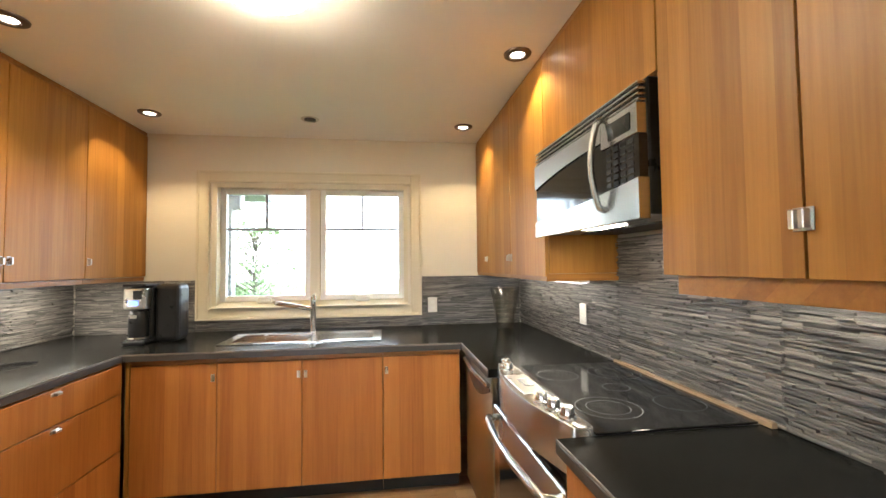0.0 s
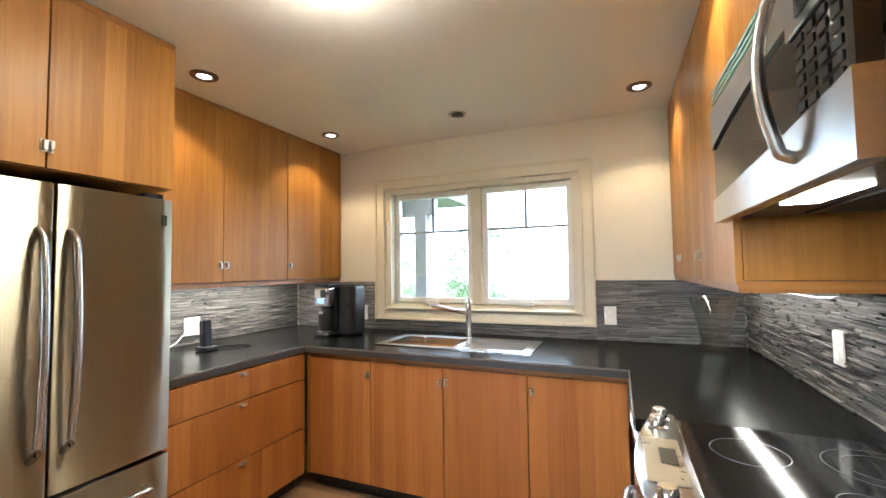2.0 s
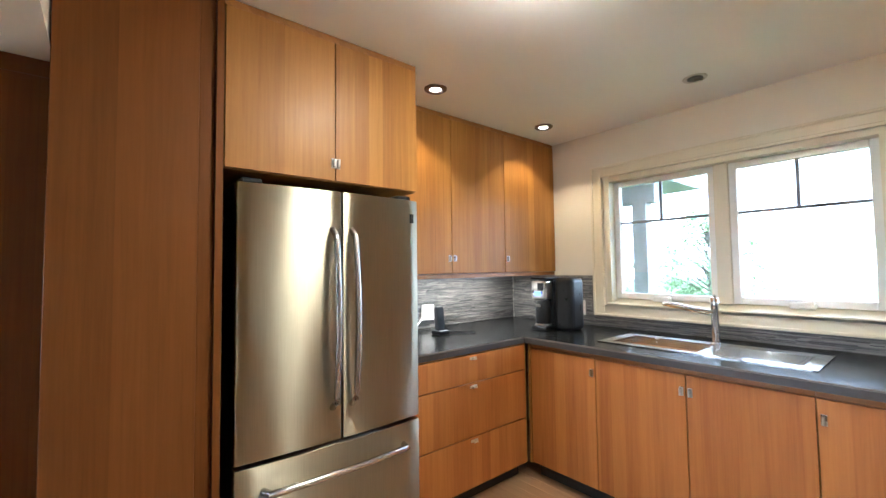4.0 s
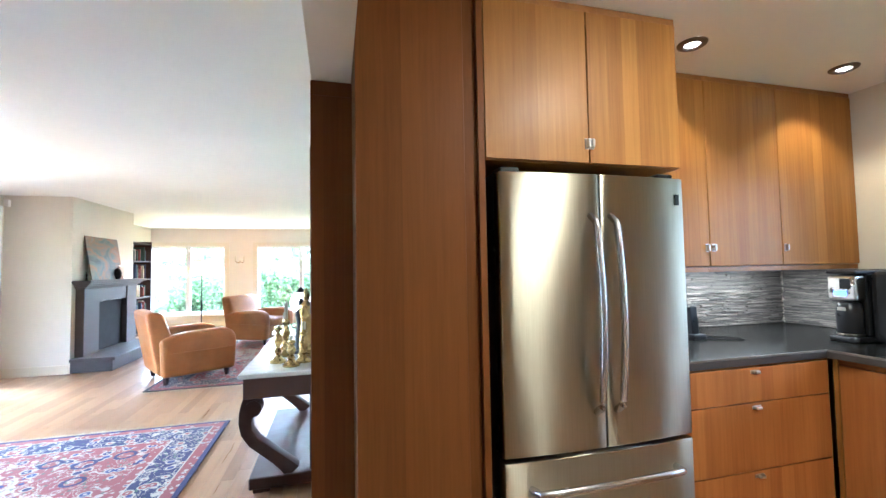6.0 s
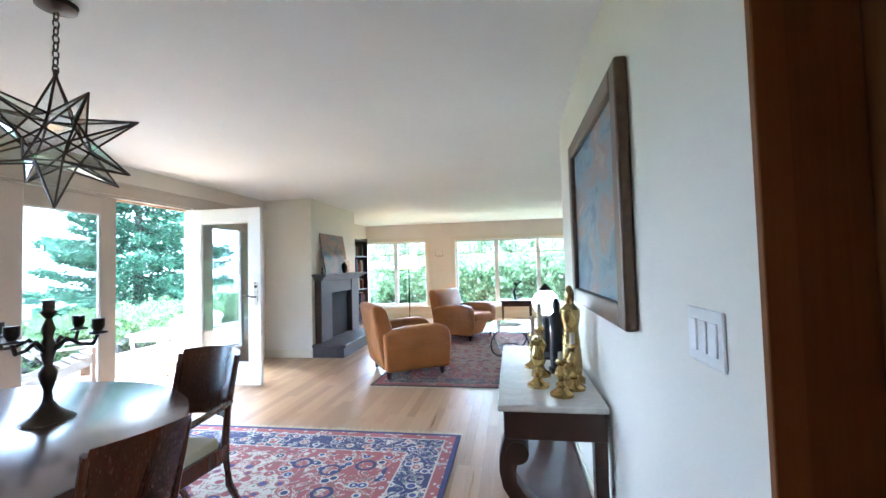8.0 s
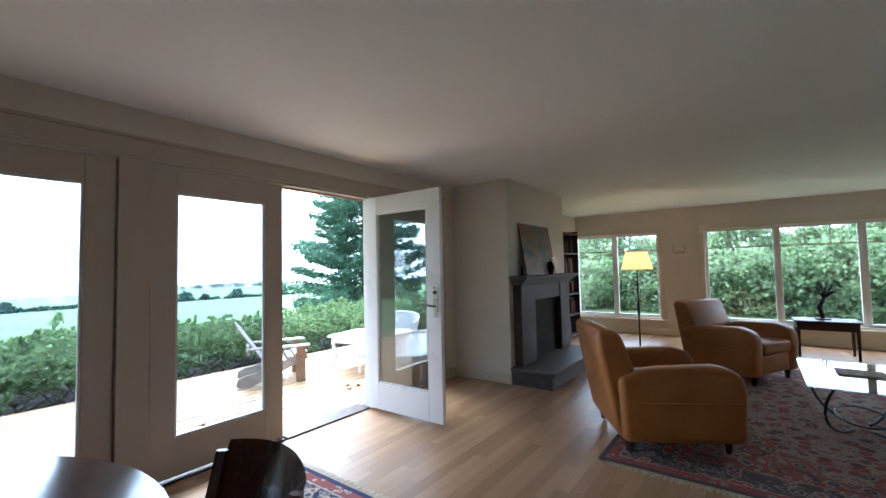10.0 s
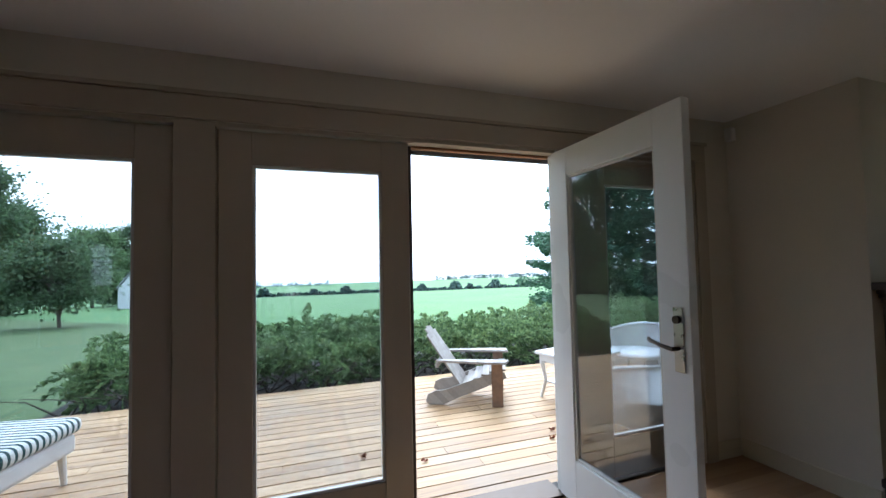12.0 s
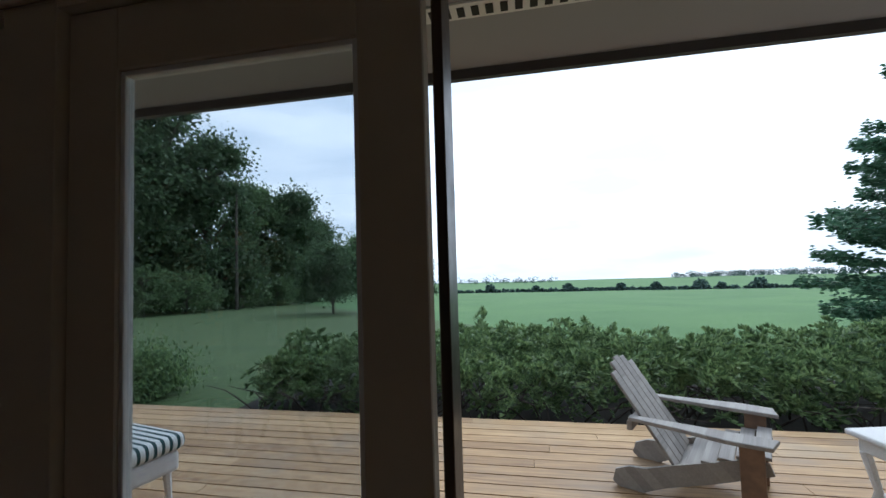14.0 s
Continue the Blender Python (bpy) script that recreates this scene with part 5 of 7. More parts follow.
def bookcase():
    b = thing("bookcase", "dark open bookcase full of books beside the fireplace", "bookcase")
    x0, x1, y0, y1 = -7.2, -5.35, SW + 0.003, SW + 0.34
    for x in (x0, (x0 + x1) / 2, x1 - 0.03):
        part("upright", B(x, x + 0.03, y0, y1, 0.001, 2.05, 0.002), "mahogany", b)
    part("back", B(x0 + 0.03, x1 - 0.03, y0, y0 + 0.01, 0.02, 2.05), "mahogany", b)
    rnd = random.Random(7)
    for k in range(6):
        z = 0.08 + k * 0.385
        part("shelf", B(x0 + 0.031, x1 - 0.031, y0 + 0.012, y1 + 0.01, z - 0.025, z, 0.002), "mahogany", b)
    for k in range(5):
        z = 0.081 + k * 0.385
        for a, e in ((x0 + 0.04, (x0 + x1) / 2 - 0.01), ((x0 + x1) / 2 + 0.04, x1 - 0.04)):
            x = a
            while x < e - 0.06:
                w = rnd.uniform(0.022, 0.05)
                bk = thing("book", "cloth-bound book standing on the shelf", "book", "books in the bookcase")
                part("volume", B(x, x + w - 0.002, y0 + 0.03, y0 + rnd.uniform(0.2, 0.28), z, z + rnd.uniform(0.2, 0.32), 0.002), ("book_a", "book_b", "book_c", "book_d")[rnd.randrange(4)], bk)
                x += w + (0.12 if rnd.random() < 0.07 else 0.0)


M["book_a"], M["book_b"] = plain("book_red", (0.18, 0.04, 0.03), 0.7), plain("book_navy", (0.03, 0.045, 0.09), 0.7)
M["book_c"], M["book_d"] = plain("book_cream", (0.45, 0.4, 0.3), 0.7), plain("book_green", (0.04, 0.07, 0.05), 0.7)
bookcase()

sc = thing("wall_sconce", "cream two-arm wall sconce between the windows", "wall light")
part("backplate", lathe([(0.05, 0), (0.045, 0.02), (0.001, 0.03)], 18), "trim", sc).matrix_basis = pose(LW + 0.001, 1.02, 1.62, 0, 90, 0)
for s in (-1, 1):
    arm = part("arm", tube([(LW + 0.02, 1.02, 1.6), (LW + 0.09, 1.02 + s * 0.05, 1.57), (LW + 0.11, 1.02 + s * 0.1, 1.62)], 0.008, 6), "brass", sc)
    part("candle", tube([(LW + 0.11, 1.02 + s * 0.1, 1.62), (LW + 0.11, 1.02 + s * 0.1, 1.74)], 0.013, 8), "cream_cloth", arm)
se = thing("motion_detector", "small white corner detector near the ceiling", "detector")
part("case", softened(B(CH[1] + 0.001, CH[1] + 0.05, SW + 0.02, SW + 0.08, 2.28, 2.38), 0.012, 2), "plate", se)

# ---- dining end ----
def console():
    c = thing("console_table", "mahogany scroll-leg console table with marble top", "table")
    x0, x1, y0, y1 = -0.72, 0.62, 2.755, HY0 - 0.016
    part("top", B(x0, x1, y0, y1, 0.705, 0.735, 0.006), "marble", c, "pale marble top")
    part("apron", B(x0 + 0.03, x1 - 0.03, y0 + 0.025, y1 - 0.005, 0.575, 0.704, 0.004), "mahogany", c)
    part("plinth", B(x0 + 0.02, x1 - 0.02, y0 + 0.06, y1 - 0.005, 0.03, 0.10, 0.006), "mahogany", c)
    part("foot", B(x0 + 0.04, x0 + 0.14, y0 + 0.08, y0 + 0.18, 0.001, 0.029, 0.004), "mahogany", c)
    part("foot", B(x1 - 0.14, x1 - 0.04, y0 + 0.08, y0 + 0.18, 0.001, 0.029, 0.004), "mahogany", c)
    for x in (x0 + 0.08, x1 - 0.08):
        line = [(0.075, 0.575), (0.058, 0.53), (0.042, 0.48), (0.036, 0.43), (0.046, 0.37), (0.085, 0.31), (0.15, 0.255), (0.215, 0.20), (0.27, 0.15), (0.315, 0.10)]
        half = [0.05, 0.048, 0.043, 0.038, 0.036, 0.036, 0.035, 0.036, 0.04, 0.05]
        near_, far_ = [], []
        for q, (yy, zz) in enumerate(line):
            ya_, za_ = line[max(0, q - 1)]
            yb_, zb_ = line[min(len(line) - 1, q + 1)]
            ln = math.hypot(yb_ - ya_, zb_ - za_)
            ny, nz = -(zb_ - za_) / ln, (yb_ - ya_) / ln
            near_.append((y0 + yy - ny * half[q], zz - nz * half[q]))
            far_.append((y0 + yy + ny * half[q], zz + nz * half[q]))
        part("scroll_leg", softened(slab(near_ + far_[::-1], x - 0.045, x + 0.045, axes="yz"), 0.008, 2, 50), "mahogany", c, "heavy carved scroll leg", True)
        part("volute", tube([(x - 0.052, y0 + 0.082, 0.515), (x + 0.052, y0 + 0.082, 0.515)], 0.05, 18), "mahogany", c, "rolled scroll end", True)
        part("rear_post", B(x - 0.035, x + 0.035, y1 - 0.06, y1 - 0.006, 0.101, 0.574, 0.004), "mahogany", c)


def candlestick(x, y, h, candle):
    c = thing("candlestick", "turned brass candlestick on the marble console", "candlestick", "brass candlesticks")
    part("stem", lathe([(0.055, 0), (0.055, 0.012), (0.03, 0.03), (0.016, 0.05), (0.028, h * 0.3), (0.014, h * 0.4), (0.032, h * 0.6), (0.02, h * 0.75), (0.014, h * 0.82), (0.03, h * 0.92), (0.024, h * 0.94), (0.022, h), (0.001, h)], 20, (x, y, 0.736)), "brass", c, smooth=True)
    if candle:
        part("candle", lathe([(0.013, 0), (0.0125, candle), (0.001, candle + 0.004)], 12, (x, y, 0.736 + h)), "cream_cloth", c, "cream wax candle", True)


def figurine(x, y, h, mat, label):
    s = thing("statuette", label, "statue")
    r = h * 0.095
    part("figure", lathe([(r * 1.35, 0), (r * 1.35, h * 0.06), (r * 1.05, h * 0.08), (r * 1.1, h * 0.2), (r * 0.95, h * 0.42), (r * 0.8, h * 0.55), (r * 1.05, h * 0.68), (r * 1.0, h * 0.75), (r * 0.4, h * 0.81), (r * 0.5, h * 0.86), (r * 0.52, h * 0.92), (r * 0.3, h * 0.98), (0.001, h)], 18, (x, y, 0.736)), mat, s, smooth=True)


def dining_chair(m):
    """Armchair-backed dining chair; faces +y."""
    c = thing("dining_chair", "polished mahogany dining chair with curved back and cream seat", "chair", "chairs at the dining table", m)
    for s in (-1, 1):
        part("front_leg", tube([(s * 0.24, 0.22, 0.42), (s * 0.245, 0.235, 0.22), (s * 0.25, 0.29, 0.0)], [0.026, 0.02, 0.015], 8), "walnut", c, "", True)
        part("rear_leg", tube([(s * 0.22, -0.22, 0.42), (s * 0.22, -0.25, 0.22), (s * 0.225, -0.36, 0.0)], [0.026, 0.02, 0.016], 8), "walnut", c, "", True)
        part("side_rail", B(*sorted((s * 0.215, s * 0.25)), -0.23, 0.24, 0.36, 0.44, 0.005), "walnut", c)
        part("rear_post", tube([(s * 0.22, -0.22, 0.40), (s * 0.225, -0.24, 0.62), (s * 0.235, -0.30, 0.885)], [0.024, 0.02, 0.017], 8), "walnut", c, "", True)
        part("arm", tube([(s * 0.235, -0.25, 0.65), (s * 0.28, -0.05, 0.645), (s * 0.285, 0.1, 0.635), (s * 0.27, 0.16, 0.59), (s * 0.245, 0.19, 0.44)], [0.02, 0.017, 0.018, 0.017, 0.015], 8), "walnut", c, "curved arm", True)
    part("front_rail", B(-0.214, 0.214, 0.205, 0.24, 0.36, 0.44, 0.005), "walnut", c)
    part("rear_rail", B(-0.214, 0.214, -0.235, -0.205, 0.36, 0.44, 0.005), "walnut", c)
    part("seat", softened(B(-0.213, 0.213, -0.20, 0.215, 0.42, 0.485), 0.025, 3), "cream_cloth", c, "cream upholstered seat", True)
    bm = bmesh.new()
    rows = []
    for zz, yy in ((0.56, -0.225), (0.66, -0.25), (0.77, -0.28), (0.86, -0.305), (0.905, -0.32)):
        rows.append([(0.24 * (k - 5) / 5, yy - 0.05 * (1 - ((k - 5) / 5) ** 2), zz + 0.012 * (1 - ((k - 5) / 5) ** 2)) for k in range(11)])
    f0 = [[bm.verts.new(q) for q in r_] for r_ in rows]
    for a, b in zip(f0, f0[1:]):
        for k in range(10):
            bm.faces.new((a[k], a[k + 1], b[k + 1], b[k]))
    bmesh.ops.solidify(bm, geom=bm.faces[:], thickness=0.022)
    part("backrest", softened(bm, 0.004, 2, 60), "walnut", c, "broad curved mahogany back", True)
    return c


def dining_table():
    t = thing("dining_table", "large oval polished mahogany dining table", "table", "", pose(1.40, 0.66, 0.0115))
    out = [(0.95 * math.cos(2 * math.pi * k / 64), 0.93 * math.sin(2 * math.pi * k / 64)) for k in range(64)]
    part("tabletop", softened(slab(out, 0.705, 0.74, axes="xy"), 0.008, 2), "table_wood", t, "glossy mahogany top", True)
    out = [(0.80 * math.cos(2 * math.pi * k / 64), 0.83 * math.sin(2 * math.pi * k / 64)) for k in range(64)]
    part("apron", slab(out, 0.672, 0.704, axes="xy"), "mahogany", t, "", True)
    part("pedestal", lathe([(0.16, 0.12), (0.17, 0.18), (0.09, 0.28), (0.075, 0.4), (0.12, 0.52), (0.13, 0.60), (0.2, 0.671)], 24), "mahogany", t, "turned pedestal", True)
    for k in range(4):
        a = math.pi / 4 + k * math.pi / 2
        part("foot", tube([(0.1 * math.cos(a), 0.1 * math.sin(a), 0.2), (0.32 * math.cos(a), 0.32 * math.sin(a), 0.13), (0.5 * math.cos(a), 0.5 * math.sin(a), 0.03)], [0.05, 0.042, 0.03], 8), "mahogany", t, "", True)


def candelabrum(x, y):
    z = 0.7525
    c = thing("candelabrum", "dark bronze branched candelabrum on the dining table", "candelabrum", "", pose(x, y, z))
    part("base", lathe([(0.095, 0), (0.09, 0.012), (0.06, 0.03), (0.035, 0.055), (0.02, 0.08)], 8), "bronze", c, "scalloped bronze base", True)
    part("stem", lathe([(0.018, 0.08), (0.014, 0.12), (0.028, 0.17), (0.032, 0.2), (0.015, 0.23), (0.026, 0.28), (0.03, 0.31), (0.016, 0.34), (0.024, 0.38), (0.012, 0.42), (0.03, 0.45), (0.02, 0.46), (0.022, 0.5), (0.001, 0.5)], 16), "bronze", c, "", True)
    for k in range(4):
        a = math.radians(20 + 90 * k)
        u = Vector((math.cos(a), math.sin(a), 0))
        arm = part("arm", tube([u * 0.02 + Vector((0, 0, 0.29)), u * 0.07 + Vector((0, 0, 0.335)), u * 0.12 + Vector((0, 0, 0.31)), u * 0.165 + Vector((0, 0, 0.305)), u * 0.185 + Vector((0, 0, 0.35))], [0.011, 0.009, 0.008, 0.008, 0.008], 8), "bronze", c, "curled arm", True)
        q = u * 0.185
        part("cup", lathe([(0.012, 0.345), (0.036, 0.352), (0.034, 0.357), (0.014, 0.362), (0.024, 0.38), (0.024, 0.415), (0.001, 0.415)], 12, (q.x, q.y, 0)), "bronze", arm, "", True)


def star_pendant(x, y):
    s = thing("star_pendant", "clear glass star pendant with dark metal seams", "pendant lamp")
    part("canopy", lathe([(0.07, 0), (0.066, -0.018), (0.03, -0.034), (0.001, -0.036)], 28, (x, y, CEIL - 0.001)), "bronze", s, "", True)
    cz, z = 1.885, CEIL - 0.036
    k = 0
    while z > 2.165:
        pts = [(x + (0.011 * math.cos(a) if k % 2 else 0), y + (0 if k % 2 else 0.011 * math.cos(a)), z - 0.016 + 0.02 * math.sin(a)) for a in [2 * math.pi * j / 12 for j in range(12)]]
        part("chain_link", tube(pts, 0.003, 5, None, True), "bronze", s)
        z -= 0.031
        k += 1
    ico = bmesh.new()
    bmesh.ops.create_icosphere(ico, subdivisions=1, radius=1.0)
    tips = [v.co.copy() for v in ico.verts]
    rings = []
    for v in ico.verts:
        u = v.co.orthogonal().normalized()
        w = v.co.cross(u)
        mids = [f.calc_center_median().normalized() * 0.112 for f in v.link_faces]
        rings.append(sorted(mids, key=lambda q: math.atan2(q.dot(w), q.dot(u))))
    ico.free()
    centre = Vector((x, y, cz))
    spin = max(tips, key=lambda q: q.z).normalized().rotation_difference(Vector((0, 0, 1))).to_matrix()
    M["seed_glass"] = glass("seedy_glass", (0.86, 0.88, 0.88), 0.06)
    core = bmesh.new()
    for t_, ring in zip(tips, rings):
        tip = centre + spin @ t_ * (0.30 if abs((spin @ t_).z) < 0.9 else 0.265)
        ring = [centre + spin @ q for q in ring]
        bm = bmesh.new()
        t = bm.verts.new(tip)
        vs = [bm.verts.new(q) for q in ring]
        for i in range(5):
            bm.faces.new((vs[i], vs[(i + 1) % 5], t))
        pt = part("point", bm, "seed_glass", s, "clear seeded glass point")
        sb = bmesh.new()
        for i, q in enumerate(ring):
            tube([q, tip], 0.0042, 5, sb)
            tube([q, ring[(i + 1) % 5]], 0.0042, 5, core)
        part("seam", sb, "bronze", pt, "dark metal seam")
    part("core_seams", core, "bronze", s)
    part("loop", tube([(x, y, cz + 0.258), (x, y, cz + 0.285)], 0.008, 8), "bronze", s)


M["table_wood"] = veneer("table_mahogany", (0.10, 0.05, 0.035), (0.05, 0.022, 0.015), "x", 0.16, 0.4, 0.8)
console()
candlestick(0.33, 2.95, 0.25, 0.0)
candlestick(0.47, 3.05, 0.17, 0.03)
candlestick(0.12, 2.98, 0.27, 0.12)
candlestick(0.36, 3.12, 0.22, 0.05)
candlestick(-0.06, 2.95, 0.2, 0.1)
figurine(0.24, 3.13, 0.50, "brass", "tall gilt brass figure statuette on the console")
figurine(0.05, 3.08, 0.42, "iron", "dark bronze figure statuette on the console")
gl_ = thing("globe_lamp", "table lamp with a white globe shade, on the console", "table lamp")
part("base", lathe([(0.07, 0), (0.07, 0.015), (0.025, 0.04), (0.02, 0.2), (0.03, 0.24), (0.015, 0.28)], 18, (-0.32, 3.05, 0.736)), "iron", gl_, "", True)
M["opal"] = glow("opal_globe", (1.0, 0.95, 0.86), 0.25)
bm = bmesh.new()
bmesh.ops.create_uvsphere(bm, u_segments=24, v_segments=16, radius=0.085, matrix=Matrix.Translation((-0.32, 3.05, 1.095)))
part("globe", bm, "opal", gl_, "softly lit white glass globe", True)
part("finial", lathe([(0.045, 0), (0.03, 0.02), (0.001, 0.05)], 14, (-0.32, 3.05, 1.175)), "iron", gl_, "", True)

pic = thing("framed_painting", "large framed blue and orange seascape on the wall", "painting")
px0, px1, pz0, pz1, py = -0.12, 1.03, 1.12, 2.05, HY0 - 0.001
M["frame_wood"] = plain("bronze_frame", (0.13, 0.085, 0.055), 0.4, 0.35, 0.4, 30)
for b in ((px0, px0 + 0.085, pz0, pz1), (px1 - 0.085, px1, pz0, pz1), (px0 + 0.085, px1 - 0.085, pz1 - 0.085, pz1), (px0 + 0.085, px1 - 0.085, pz0, pz0 + 0.085)):
    part("frame", B(b[0], b[1], py - 0.045, py, b[2], b[3], 0.01, 2), "frame_wood", pic, "dark bronzed frame")
part("canvas", B(px0 + 0.085, px1 - 0.085, py - 0.02, py - 0.004, pz0 + 0.085, pz1 - 0.085), art_mat("seascape", ((0.02, 0.035, 0.055), (0.07, 0.12, 0.18), (0.16, 0.23, 0.28), (0.24, 0.16, 0.12), (0.30, 0.28, 0.26))), pic, "blue painted canvas")
sw_ = thing("light_switch", "white triple light switch plate on the wall", "switch")
part("plate", B(1.43, 1.595, HY0 - 0.007, HY0 - 0.0005, 1.13, 1.25, 0.003), "plate", sw_)
for k in range(3):
    part("rocker", B(1.45 + k * 0.046, 1.482 + k * 0.046, HY0 - 0.0115, HY0 - 0.007, 1.155, 1.225, 0.002), "white", sw_)

dining_table()
candelabrum(1.02, 0.90)
star_pendant(1.14, 1.08)
dc = dining_chair(pose(0.73, 1.15, 0.0115, 0, 0, -92) @ Matrix.Diagonal((0.76, 1.08, 1, 1)))
copy_thing(dc, pose(1.37, 1.47, 0.0115, 0, 0, 167) @ Matrix.Diagonal((0.76, 1, 1, 1)))

# ---- outdoors ----
def leaf_mat(name, a, b, trans=0.35):
    m, n, l, p = material(name)
    info, geo = n.new("ShaderNodeObjectInfo"), n.new("ShaderNodeNewGeometry")
    r = maths(n, l, "FRACT", maths(n, l, "ADD", geo.outputs["Random Per Island"], info.outputs["Random"]))
    patch = noise_tex(n, l, coords(n, l), 1.1, 3)
    t = maths(n, l, "ADD", maths(n, l, "MULTIPLY", r, 0.6), maths(n, l, "MULTIPLY", patch, 0.4))
    c = ramp(n, l, t, [(0.2, a), (0.8, b)])
    l.new(c, p.inputs["Base Color"])
    p.inputs["Roughness"].default_value = 0.55
    tr, mx = n.new("ShaderNodeBsdfTranslucent"), n.new("ShaderNodeMixShader")
    l.new(c, tr.inputs["Color"])
    mx.inputs[0].default_value = trans
    l.new(p.outputs[0], mx.inputs[1])
    l.new(tr.outputs[0], mx.inputs[2])
    l.new(mx.outputs[0], n["Material Output"].inputs["Surface"])
    return m


def grass_mat():
    m, n, l, p = material("grass")
    v = coords(n, l)
    c_ = n.new("ShaderNodeTexCoord")
    s = n.new("ShaderNodeSeparateXYZ")
    l.new(c_.outputs["Object"], s.inputs[0])
    a, b, f_ = noise_tex(n, l, v, 0.12, 5, 0.6), noise_tex(n, l, v, 2.0, 5, 0.65), noise_tex(n, l, v, 40, 3)
    lawn = ramp(n, l, b, [(0.3, (0.048, 0.085, 0.024)), (0.55, (0.07, 0.115, 0.034)), (0.75, (0.12, 0.135, 0.05))])
    crop = ramp(n, l, a, [(0.35, (0.075, 0.17, 0.05)), (0.65, (0.11, 0.22, 0.065))])
    slant = maths(n, l, "ADD", maths(n, l, "ADD", s.outputs["Y"], maths(n, l, "MULTIPLY", s.outputs["X"], 1.2)), 17.0)
    far = maths(n, l, "LESS_THAN", maths(n, l, "MAXIMUM", slant, maths(n, l, "ADD", s.outputs["Y"], 12.0)), 0.0)
    col = mixed(n, l, lawn, crop, far)
    l.new(mixed(n, l, col, (0.05, 0.07, 0.02), maths(n, l, "MULTIPLY", f_, 0.35)), p.inputs["Base Color"])
    p.inputs["Roughness"].default_value = 0.9
    bumped(n, l, p, f_, 0.6, 0.03)
    return m


M["grass"] = grass_mat()
M["juniper"] = leaf_mat("juniper_sprays", (0.06, 0.11, 0.045), (0.26, 0.36, 0.15), 0.48)
M["spruce"] = leaf_mat("spruce_needles", (0.035, 0.09, 0.055), (0.11, 0.20, 0.115), 0.4)
M["leaf"] = leaf_mat("maple_leaves", (0.05, 0.09, 0.042), (0.125, 0.18, 0.085), 0.5)
M["leaf2"] = leaf_mat("ash_leaves", (0.075, 0.13, 0.055), (0.20, 0.28, 0.125), 0.55)
M["leaf3"] = leaf_mat("birch_leaves", (0.13, 0.19, 0.085), (0.29, 0.37, 0.20), 0.65)
M["bark"] = plain("grey_bark", (0.09, 0.075, 0.06), 0.9, 0, 0.4, 9, 0, 0.6)
M["twig"] = plain("dead_twigs", (0.06, 0.048, 0.04), 0.9, 0, 0.3)
M["mulch"] = plain("dark_earth", (0.025, 0.02, 0.016), 0.95, 0, 0.5, 12, 0, 0.6)
# bluer green than near leaves: the haze of distance is in the colour
M["haze_wood"] = plain("haze_tinted_woodland", (0.075, 0.12, 0.11), 0.95, 0, 0.5, 0.3)


def ground_height(x, y):
    d = max(0.0, -y - 5.0)
    z = -0.45 - 0.048 * min(d, 115) + 0.15 * noise.noise(Vector((x * 0.06, y * 0.06, 0)))
    if d > 115:
        hill = math.exp(-((x + 170) / 85.0) ** 2)
        z += (min(d, 330) - 115) * (-0.024 + 0.0075 * hill) - max(0.0, d - 330) * 0.035
    if y > SW - 0.2:
        z = -0.45 + 0.1 * noise.noise(Vector((x * 0.1, y * 0.1, 3)))
    return z


def terrain():
    ys = [60, 30, 15, 8, 0, -1.1, -3, -5, -7, -9, -12, -16, -21, -27, -34, -42, -52, -65, -80, -100, -120, -145, -175, -210, -260, -335, -450, -650, -1000, -1600]
    xs = [-1400, -900, -600, -420, -300, -220, -170, -130, -100, -75, -55, -40, -30, -22, -16, -11, -7, -3, 1, 5, 9, 14, 20, 28, 38, 50, 70, 100, 140, 200, 300, 500, 900]
    bm = bmesh.new()
    g = [[bm.verts.new((x, y, ground_height(x, y))) for x in xs] for y in ys]
    for a, b in zip(g, g[1:]):
        for k in range(len(xs) - 1):
            bm.faces.new((a[k], b[k], b[k + 1], a[k + 1]))
    bmesh.ops.recalc_face_normals(bm, faces=bm.faces[:])
    ob = setting("ground", bm, "grass", "green lawn running down to open crop fields", "ground")
    ob.data.polygons.foreach_set("use_smooth", [True] * len(ob.data.polygons))


terrain()


def sprays(count, place, size, rnd, droop=0.0, long=2.2):
    """Vertices and faces of many small leaf blades; place(rnd) gives a point and the way it points."""
    vs, fs = [], []
    for _ in range(count):
        p, d = place(rnd)
        d = (d + Vector((rnd.gauss(0, 0.45), rnd.gauss(0, 0.45), rnd.gauss(0, 0.45) - droop))).normalized()
        u = d.cross(Vector((rnd.gauss(0, 1), rnd.gauss(0, 1), rnd.gauss(0, 1)))).normalized()
        s = size * rnd.uniform(0.6, 1.4)
        i = len(vs)
        vs += [p, p + d * s * long * 0.5 + u * s * 0.5, p + d * s * long, p + d * s * long * 0.5 - u * s * 0.5]
        fs.append((i, i + 1, i + 2, i + 3))
    return vs, fs


def leafy(name, vs, fs, mat, parent=None):
    me = bpy.data.meshes.new(name)
    me.from_pydata([tuple(v) for v in vs], [], fs)
    me.materials.append(M[mat])
    ob = new(name, me)
    if parent:
        ob.parent = parent
    return ob


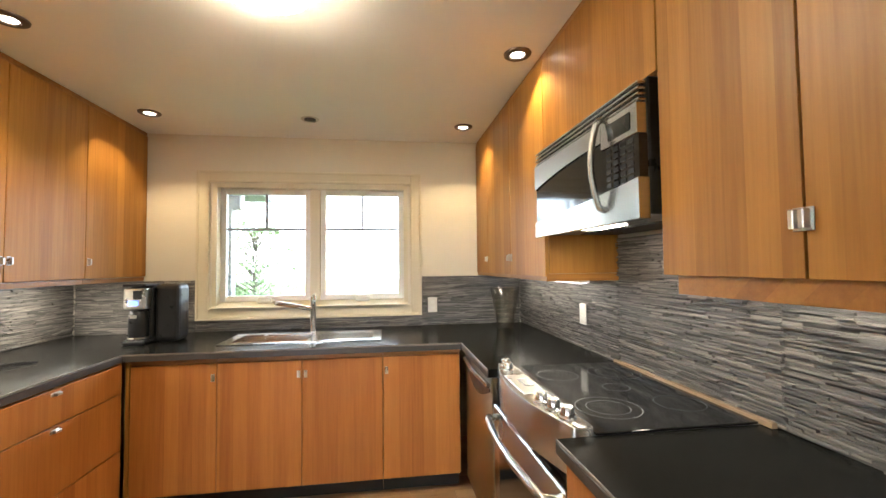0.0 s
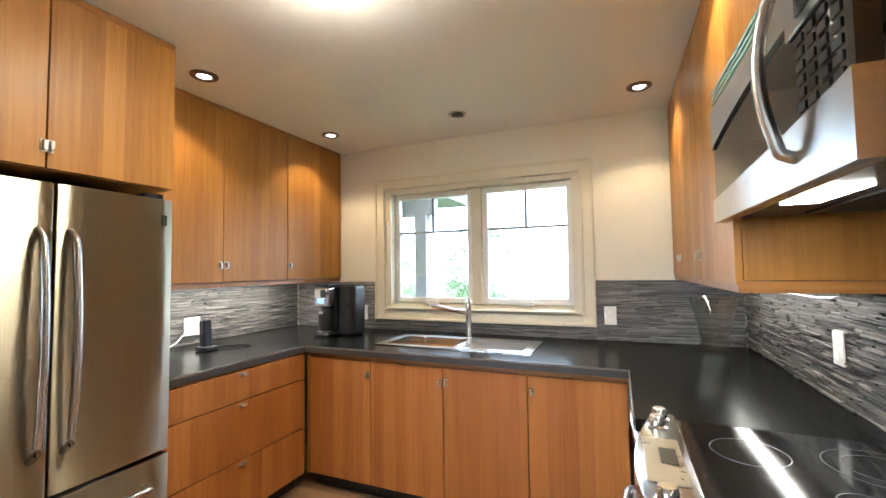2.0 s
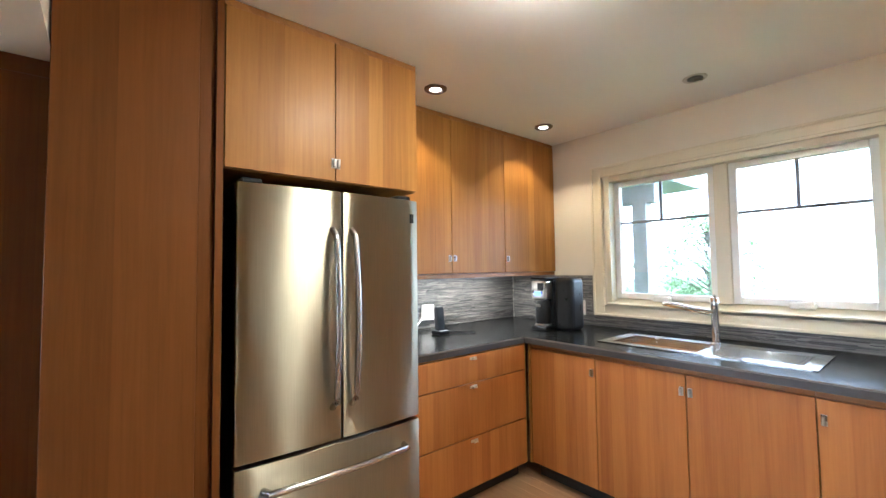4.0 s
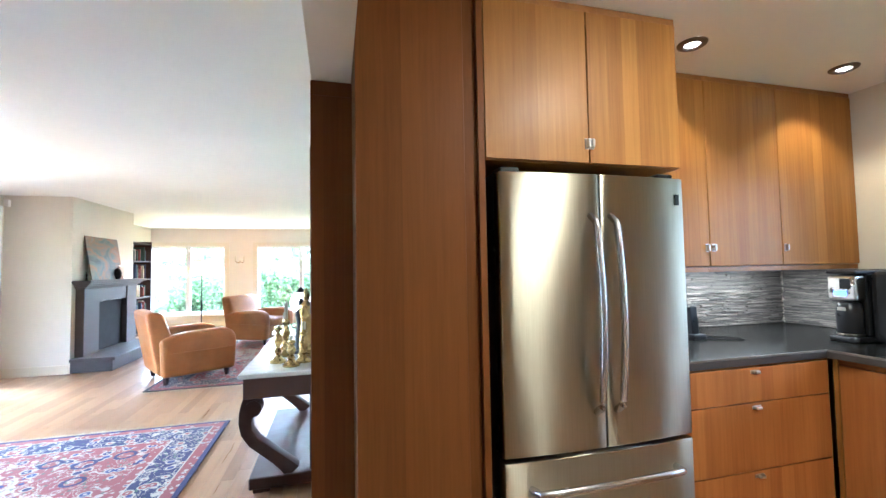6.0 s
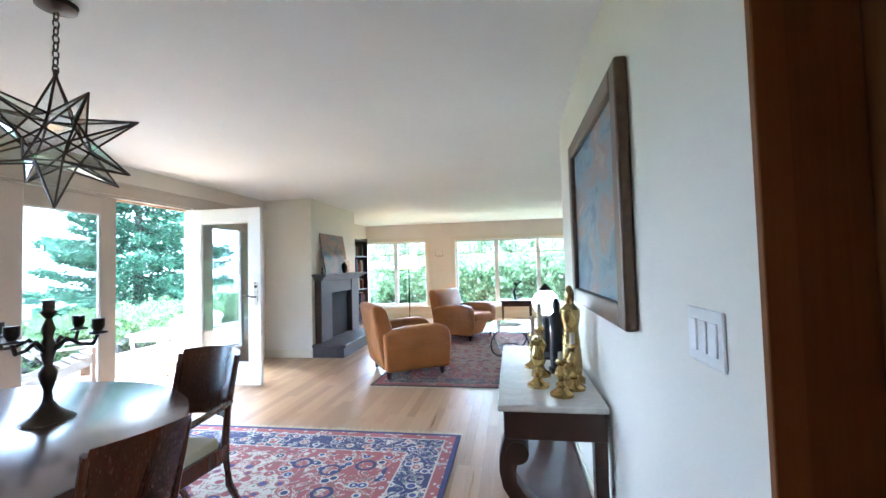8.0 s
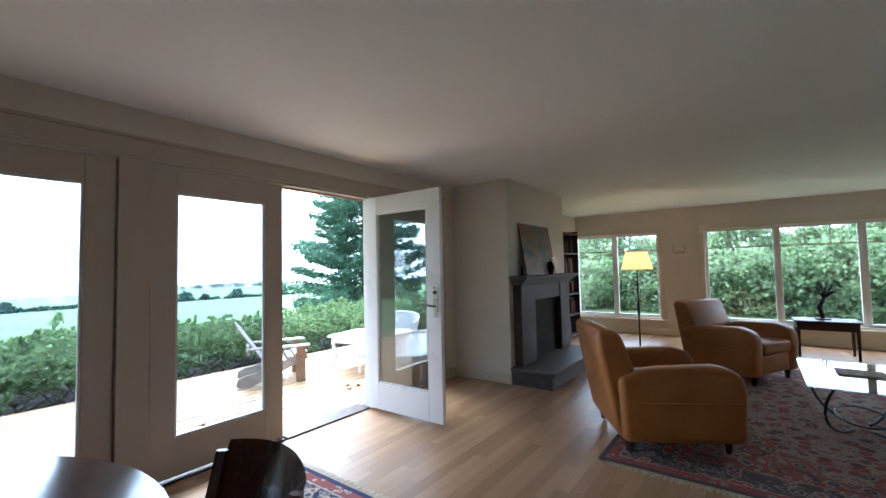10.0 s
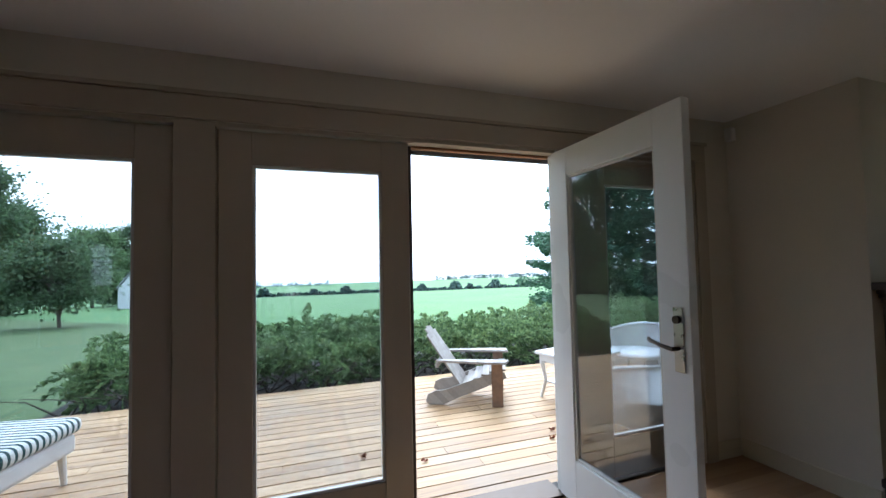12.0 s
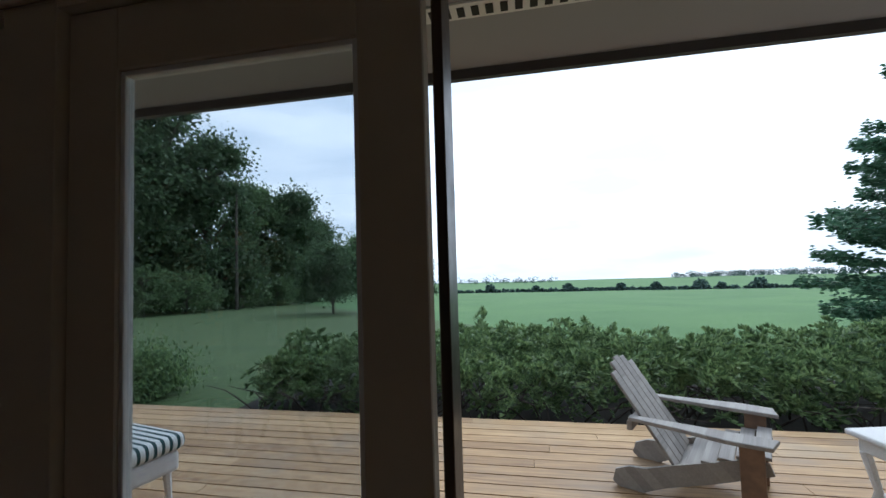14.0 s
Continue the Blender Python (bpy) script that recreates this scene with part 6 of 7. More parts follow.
def hedge():
    h = thing("juniper_hedge", "low sprawling green juniper hedge along the deck", "hedge")
    rnd = random.Random(11)

    def top(x, y):
        f_ = (y + 5.75) / 1.25
        return 0.56 + 0.26 * noise.noise(Vector((x * 0.9, y * 0.9, 5))) + 0.13 * noise.noise(Vector((x * 2.7, y * 2.7, 1))) - 0.25 * f_ * f_ + 0.012 * (-x)

    vs, fs = [], []
    for _ in range(3900):
        x, y = rnd.uniform(-10.5, 2.3), rnd.uniform(-6.9, -4.75)
        if x > 1.6:
            y = rnd.uniform(-6.0, -5.0)
        k = rnd.random() ** 0.6
        base = Vector((x, y, -0.24 + (top(x, y) + 0.10) * k))
        ahead = Vector((rnd.gauss(0, 0.7), rnd.gauss(0.35 if y > -5.5 else 0.0, 0.5), rnd.uniform(-0.15, 0.85) * (0.4 + 1.1 * k))).normalized()
        ln = rnd.uniform(0.16, 0.44)
        side = ahead.cross(Vector((rnd.gauss(0, 1), rnd.gauss(0, 1), 0.6))).normalized()
        for j in range(46):
            f_ = rnd.random() ** 0.8
            p = base + ahead * ln * f_ + Vector((0, 0, -0.5 * ln * f_ * f_))
            w = side * (1 if j % 2 else -1) * (1.05 - f_) + ahead * 0.9 + Vector((rnd.gauss(0, 0.3), rnd.gauss(0, 0.3), rnd.gauss(0, 0.3)))
            w.normalize()
            e = w.cross(Vector((rnd.gauss(0, 1), rnd.gauss(0, 1), rnd.gauss(0, 1)))).normalized()
            q = rnd.uniform(0.05, 0.11) * (1.15 - 0.5 * f_)
            i = len(vs)
            vs += [p, p + w * q * 0.5 + e * 0.013, p + w * q, p + w * q * 0.5 - e * 0.013]
            fs.append((i, i + 1, i + 2, i + 3))
    leafy("foliage", vs, fs, "juniper", h)
    tw = bmesh.new()
    for _ in range(170):
        x, y = rnd.uniform(-9, 2.2), rnd.uniform(-5.3, -4.65)
        a = rnd.uniform(0, 6.28)
        p = Vector((x, y, -0.3))
        q = p + Vector((0.35 * math.cos(a), 0.25 * math.sin(a) + 0.1, rnd.uniform(0.15, 0.4)))
        tube([p, (p + q) / 2 + Vector((rnd.gauss(0, 0.05), 0, 0.05)), q, q + Vector((rnd.gauss(0, 0.2), rnd.gauss(0, 0.1), rnd.uniform(-0.05, 0.1)))], [0.012, 0.009, 0.006, 0.003], 4, tw)
    tagged(part("branch_tangle", tw, "twig", h, "bare grey lower branches"), kind="stuff")
    bed = B(-11, 2.6, -7.2, -4.5, -0.62, -0.36)
    setting("planting_bed", bed, "mulch", "dark earth under the hedge", "ground")
    b = thing("shrub", "small green shrub at the lawn's edge", "shrub")
    vs, fs = sprays(11000, lambda r: (Vector((4.85 + r.gauss(0, 0.3), -5.7 + r.gauss(0, 0.3), -0.4 + abs(r.gauss(0, 0.28)))), Vector((0, 0.2, 0.9))), 0.03, rnd, 0, 2.6)
    leafy("foliage", vs, fs, "juniper", b)


hedge()


def spruce(x, y, h, spread, seed):
    z0 = ground_height(x, y)
    t = thing("spruce_tree", "dark green spruce tree beyond the deck", "tree")
    part("trunk", tube([(x, y, z0 - 0.1), (x + 0.05, y, z0 + h * 0.5), (x, y, z0 + h)], [0.2, 0.11, 0.015], 10), "bark", t)
    rnd = random.Random(seed)
    vs, fs = [], []
    limbs = bmesh.new()
    z = 0.5
    while z < h - 0.3:
        n_ = 9 if z < h * 0.6 else 6
        ln = spread * (1 - z / h) ** 0.8 * rnd.uniform(0.85, 1.1) + 0.25
        for k in range(n_):
            a = 2 * math.pi * (k + rnd.random() * 0.7) / n_ + z * 2.1
            l2 = ln * rnd.uniform(0.7, 1.12)
            u = Vector((math.cos(a), math.sin(a), 0))
            tip = Vector((x, y, z0 + z)) + u * l2 + Vector((0, 0, l2 * rnd.gauss(-0.12, 0.13) + 0.3 * l2 * (z / h)))
            base = Vector((x, y, z0 + z + 0.08 * l2 + rnd.gauss(0, 0.1)))
            mid = (base + tip) / 2 + Vector((0, 0, -0.13 * l2))
            tube([base, mid, tip], [0.03, 0.018, 0.005], 4, limbs)
            cnt = int(70 + 170 * l2)
            for _ in range(cnt):
                s = rnd.random() ** 0.7
                p = base.lerp(mid, s * 2) if s < 0.5 else mid.lerp(tip, s * 2 - 1)
                side = u.cross(Vector((0, 0, 1)))
                w = 0.38 * l2 * (1 - s) + 0.12
                off = rnd.gauss(0, 0.45) * w
                p = p + side * off + Vector((0, 0, rnd.gauss(0, 0.09) - 0.22 * abs(off)))
                d = (u + side * (1.1 if off > 0 else -1.1) * rnd.random() + Vector((0, 0, rnd.uniform(-0.35, 0.15)))).normalized()
                e = d.cross(Vector((rnd.gauss(0, 1), rnd.gauss(0, 1), rnd.gauss(0, 1)))).normalized()
                q = rnd.uniform(0.1, 0.2)
                i = len(vs)
                vs += [p, p + d * q * 0.5 + e * 0.036, p + d * q, p + d * q * 0.5 - e * 0.036]
                fs.append((i, i + 1, i + 2, i + 3))
        z += rnd.uniform(0.30, 0.46)
    part("limbs", limbs, "bark", t)
    leafy("crown", vs, fs, "spruce", t)


spruce(-11.6, -11.6, 9.5, 3.6, 3)


def broadleaf(x, y, h, r, seed, mat="leaf", leaves=9000, size=0.16, label="tall leafy deciduous tree at the lawn's edge", low=0.3, z0=None):
    t = thing("deciduous_tree", label, "tree")
    z0 = ground_height(x, y) if z0 is None else z0
    rnd = random.Random(seed)
    trunk = tube([(x, y, z0 - 0.2), (x + rnd.gauss(0, 0.1), y, z0 + h * 0.3), (x + rnd.gauss(0, 0.3), y, z0 + h * 0.6), (x, y, z0 + h * 0.9)], [h * 0.022, h * 0.017, h * 0.01, h * 0.002], 8)
    clumps = []
    for k in range(64):
        a, f_ = rnd.uniform(0, 6.28), rnd.random()
        zz = low + (0.97 - low) * f_
        rr = r * (0.35 + 0.65 * math.sin(math.pi * min(1, 0.15 + f_ * 0.85))) * rnd.uniform(0.45, 1.0)
        c = Vector((x + rr * math.cos(a), y + rr * math.sin(a), z0 + h * zz))
        clumps.append((c, r * rnd.uniform(0.2, 0.42)))
        b = Vector((x, y, z0 + h * max(0.12, zz - 0.2)))
        tube([b, b.lerp(c, 0.5) + Vector((0, 0, 0.1 * r)), c], [h * 0.008, h * 0.005, h * 0.001], 5, trunk)
    part("trunk", trunk, "bark", t)

    def place(q):
        c, s = clumps[q.randrange(len(clumps))]
        d = Vector((q.gauss(0, 1), q.gauss(0, 1), q.gauss(0, 0.75))).normalized()
        return c + d * s * abs(q.gauss(0, 0.62)), d
    vs, fs = sprays(leaves, place, size, rnd, 0.2, 1.5)
    leafy("crown", vs, fs, mat, t)
    return t


def polar(az, d):
    return d * math.sin(radians(az)) - 1.2, -d * math.cos(radians(az))


for az, d, h, r, seed, mt in ((45, 46, 19, 6.0, 1, "leaf"), (40.5, 48, 17, 5.5, 2, "leaf"), (50, 44, 18, 6, 3, "leaf"), (35.5, 56, 15, 4.8, 4, "leaf2"), (31.5, 58, 14.5, 5, 5, "leaf"), (56, 42, 17, 6, 6, "leaf2"), (63, 40, 16, 6, 7, "leaf"), (28.5, 66, 12, 4.4, 8, "leaf"), (22, 84, 12, 5, 9, "leaf2"), (18.5, 90, 14, 4.5, 10, "leaf"), (14.5, 100, 10, 4, 12, "leaf")):
    x, y = polar(az, d)
    broadleaf(x, y, h, r, seed, mt, 32000, 0.23, low=0.06)
x, y = polar(26, 30)
broadleaf(x, y, 4.6, 2.5, 21, "leaf", 16000, 0.12, "small round apple tree on the lawn", 0.3)
for k, (az, d) in enumerate(((43, 40), (47, 38), (37, 47), (33, 52), (52, 36), (58, 34))):
    x, y = polar(az, d)
    broadleaf(x, y, 3.4, 2.6, 40 + k, "leaf2", 5000, 0.13, "low green undergrowth in front of the trees", 0.08)
up = thing("utility_pole", "grey wooden utility pole among the trees", "utility pole")
x, y = polar(37.6, 44)
part("pole", tube([(x, y, ground_height(x, y) - 0.3), (x, y, 10.5)], [0.15, 0.11], 10), "bark", up)


def woods():
    """Trees and bushes outside the living room and kitchen windows."""
    for k in range(13):
        y = -9.0 + k * 1.75
        x = -22.5 - 6.0 * ((k * 37) % 10) / 10
        broadleaf(x, y, 3.5 + (k * 53 % 10) * 0.12, 2.3, 60 + k, ("leaf3", "leaf2", "leaf3")[k % 3], 9000, 0.12, "leafy green tree outside the living room windows", 0.05, -0.9)
    for k in range(11):
        broadleaf(-16.0 - (k * 29 % 10) * 0.25, -5.0 + k * 1.35, 2.0 + (k * 41 % 10) * 0.07, 1.4, 110 + k, ("leaf2", "leaf3")[k % 2], 5000, 0.1, "low leafy bush outside the living room windows", 0.05, -0.6)
    broadleaf(-3.5, 26, 5.0, 2.4, 90, "leaf3", 4500, 0.1, "leafy bush outside the kitchen window", 0.05, -0.9)
    broadleaf(-8.5, 24, 5.0, 2.2, 91, "leaf3", 4000, 0.1, "leafy bush outside the kitchen window", 0.05, -0.9)


woods()


def barn():
    x, y = polar(17.0, 66)
    z = ground_height(x, y)
    b = thing("barn", "white timber barn with a grey gambrel roof", "barn", "", pose(x, y, z, 0, 0, 9))
    w, d, e, k, r = 3.6, 8.0, 2.6, 4.6, 5.6
    gable = [(-w, 0), (w, 0), (w, e), (w * 0.62, k), (0, r), (-w * 0.62, k), (-w, e)]
    part("wall", slab(gable, -d, 0), "barn_white", b, "white boarded wall")
    for s in (-1, 1):
        for p, q in (((w, e), (w * 0.62, k)), ((w * 0.62, k), (0, r))):
            o = [(s * p[0] * 1.05, p[1] - 0.02), (s * q[0] * 1.05, q[1] + 0.02), (s * q[0] * 1.05, q[1] + 0.18), (s * p[0] * 1.05, p[1] + 0.18)]
            part("roof", slab(o, -d - 0.2, 0.25), "barn_roof", b, "weathered grey roof")
    # flat dark panel stands for the shade inside the doorway
    part("doorway_shade", B(-1.9, 1.6, 0.01, 0.08, 0.05, 2.45), "book_b", b, "dark panel for the shade inside the open barn doorway")
    part("loft_window", B(-0.45, 0.45, 0.01, 0.06, 3.1, 4.1), "book_b", b)
    part("cupola", B(-0.25, 0.25, -1.3, -0.8, r, r + 0.6), "barn_white", b)


M["barn_white"], M["barn_roof"] = plain("barn_boards", (0.62, 0.63, 0.64), 0.7, 0, 0.12, 2), plain("barn_shingles", (0.30, 0.31, 0.32), 0.8, 0, 0.2, 2)
barn()


def far_trees():
    """Hedgerows and a wooded rise across the fields."""
    rnd = random.Random(31)
    clumps = []
    for k in range(190):
        x = -115 + k * 0.85 + rnd.gauss(0, 0.4)
        clumps.append((x, -122 + rnd.gauss(0, 0.7), rnd.uniform(0.16, 0.36)))
    for x, size in ((-88, 1.3), (-74, 1.0), (-61, 1.5), (-52, 0.8), (-47, 1.4), (-36, 1.0), (-27, 0.9), (-13, 1.1), (-4, 0.8), (9, 1.2)):
        clumps += [(x, -122, size)] * 5
    for k in range(130):
        x = -225 + k * 0.9 + rnd.gauss(0, 1)
        clumps.append((x, -330 + rnd.gauss(0, 5), rnd.uniform(1.2, 2.8)))
    for k in range(60):
        x = -20 + k * 2.6 + rnd.gauss(0, 1)
        clumps.append((x, -300 + rnd.gauss(0, 5), rnd.uniform(1.0, 2.6) * (1.8 if rnd.random() < 0.2 else 1)))

    def place(q):
        x, y, s = clumps[q.randrange(len(clumps))]
        d = Vector((q.gauss(0, 1), q.gauss(0, 1), q.gauss(0, 0.9))).normalized()
        return Vector((x, y, ground_height(x, y) + s * 0.8)) + d * s * q.random() ** 0.4, d
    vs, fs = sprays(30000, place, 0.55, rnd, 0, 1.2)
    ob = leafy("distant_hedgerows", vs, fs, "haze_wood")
    tagged(ob, "blue-green hedgerows and woodland across the fields, haze put into the colour", "trees", kind="stuff")


far_trees()

# ---- veranda roof edge over the deck ----
M["eave"] = painted("eave_paint", (0.30, 0.29, 0.29), 0.6)
M["fascia"] = plain("dark_fascia", (0.06, 0.05, 0.05), 0.6)
so = tagged(new("roof_overhang"), "grey boarded eave with dark fascia over the deck", "roof", kind="structure")
part("soffit", B(-10, 7, -2.27, SW - 0.201, 2.455, 2.485), "eave", so)
part("fascia", B(-10, 7, -2.31, -2.272, 2.405, 2.56), "fascia", so)
# unseen slab over the kitchen window, added to cut the sky light coming in
part("unseen_sky_blocker", B(-10, 7, NW + 0.201, NW + 1.1, 2.47, 2.5), "eave", so)
part("gutter_lip", B(-10, 7, -2.36, -2.312, 2.52, 2.60, 0.01), "eave", so)
ve = tagged(new("soffit_vent"), "white perforated vent strip in the eave", "vent", kind="structure")
part("strip", B(-3, 0.5, -1.82, -1.72, 2.445, 2.454), "plate", ve)
for k in range(60):
    part("slot", B(-2.97 + k * 0.058, -2.94 + k * 0.058, -1.80, -1.74, 2.441, 2.4445), "dark", ve)
po = tagged(new("porch_roof"), "grey porch beam and post outside the kitchen window", "roof", kind="structure")
part("beam", B(-1.6, 1.62, 8.3, 8.45, 2.1, 2.35), "eave", po)
part("roof_edge", B(-1.6, 1.7, 7.6, 9.5, 2.36, 2.48), "eave", po)
part("post", B(1.36, 1.52, 8.3, 8.45, -0.5, 2.1), "eave", po)


# ---- deck furniture ----
M["grey_wood"] = veneer("weathered_cedar", (0.42, 0.40, 0.38), (0.26, 0.245, 0.235), "x", 0.75, 0.09, 0.0)
M["wicker"] = plain("white_wicker", (0.74, 0.73, 0.72), 0.6, 0, 0.12, 120, 0, 0.6)
M["post_wood"] = plain("stained_cedar", (0.24, 0.15, 0.10), 0.7, 0, 0.35, 14)


def adirondack(m):
    """Slatted garden chair; faces +y, origin on the deck."""
    c = thing("garden_chair", "weathered grey wooden slatted garden chair on the deck", "chair", "", m)
    for s in (-1, 1):
        o = [(0.38, 0.36), (0.40, 0.30), (0.10, 0.17), (-0.16, 0.07), (-0.30, 0.0), (-0.45, 0.0), (-0.49, 0.03), (-0.47, 0.11), (-0.38, 0.15), (-0.28, 0.16), (-0.15, 0.21), (0.30, 0.37)]
        a, b = sorted((s * 0.25, s * 0.275))
        part("side_rail", slab(o, a, b, axes="yz"), "grey_wood", c, "shaped side rail")
        a, b = sorted((s * 0.278, s * 0.315))
        part("front_leg", B(a, b, 0.24, 0.36, 0.0, 0.469, 0.004), "post_wood", c, "browner front leg")
        o = [(s * 0.24, 0.43), (s * 0.39, 0.40), (s * 0.40, 0.20), (s * 0.35, -0.1), (s * 0.32, -0.36), (s * 0.26, -0.36), (s * 0.25, -0.05)]
        part("arm", softened(slab(o, 0.47, 0.495, axes="xy"), 0.004, 1), "grey_wood", c, "broad flat arm")
    for k in range(6):
        y = 0.35 - k * 0.09
        z = 0.375 - 0.012 * k * k * 0.35 - 0.02 * k
        part("seat_slat", B(-0.27, 0.27, y - 0.04, y + 0.04, z, z + 0.019, 0.003), "grey_wood", c)
    for k in range(5):
        x = (k - 2) * 0.105
        ln = 0.75 - 0.02 * (k - 2) ** 2
        dy, dz = -math.sin(radians(30)), math.cos(radians(30))
        bm = B(-0.048, 0.048, -0.0095, 0.0095, 0, ln, 0.004)
        q = part("back_slat", bm, "grey_wood", c)
        q.matrix_basis = pose(x, -0.10, 0.20) @ Matrix.Rotation(radians(34), 4, "X")
    part("back_rail", B(-0.32, 0.32, -0.37, -0.335, 0.41, 0.469, 0.003), "grey_wood", c)
    return c


adirondack(pose(-2.30, -3.26, DECK + 0.001, 0, 0, 62.7))


def wicker_table(m):
    t = thing("wicker_table", "white painted wicker side table on the deck", "table", "", m)
    part("top", softened(B(-0.38, 0.38, -0.30, 0.30, 0.49, 0.525), 0.012, 2), "wicker", t)
    part("apron", B(-0.34, 0.34, -0.26, 0.26, 0.41, 0.489, 0.006), "wicker", t)
    part("shelf", B(-0.29, 0.29, -0.22, 0.22, 0.17, 0.19, 0.006), "wicker", t)
    for x in (-1, 1):
        for y in (-1, 1):
            part("leg", tube([(x * 0.32, y * 0.24, 0.41), (x * 0.29, y * 0.21, 0.2), (x * 0.33, y * 0.25, 0.0)], [0.026, 0.02, 0.016], 8), "wicker", t, "", True)


wicker_table(pose(-3.42, -2.80, DECK + 0.001, 0, 0, 12))


def wicker_chair(m, label):
    c = thing("wicker_chair", label, "chair", "white wicker chairs", m)
    shell = bmesh.new()
    rows = []
    for j in range(8):
        f_ = j / 7
        row = []
        for k in range(17):
            a = math.pi * (-0.12 + 1.24 * k / 16) + math.pi
            rr = 0.36 + 0.06 * f_
            hgt = 0.12 + f_ * (0.40 + 0.16 * max(0.0, math.cos((k - 8) / 8 * 1.25)) ** 2)
            row.append(shell.verts.new((rr * math.cos(a), rr * math.sin(a) * 0.95 + 0.05 - 0.12 * f_ * max(0, math.cos((k - 8) / 8 * 1.4)), hgt)))
        rows.append(row)
    for a, b in zip(rows, rows[1:]):
        for k in range(16):
            shell.faces.new((a[k], a[k + 1], b[k + 1], b[k]))
    rim = [v.co.copy() for v in rows[-1]]
    bmesh.ops.solidify(shell, geom=shell.faces[:], thickness=0.02)
    part("woven_shell", shell, "wicker", c, "woven wicker back and sides", True)
    part("rim", tube(rim, 0.022, 8), "wicker", c, "", True)
    part("seat", lathe([(0.35, 0.33), (0.36, 0.36), (0.34, 0.38), (0.001, 0.385)], 20), "wicker", c)
    for k in range(4):
        a = math.pi / 4 + k * math.pi / 2
        part("leg", tube([(0.27 * math.cos(a), 0.27 * math.sin(a), 0.34), (0.3 * math.cos(a), 0.3 * math.sin(a), 0.0)], 0.02, 8), "wicker", c)
    return c


wc = wicker_chair(pose(-3.35, -1.78, DECK + 0.001, 0, 0, 160), "white wicker armchair on the deck by the open door")
copy_thing(wc, pose(-4.55, -3.1, DECK + 0.001, 0, 0, -70))


def stripe_mat():
    m, n, l, p = material("striped_canvas")
    c = n.new("ShaderNodeTexCoord")
    s = n.new("ShaderNodeSeparateXYZ")
    l.new(c.outputs["Object"], s.inputs[0])
    w = maths(n, l, "SINE", maths(n, l, "MULTIPLY", s.outputs["Y"], 125.0))
    l.new(mixed(n, l, (0.72, 0.73, 0.72), (0.012, 0.055, 0.06), maths(n, l, "GREATER_THAN", w, 0.25)), p.inputs["Base Color"])
    p.inputs["Roughness"].default_value = 0.8
    bumped(n, l, p, noise_tex(n, l, coords(n, l), 200, 2), 0.3, 0.002)
    return m


M["stripe"] = stripe_mat()


def lounger(m):
    t = thing("wicker_footstool", "white wicker lounger with a green striped cushion", "lounger", "", m)
    part("frame", softened(B(-0.75, 0.75, -0.32, 0.32, 0.22, 0.36), 0.03, 2), "wicker", t)
    part("cushion", softened(B(-0.78, 0.78, -0.35, 0.35, 0.362, 0.47), 0.045, 4), "stripe", t, "green and white striped cushion", True)
    for x in (-0.68, 0.68):
        for y in (-0.27, 0.27):
            part("leg", tube([(x, y, 0.24), (x * 1.02, y * 1.05, 0.0)], [0.028, 0.018], 8), "wicker", t, "", True)


lounger(pose(1.93, -2.44, DECK + 0.001, 0, 0, -12))
M["dead_leaf"] = plain("dead_leaf", (0.22, 0.07, 0.03), 0.8)
rl = random.Random(5)
for x, y in ((-1.34, -1.95), (-1.1, -1.75), (-2.6, -2.1), (-2.7, -2.0), (-2.5, -1.95), (-0.55, -1.7), (-0.2, -1.6), (-0.9, -2.2), (0.35, -1.9), (-2.05, -3.75)):
    lf = thing("fallen_leaf", "curled brown fallen leaf on the deck", "leaf", "fallen leaves", pose(x, y, DECK + 0.003, 0, 0, rl.uniform(0, 360)))
    bm = bmesh.new()
    pts = [bm.verts.new((0.035 * math.cos(a) * (1 if k % 2 else 0.5), 0.035 * math.sin(a) * (1 if k % 2 else 0.5), 0.004 + 0.012 * (k % 3))) for k, a in enumerate([2 * math.pi * j / 10 for j in range(10)])]
    c0 = bm.verts.new((0, 0, 0.002))
    for k in range(10):
        bm.faces.new((c0, pts[k], pts[(k + 1) % 10]))
    part("blade", bm, "dead_leaf", lf)


# ---- boards and strips, piece by piece ----
def unit_box():
    """A unit block with softened top edges, shared by all alike pieces."""
    bm = B(-0.5, 0.5, -0.5, 0.5, -0.5, 0.5)
    me = bpy.data.meshes.new("piece")
    bm.to_mesh(me)
    bm.free()
    return me


def laid(name, host, mat, pieces, near, limit=300, kind="board"):
    """pieces: (centre, size); those for which near() holds become objects of their own, the rest one joined mesh."""
    me = unit_box()
    me.materials.append(M[mat])
    vs, fs = [], []
    made = 0
    for c, s in pieces:
        if made < limit and near(c):
            o = new(kind, me)
            o.parent, o.location, o.scale = host, c, s
            made += 1
            continue
        i = len(vs)
        for dx, dy, dz in ((-1, -1, -1), (1, -1, -1), (1, 1, -1), (-1, 1, -1), (-1, -1, 1), (1, -1, 1), (1, 1, 1), (-1, 1, 1)):
            vs.append((c[0] + dx * s[0] / 2, c[1] + dy * s[1] / 2, c[2] + dz * s[2] / 2))
        fs += [(i + a, i + b, i + d, i + e) for a, b, d, e in ((0, 3, 2, 1), (4, 5, 6, 7), (0, 1, 5, 4), (1, 2, 6, 5), (2, 3, 7, 6), (3, 0, 4, 7))]
    if fs:
        m2 = bpy.data.meshes.new(name)
        m2.from_pydata(vs, [], fs)
        m2.materials.append(M[mat])
        o = new(name, m2)
        o.parent = host
        tagged(o, kind="stuff")


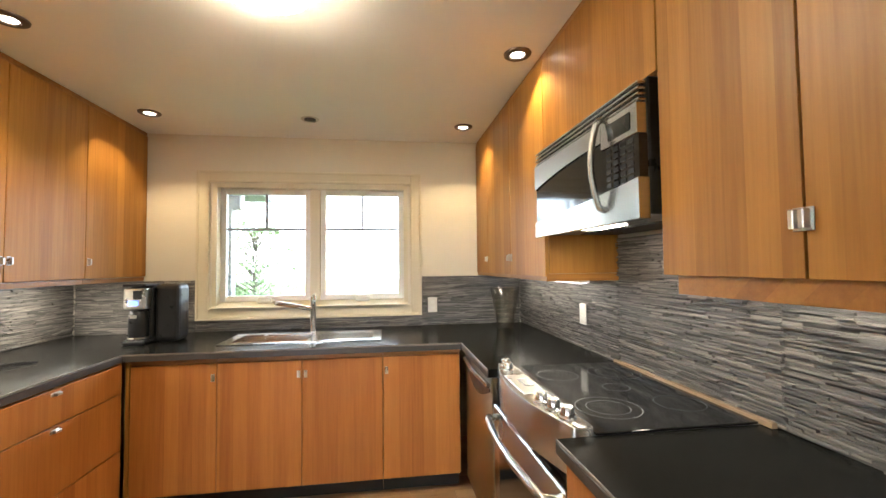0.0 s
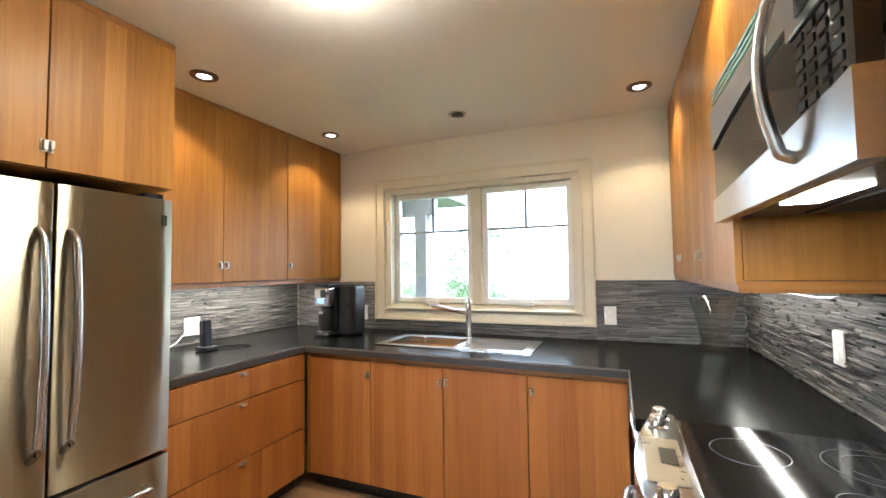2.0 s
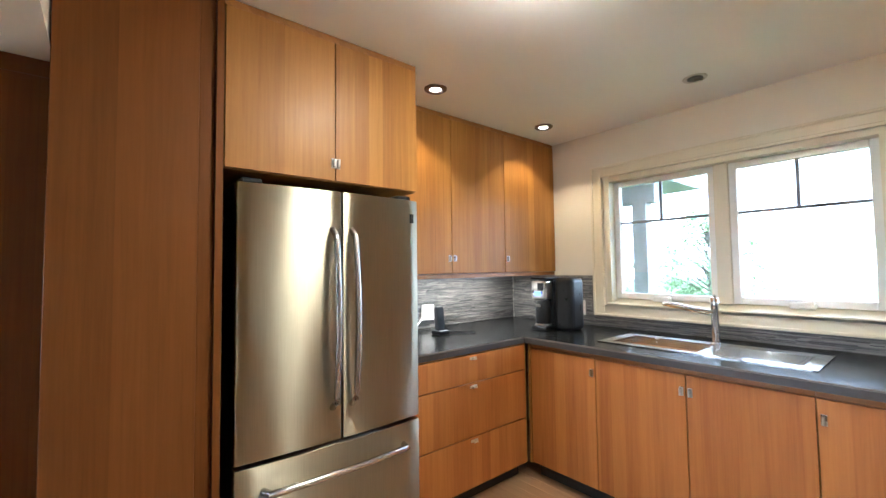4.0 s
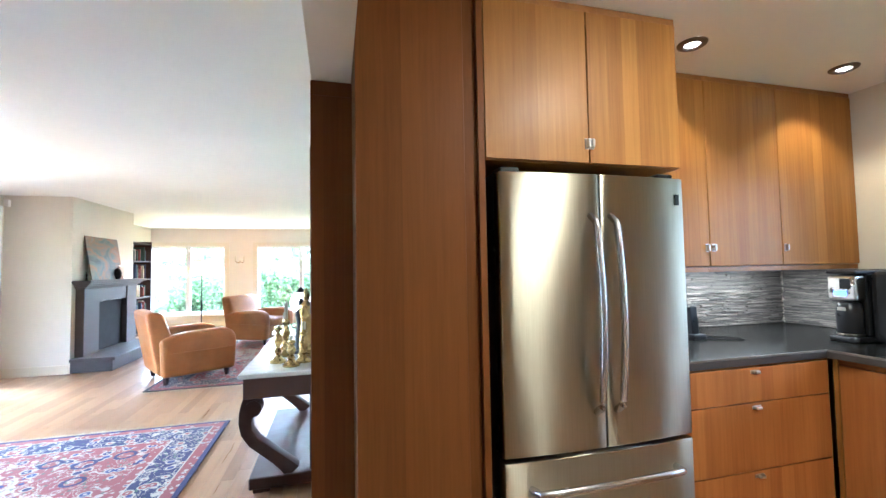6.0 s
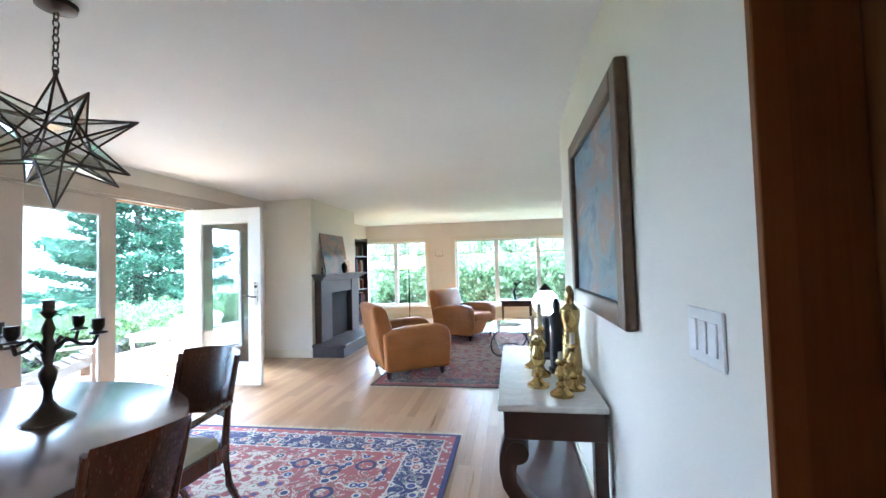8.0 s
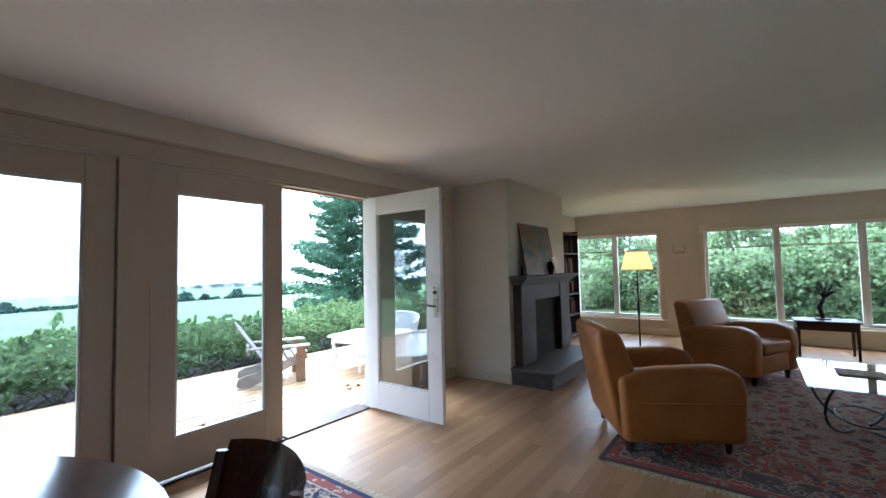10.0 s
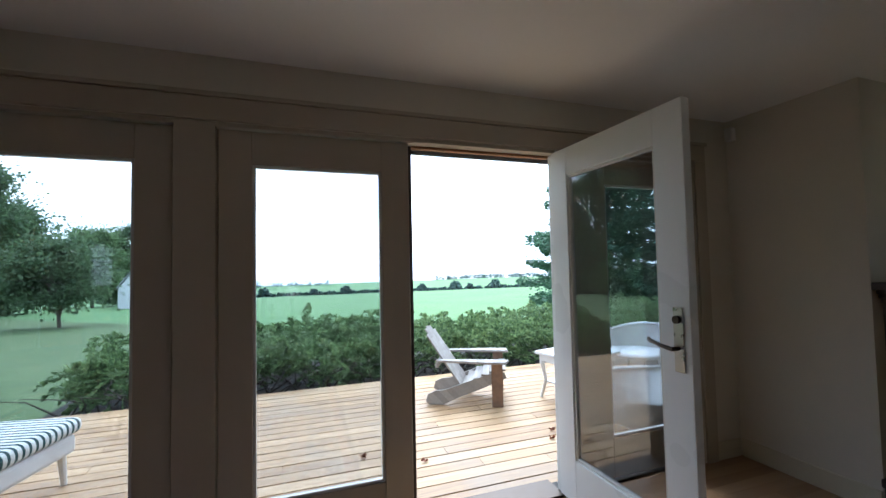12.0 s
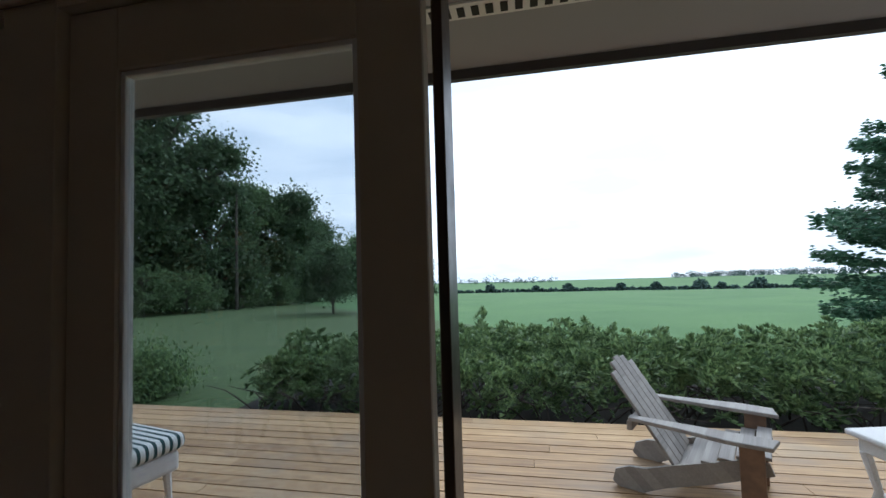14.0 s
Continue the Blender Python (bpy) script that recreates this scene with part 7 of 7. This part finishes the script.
def floor_boards():
    host = tagged(new("floor"), "warm honey oak strip floor", "floor", kind="structure")
    rnd = random.Random(2)
    pieces = []
    w = 0.083
    y = SW
    while y < NW:
        x = LW - rnd.random()
        while x < EW:
            ln = rnd.uniform(0.5, 1.6)
            a, b = max(x, LW), min(x + ln, EW)
            wy = min(w, NW - y)
            if b - a > 0.02:
                pieces.append((((a + b) / 2, y + wy / 2, -0.009), (b - a - 0.0012, wy - 0.0012, 0.018)))
            x += ln
        y += w
    laid("floor_boards", host, "oak", pieces, lambda c: -4.6 < c[0] < 0.3 and -0.97 < c[1] < 1.6)


def deck_mat():
    m, n, l, p = material("cedar_decking")
    info, geo = n.new("ShaderNodeObjectInfo"), n.new("ShaderNodeNewGeometry")
    c = n.new("ShaderNodeTexCoord")
    r = maths(n, l, "FRACT", maths(n, l, "ADD", info.outputs["Random"], geo.outputs["Random Per Island"]))
    g_ = n.new("ShaderNodeNewGeometry")
    mp = n.new("ShaderNodeMapping")
    mp.inputs["Scale"].default_value = (1.2, 18, 18)
    l.new(g_.outputs["Position"], mp.inputs["Vector"])
    off = n.new("ShaderNodeVectorMath")
    off.operation = "ADD"
    cb = n.new("ShaderNodeCombineXYZ")
    l.new(maths(n, l, "MULTIPLY", r, 61.0), cb.inputs[0])
    l.new(mp.outputs[0], off.inputs[0])
    l.new(cb.outputs[0], off.inputs[1])
    g = noise_tex(n, l, off.outputs[0], 2.0, 6, 0.6, 0.7)
    st = n.new("ShaderNodeTexNoise")
    st.inputs["Scale"].default_value, st.inputs["Detail"].default_value = 1.6, 4
    l.new(g_.outputs["Position"], st.inputs["Vector"])
    t = maths(n, l, "ADD", maths(n, l, "MULTIPLY", g, 0.75), maths(n, l, "MULTIPLY", r, 0.25))
    col = ramp(n, l, t, [(0.22, (0.19, 0.10, 0.045)), (0.5, (0.43, 0.27, 0.13)), (0.78, (0.64, 0.45, 0.25))])
    col = mixed(n, l, col, (0.30, 0.24, 0.18), maths(n, l, "MULTIPLY", ramp(n, l, st.outputs["Fac"], [(0.5, (0, 0, 0)), (0.72, (1, 1, 1))]), 0.55))
    l.new(col, p.inputs["Base Color"])
    l.new(ramp(n, l, g, [(0.3, (0.45,) * 3), (0.7, (0.65,) * 3)]), p.inputs["Roughness"])
    bumped(n, l, p, g, 0.3, 0.003)
    return m


M["decking"] = deck_mat()


def deck_boards():
    host = tagged(new("deck"), "pale weathered cedar board deck", "deck", kind="structure")
    part("joist_frame", B(-9, 9, -4.36, SW - 0.21, DECK - 0.25, DECK - 0.04), "mulch", host)
    rnd = random.Random(9)
    pieces = []
    y, w = SW - 0.205, 0.14
    while y - w > -4.45:
        x = -9 - rnd.random() * 3
        while x < 9:
            ln = rnd.uniform(3.6, 5.4)
            a, b = max(x, -9), min(x + ln, 9)
            if b - a > 0.1:
                z = rnd.uniform(-0.0015, 0.0015)
                pieces.append((((a + b) / 2, y - w / 2, DECK - 0.016 + z), (b - a - 0.004, w - 0.013, 0.03)))
            x += ln
        y -= w
    laid("deck_boards", host, "decking", pieces, lambda c: True, 300)


def backsplash():
    """Stacked slate strips, each of its own length, height and stand-out."""
    rnd = random.Random(12)

    def strips(a0, a1, z0, z1):
        z = z0
        while z < z1 - 0.004:
            h = min(rnd.uniform(0.004, 0.0085), z1 - z)
            a = a0 - rnd.random() * 0.1
            while a < a1:
                ln = rnd.uniform(0.04, 0.2)
                p, q = max(a, a0), min(a + ln, a1)
                if q - p > 0.006:
                    yield p, q, z, z + h, rnd.choice((0.003, 0.006, 0.009, 0.0135, 0.019)) + rnd.uniform(0, 0.002)
                a += ln
            z += h
    north = tagged(new("backsplash_north"), "grey stacked slate strip backsplash below the window", "backsplash", kind="structure")
    ps = []
    for a, b, z1 in ((WW + 0.014, 1.884, 1.315), (1.884, 3.613, 1.0), (3.613, EW - 0.014, 1.322)):
        ps += [(((p + q) / 2, NW - d / 2, (c + e) / 2), (q - p - 0.001, d, e - c - 0.0008)) for p, q, c, e, d in strips(a, b, 0.9215, z1)]
    laid("slate_strips", north, "tile", ps, lambda c: c[0] > 3.6, 120, "strip")
    east = tagged(new("backsplash_east"), "grey stacked slate strip backsplash behind the range", "backsplash", kind="structure")
    ps = []
    for a, b, z1 in ((HY1 + 0.01, 4.196, 1.36), (4.196, 5.041, 1.53), (5.041, NW, 1.322)):
        ps += [((EW - d / 2, (p + q) / 2, (c + e) / 2), (d, q - p - 0.001, e - c - 0.0008)) for p, q, c, e, d in strips(a, b, 0.9215, z1)]
    laid("slate_strips", east, "tile", ps, lambda c: 3.6 < c[1] < 4.9, 300, "strip")
    west = tagged(new("backsplash_west"), "grey stacked slate strip backsplash behind the telephone", "backsplash", kind="structure")
    ps = [((WW + d / 2, (p + q) / 2, (c + e) / 2), (d, q - p - 0.001, e - c - 0.0008)) for p, q, c, e, d in strips(4.79, NW - 0.014, 0.9215, 1.34)]
    laid("slate_strips", west, "tile", ps, lambda c: False, 0, "strip")


floor_boards()
deck_boards()
backsplash()
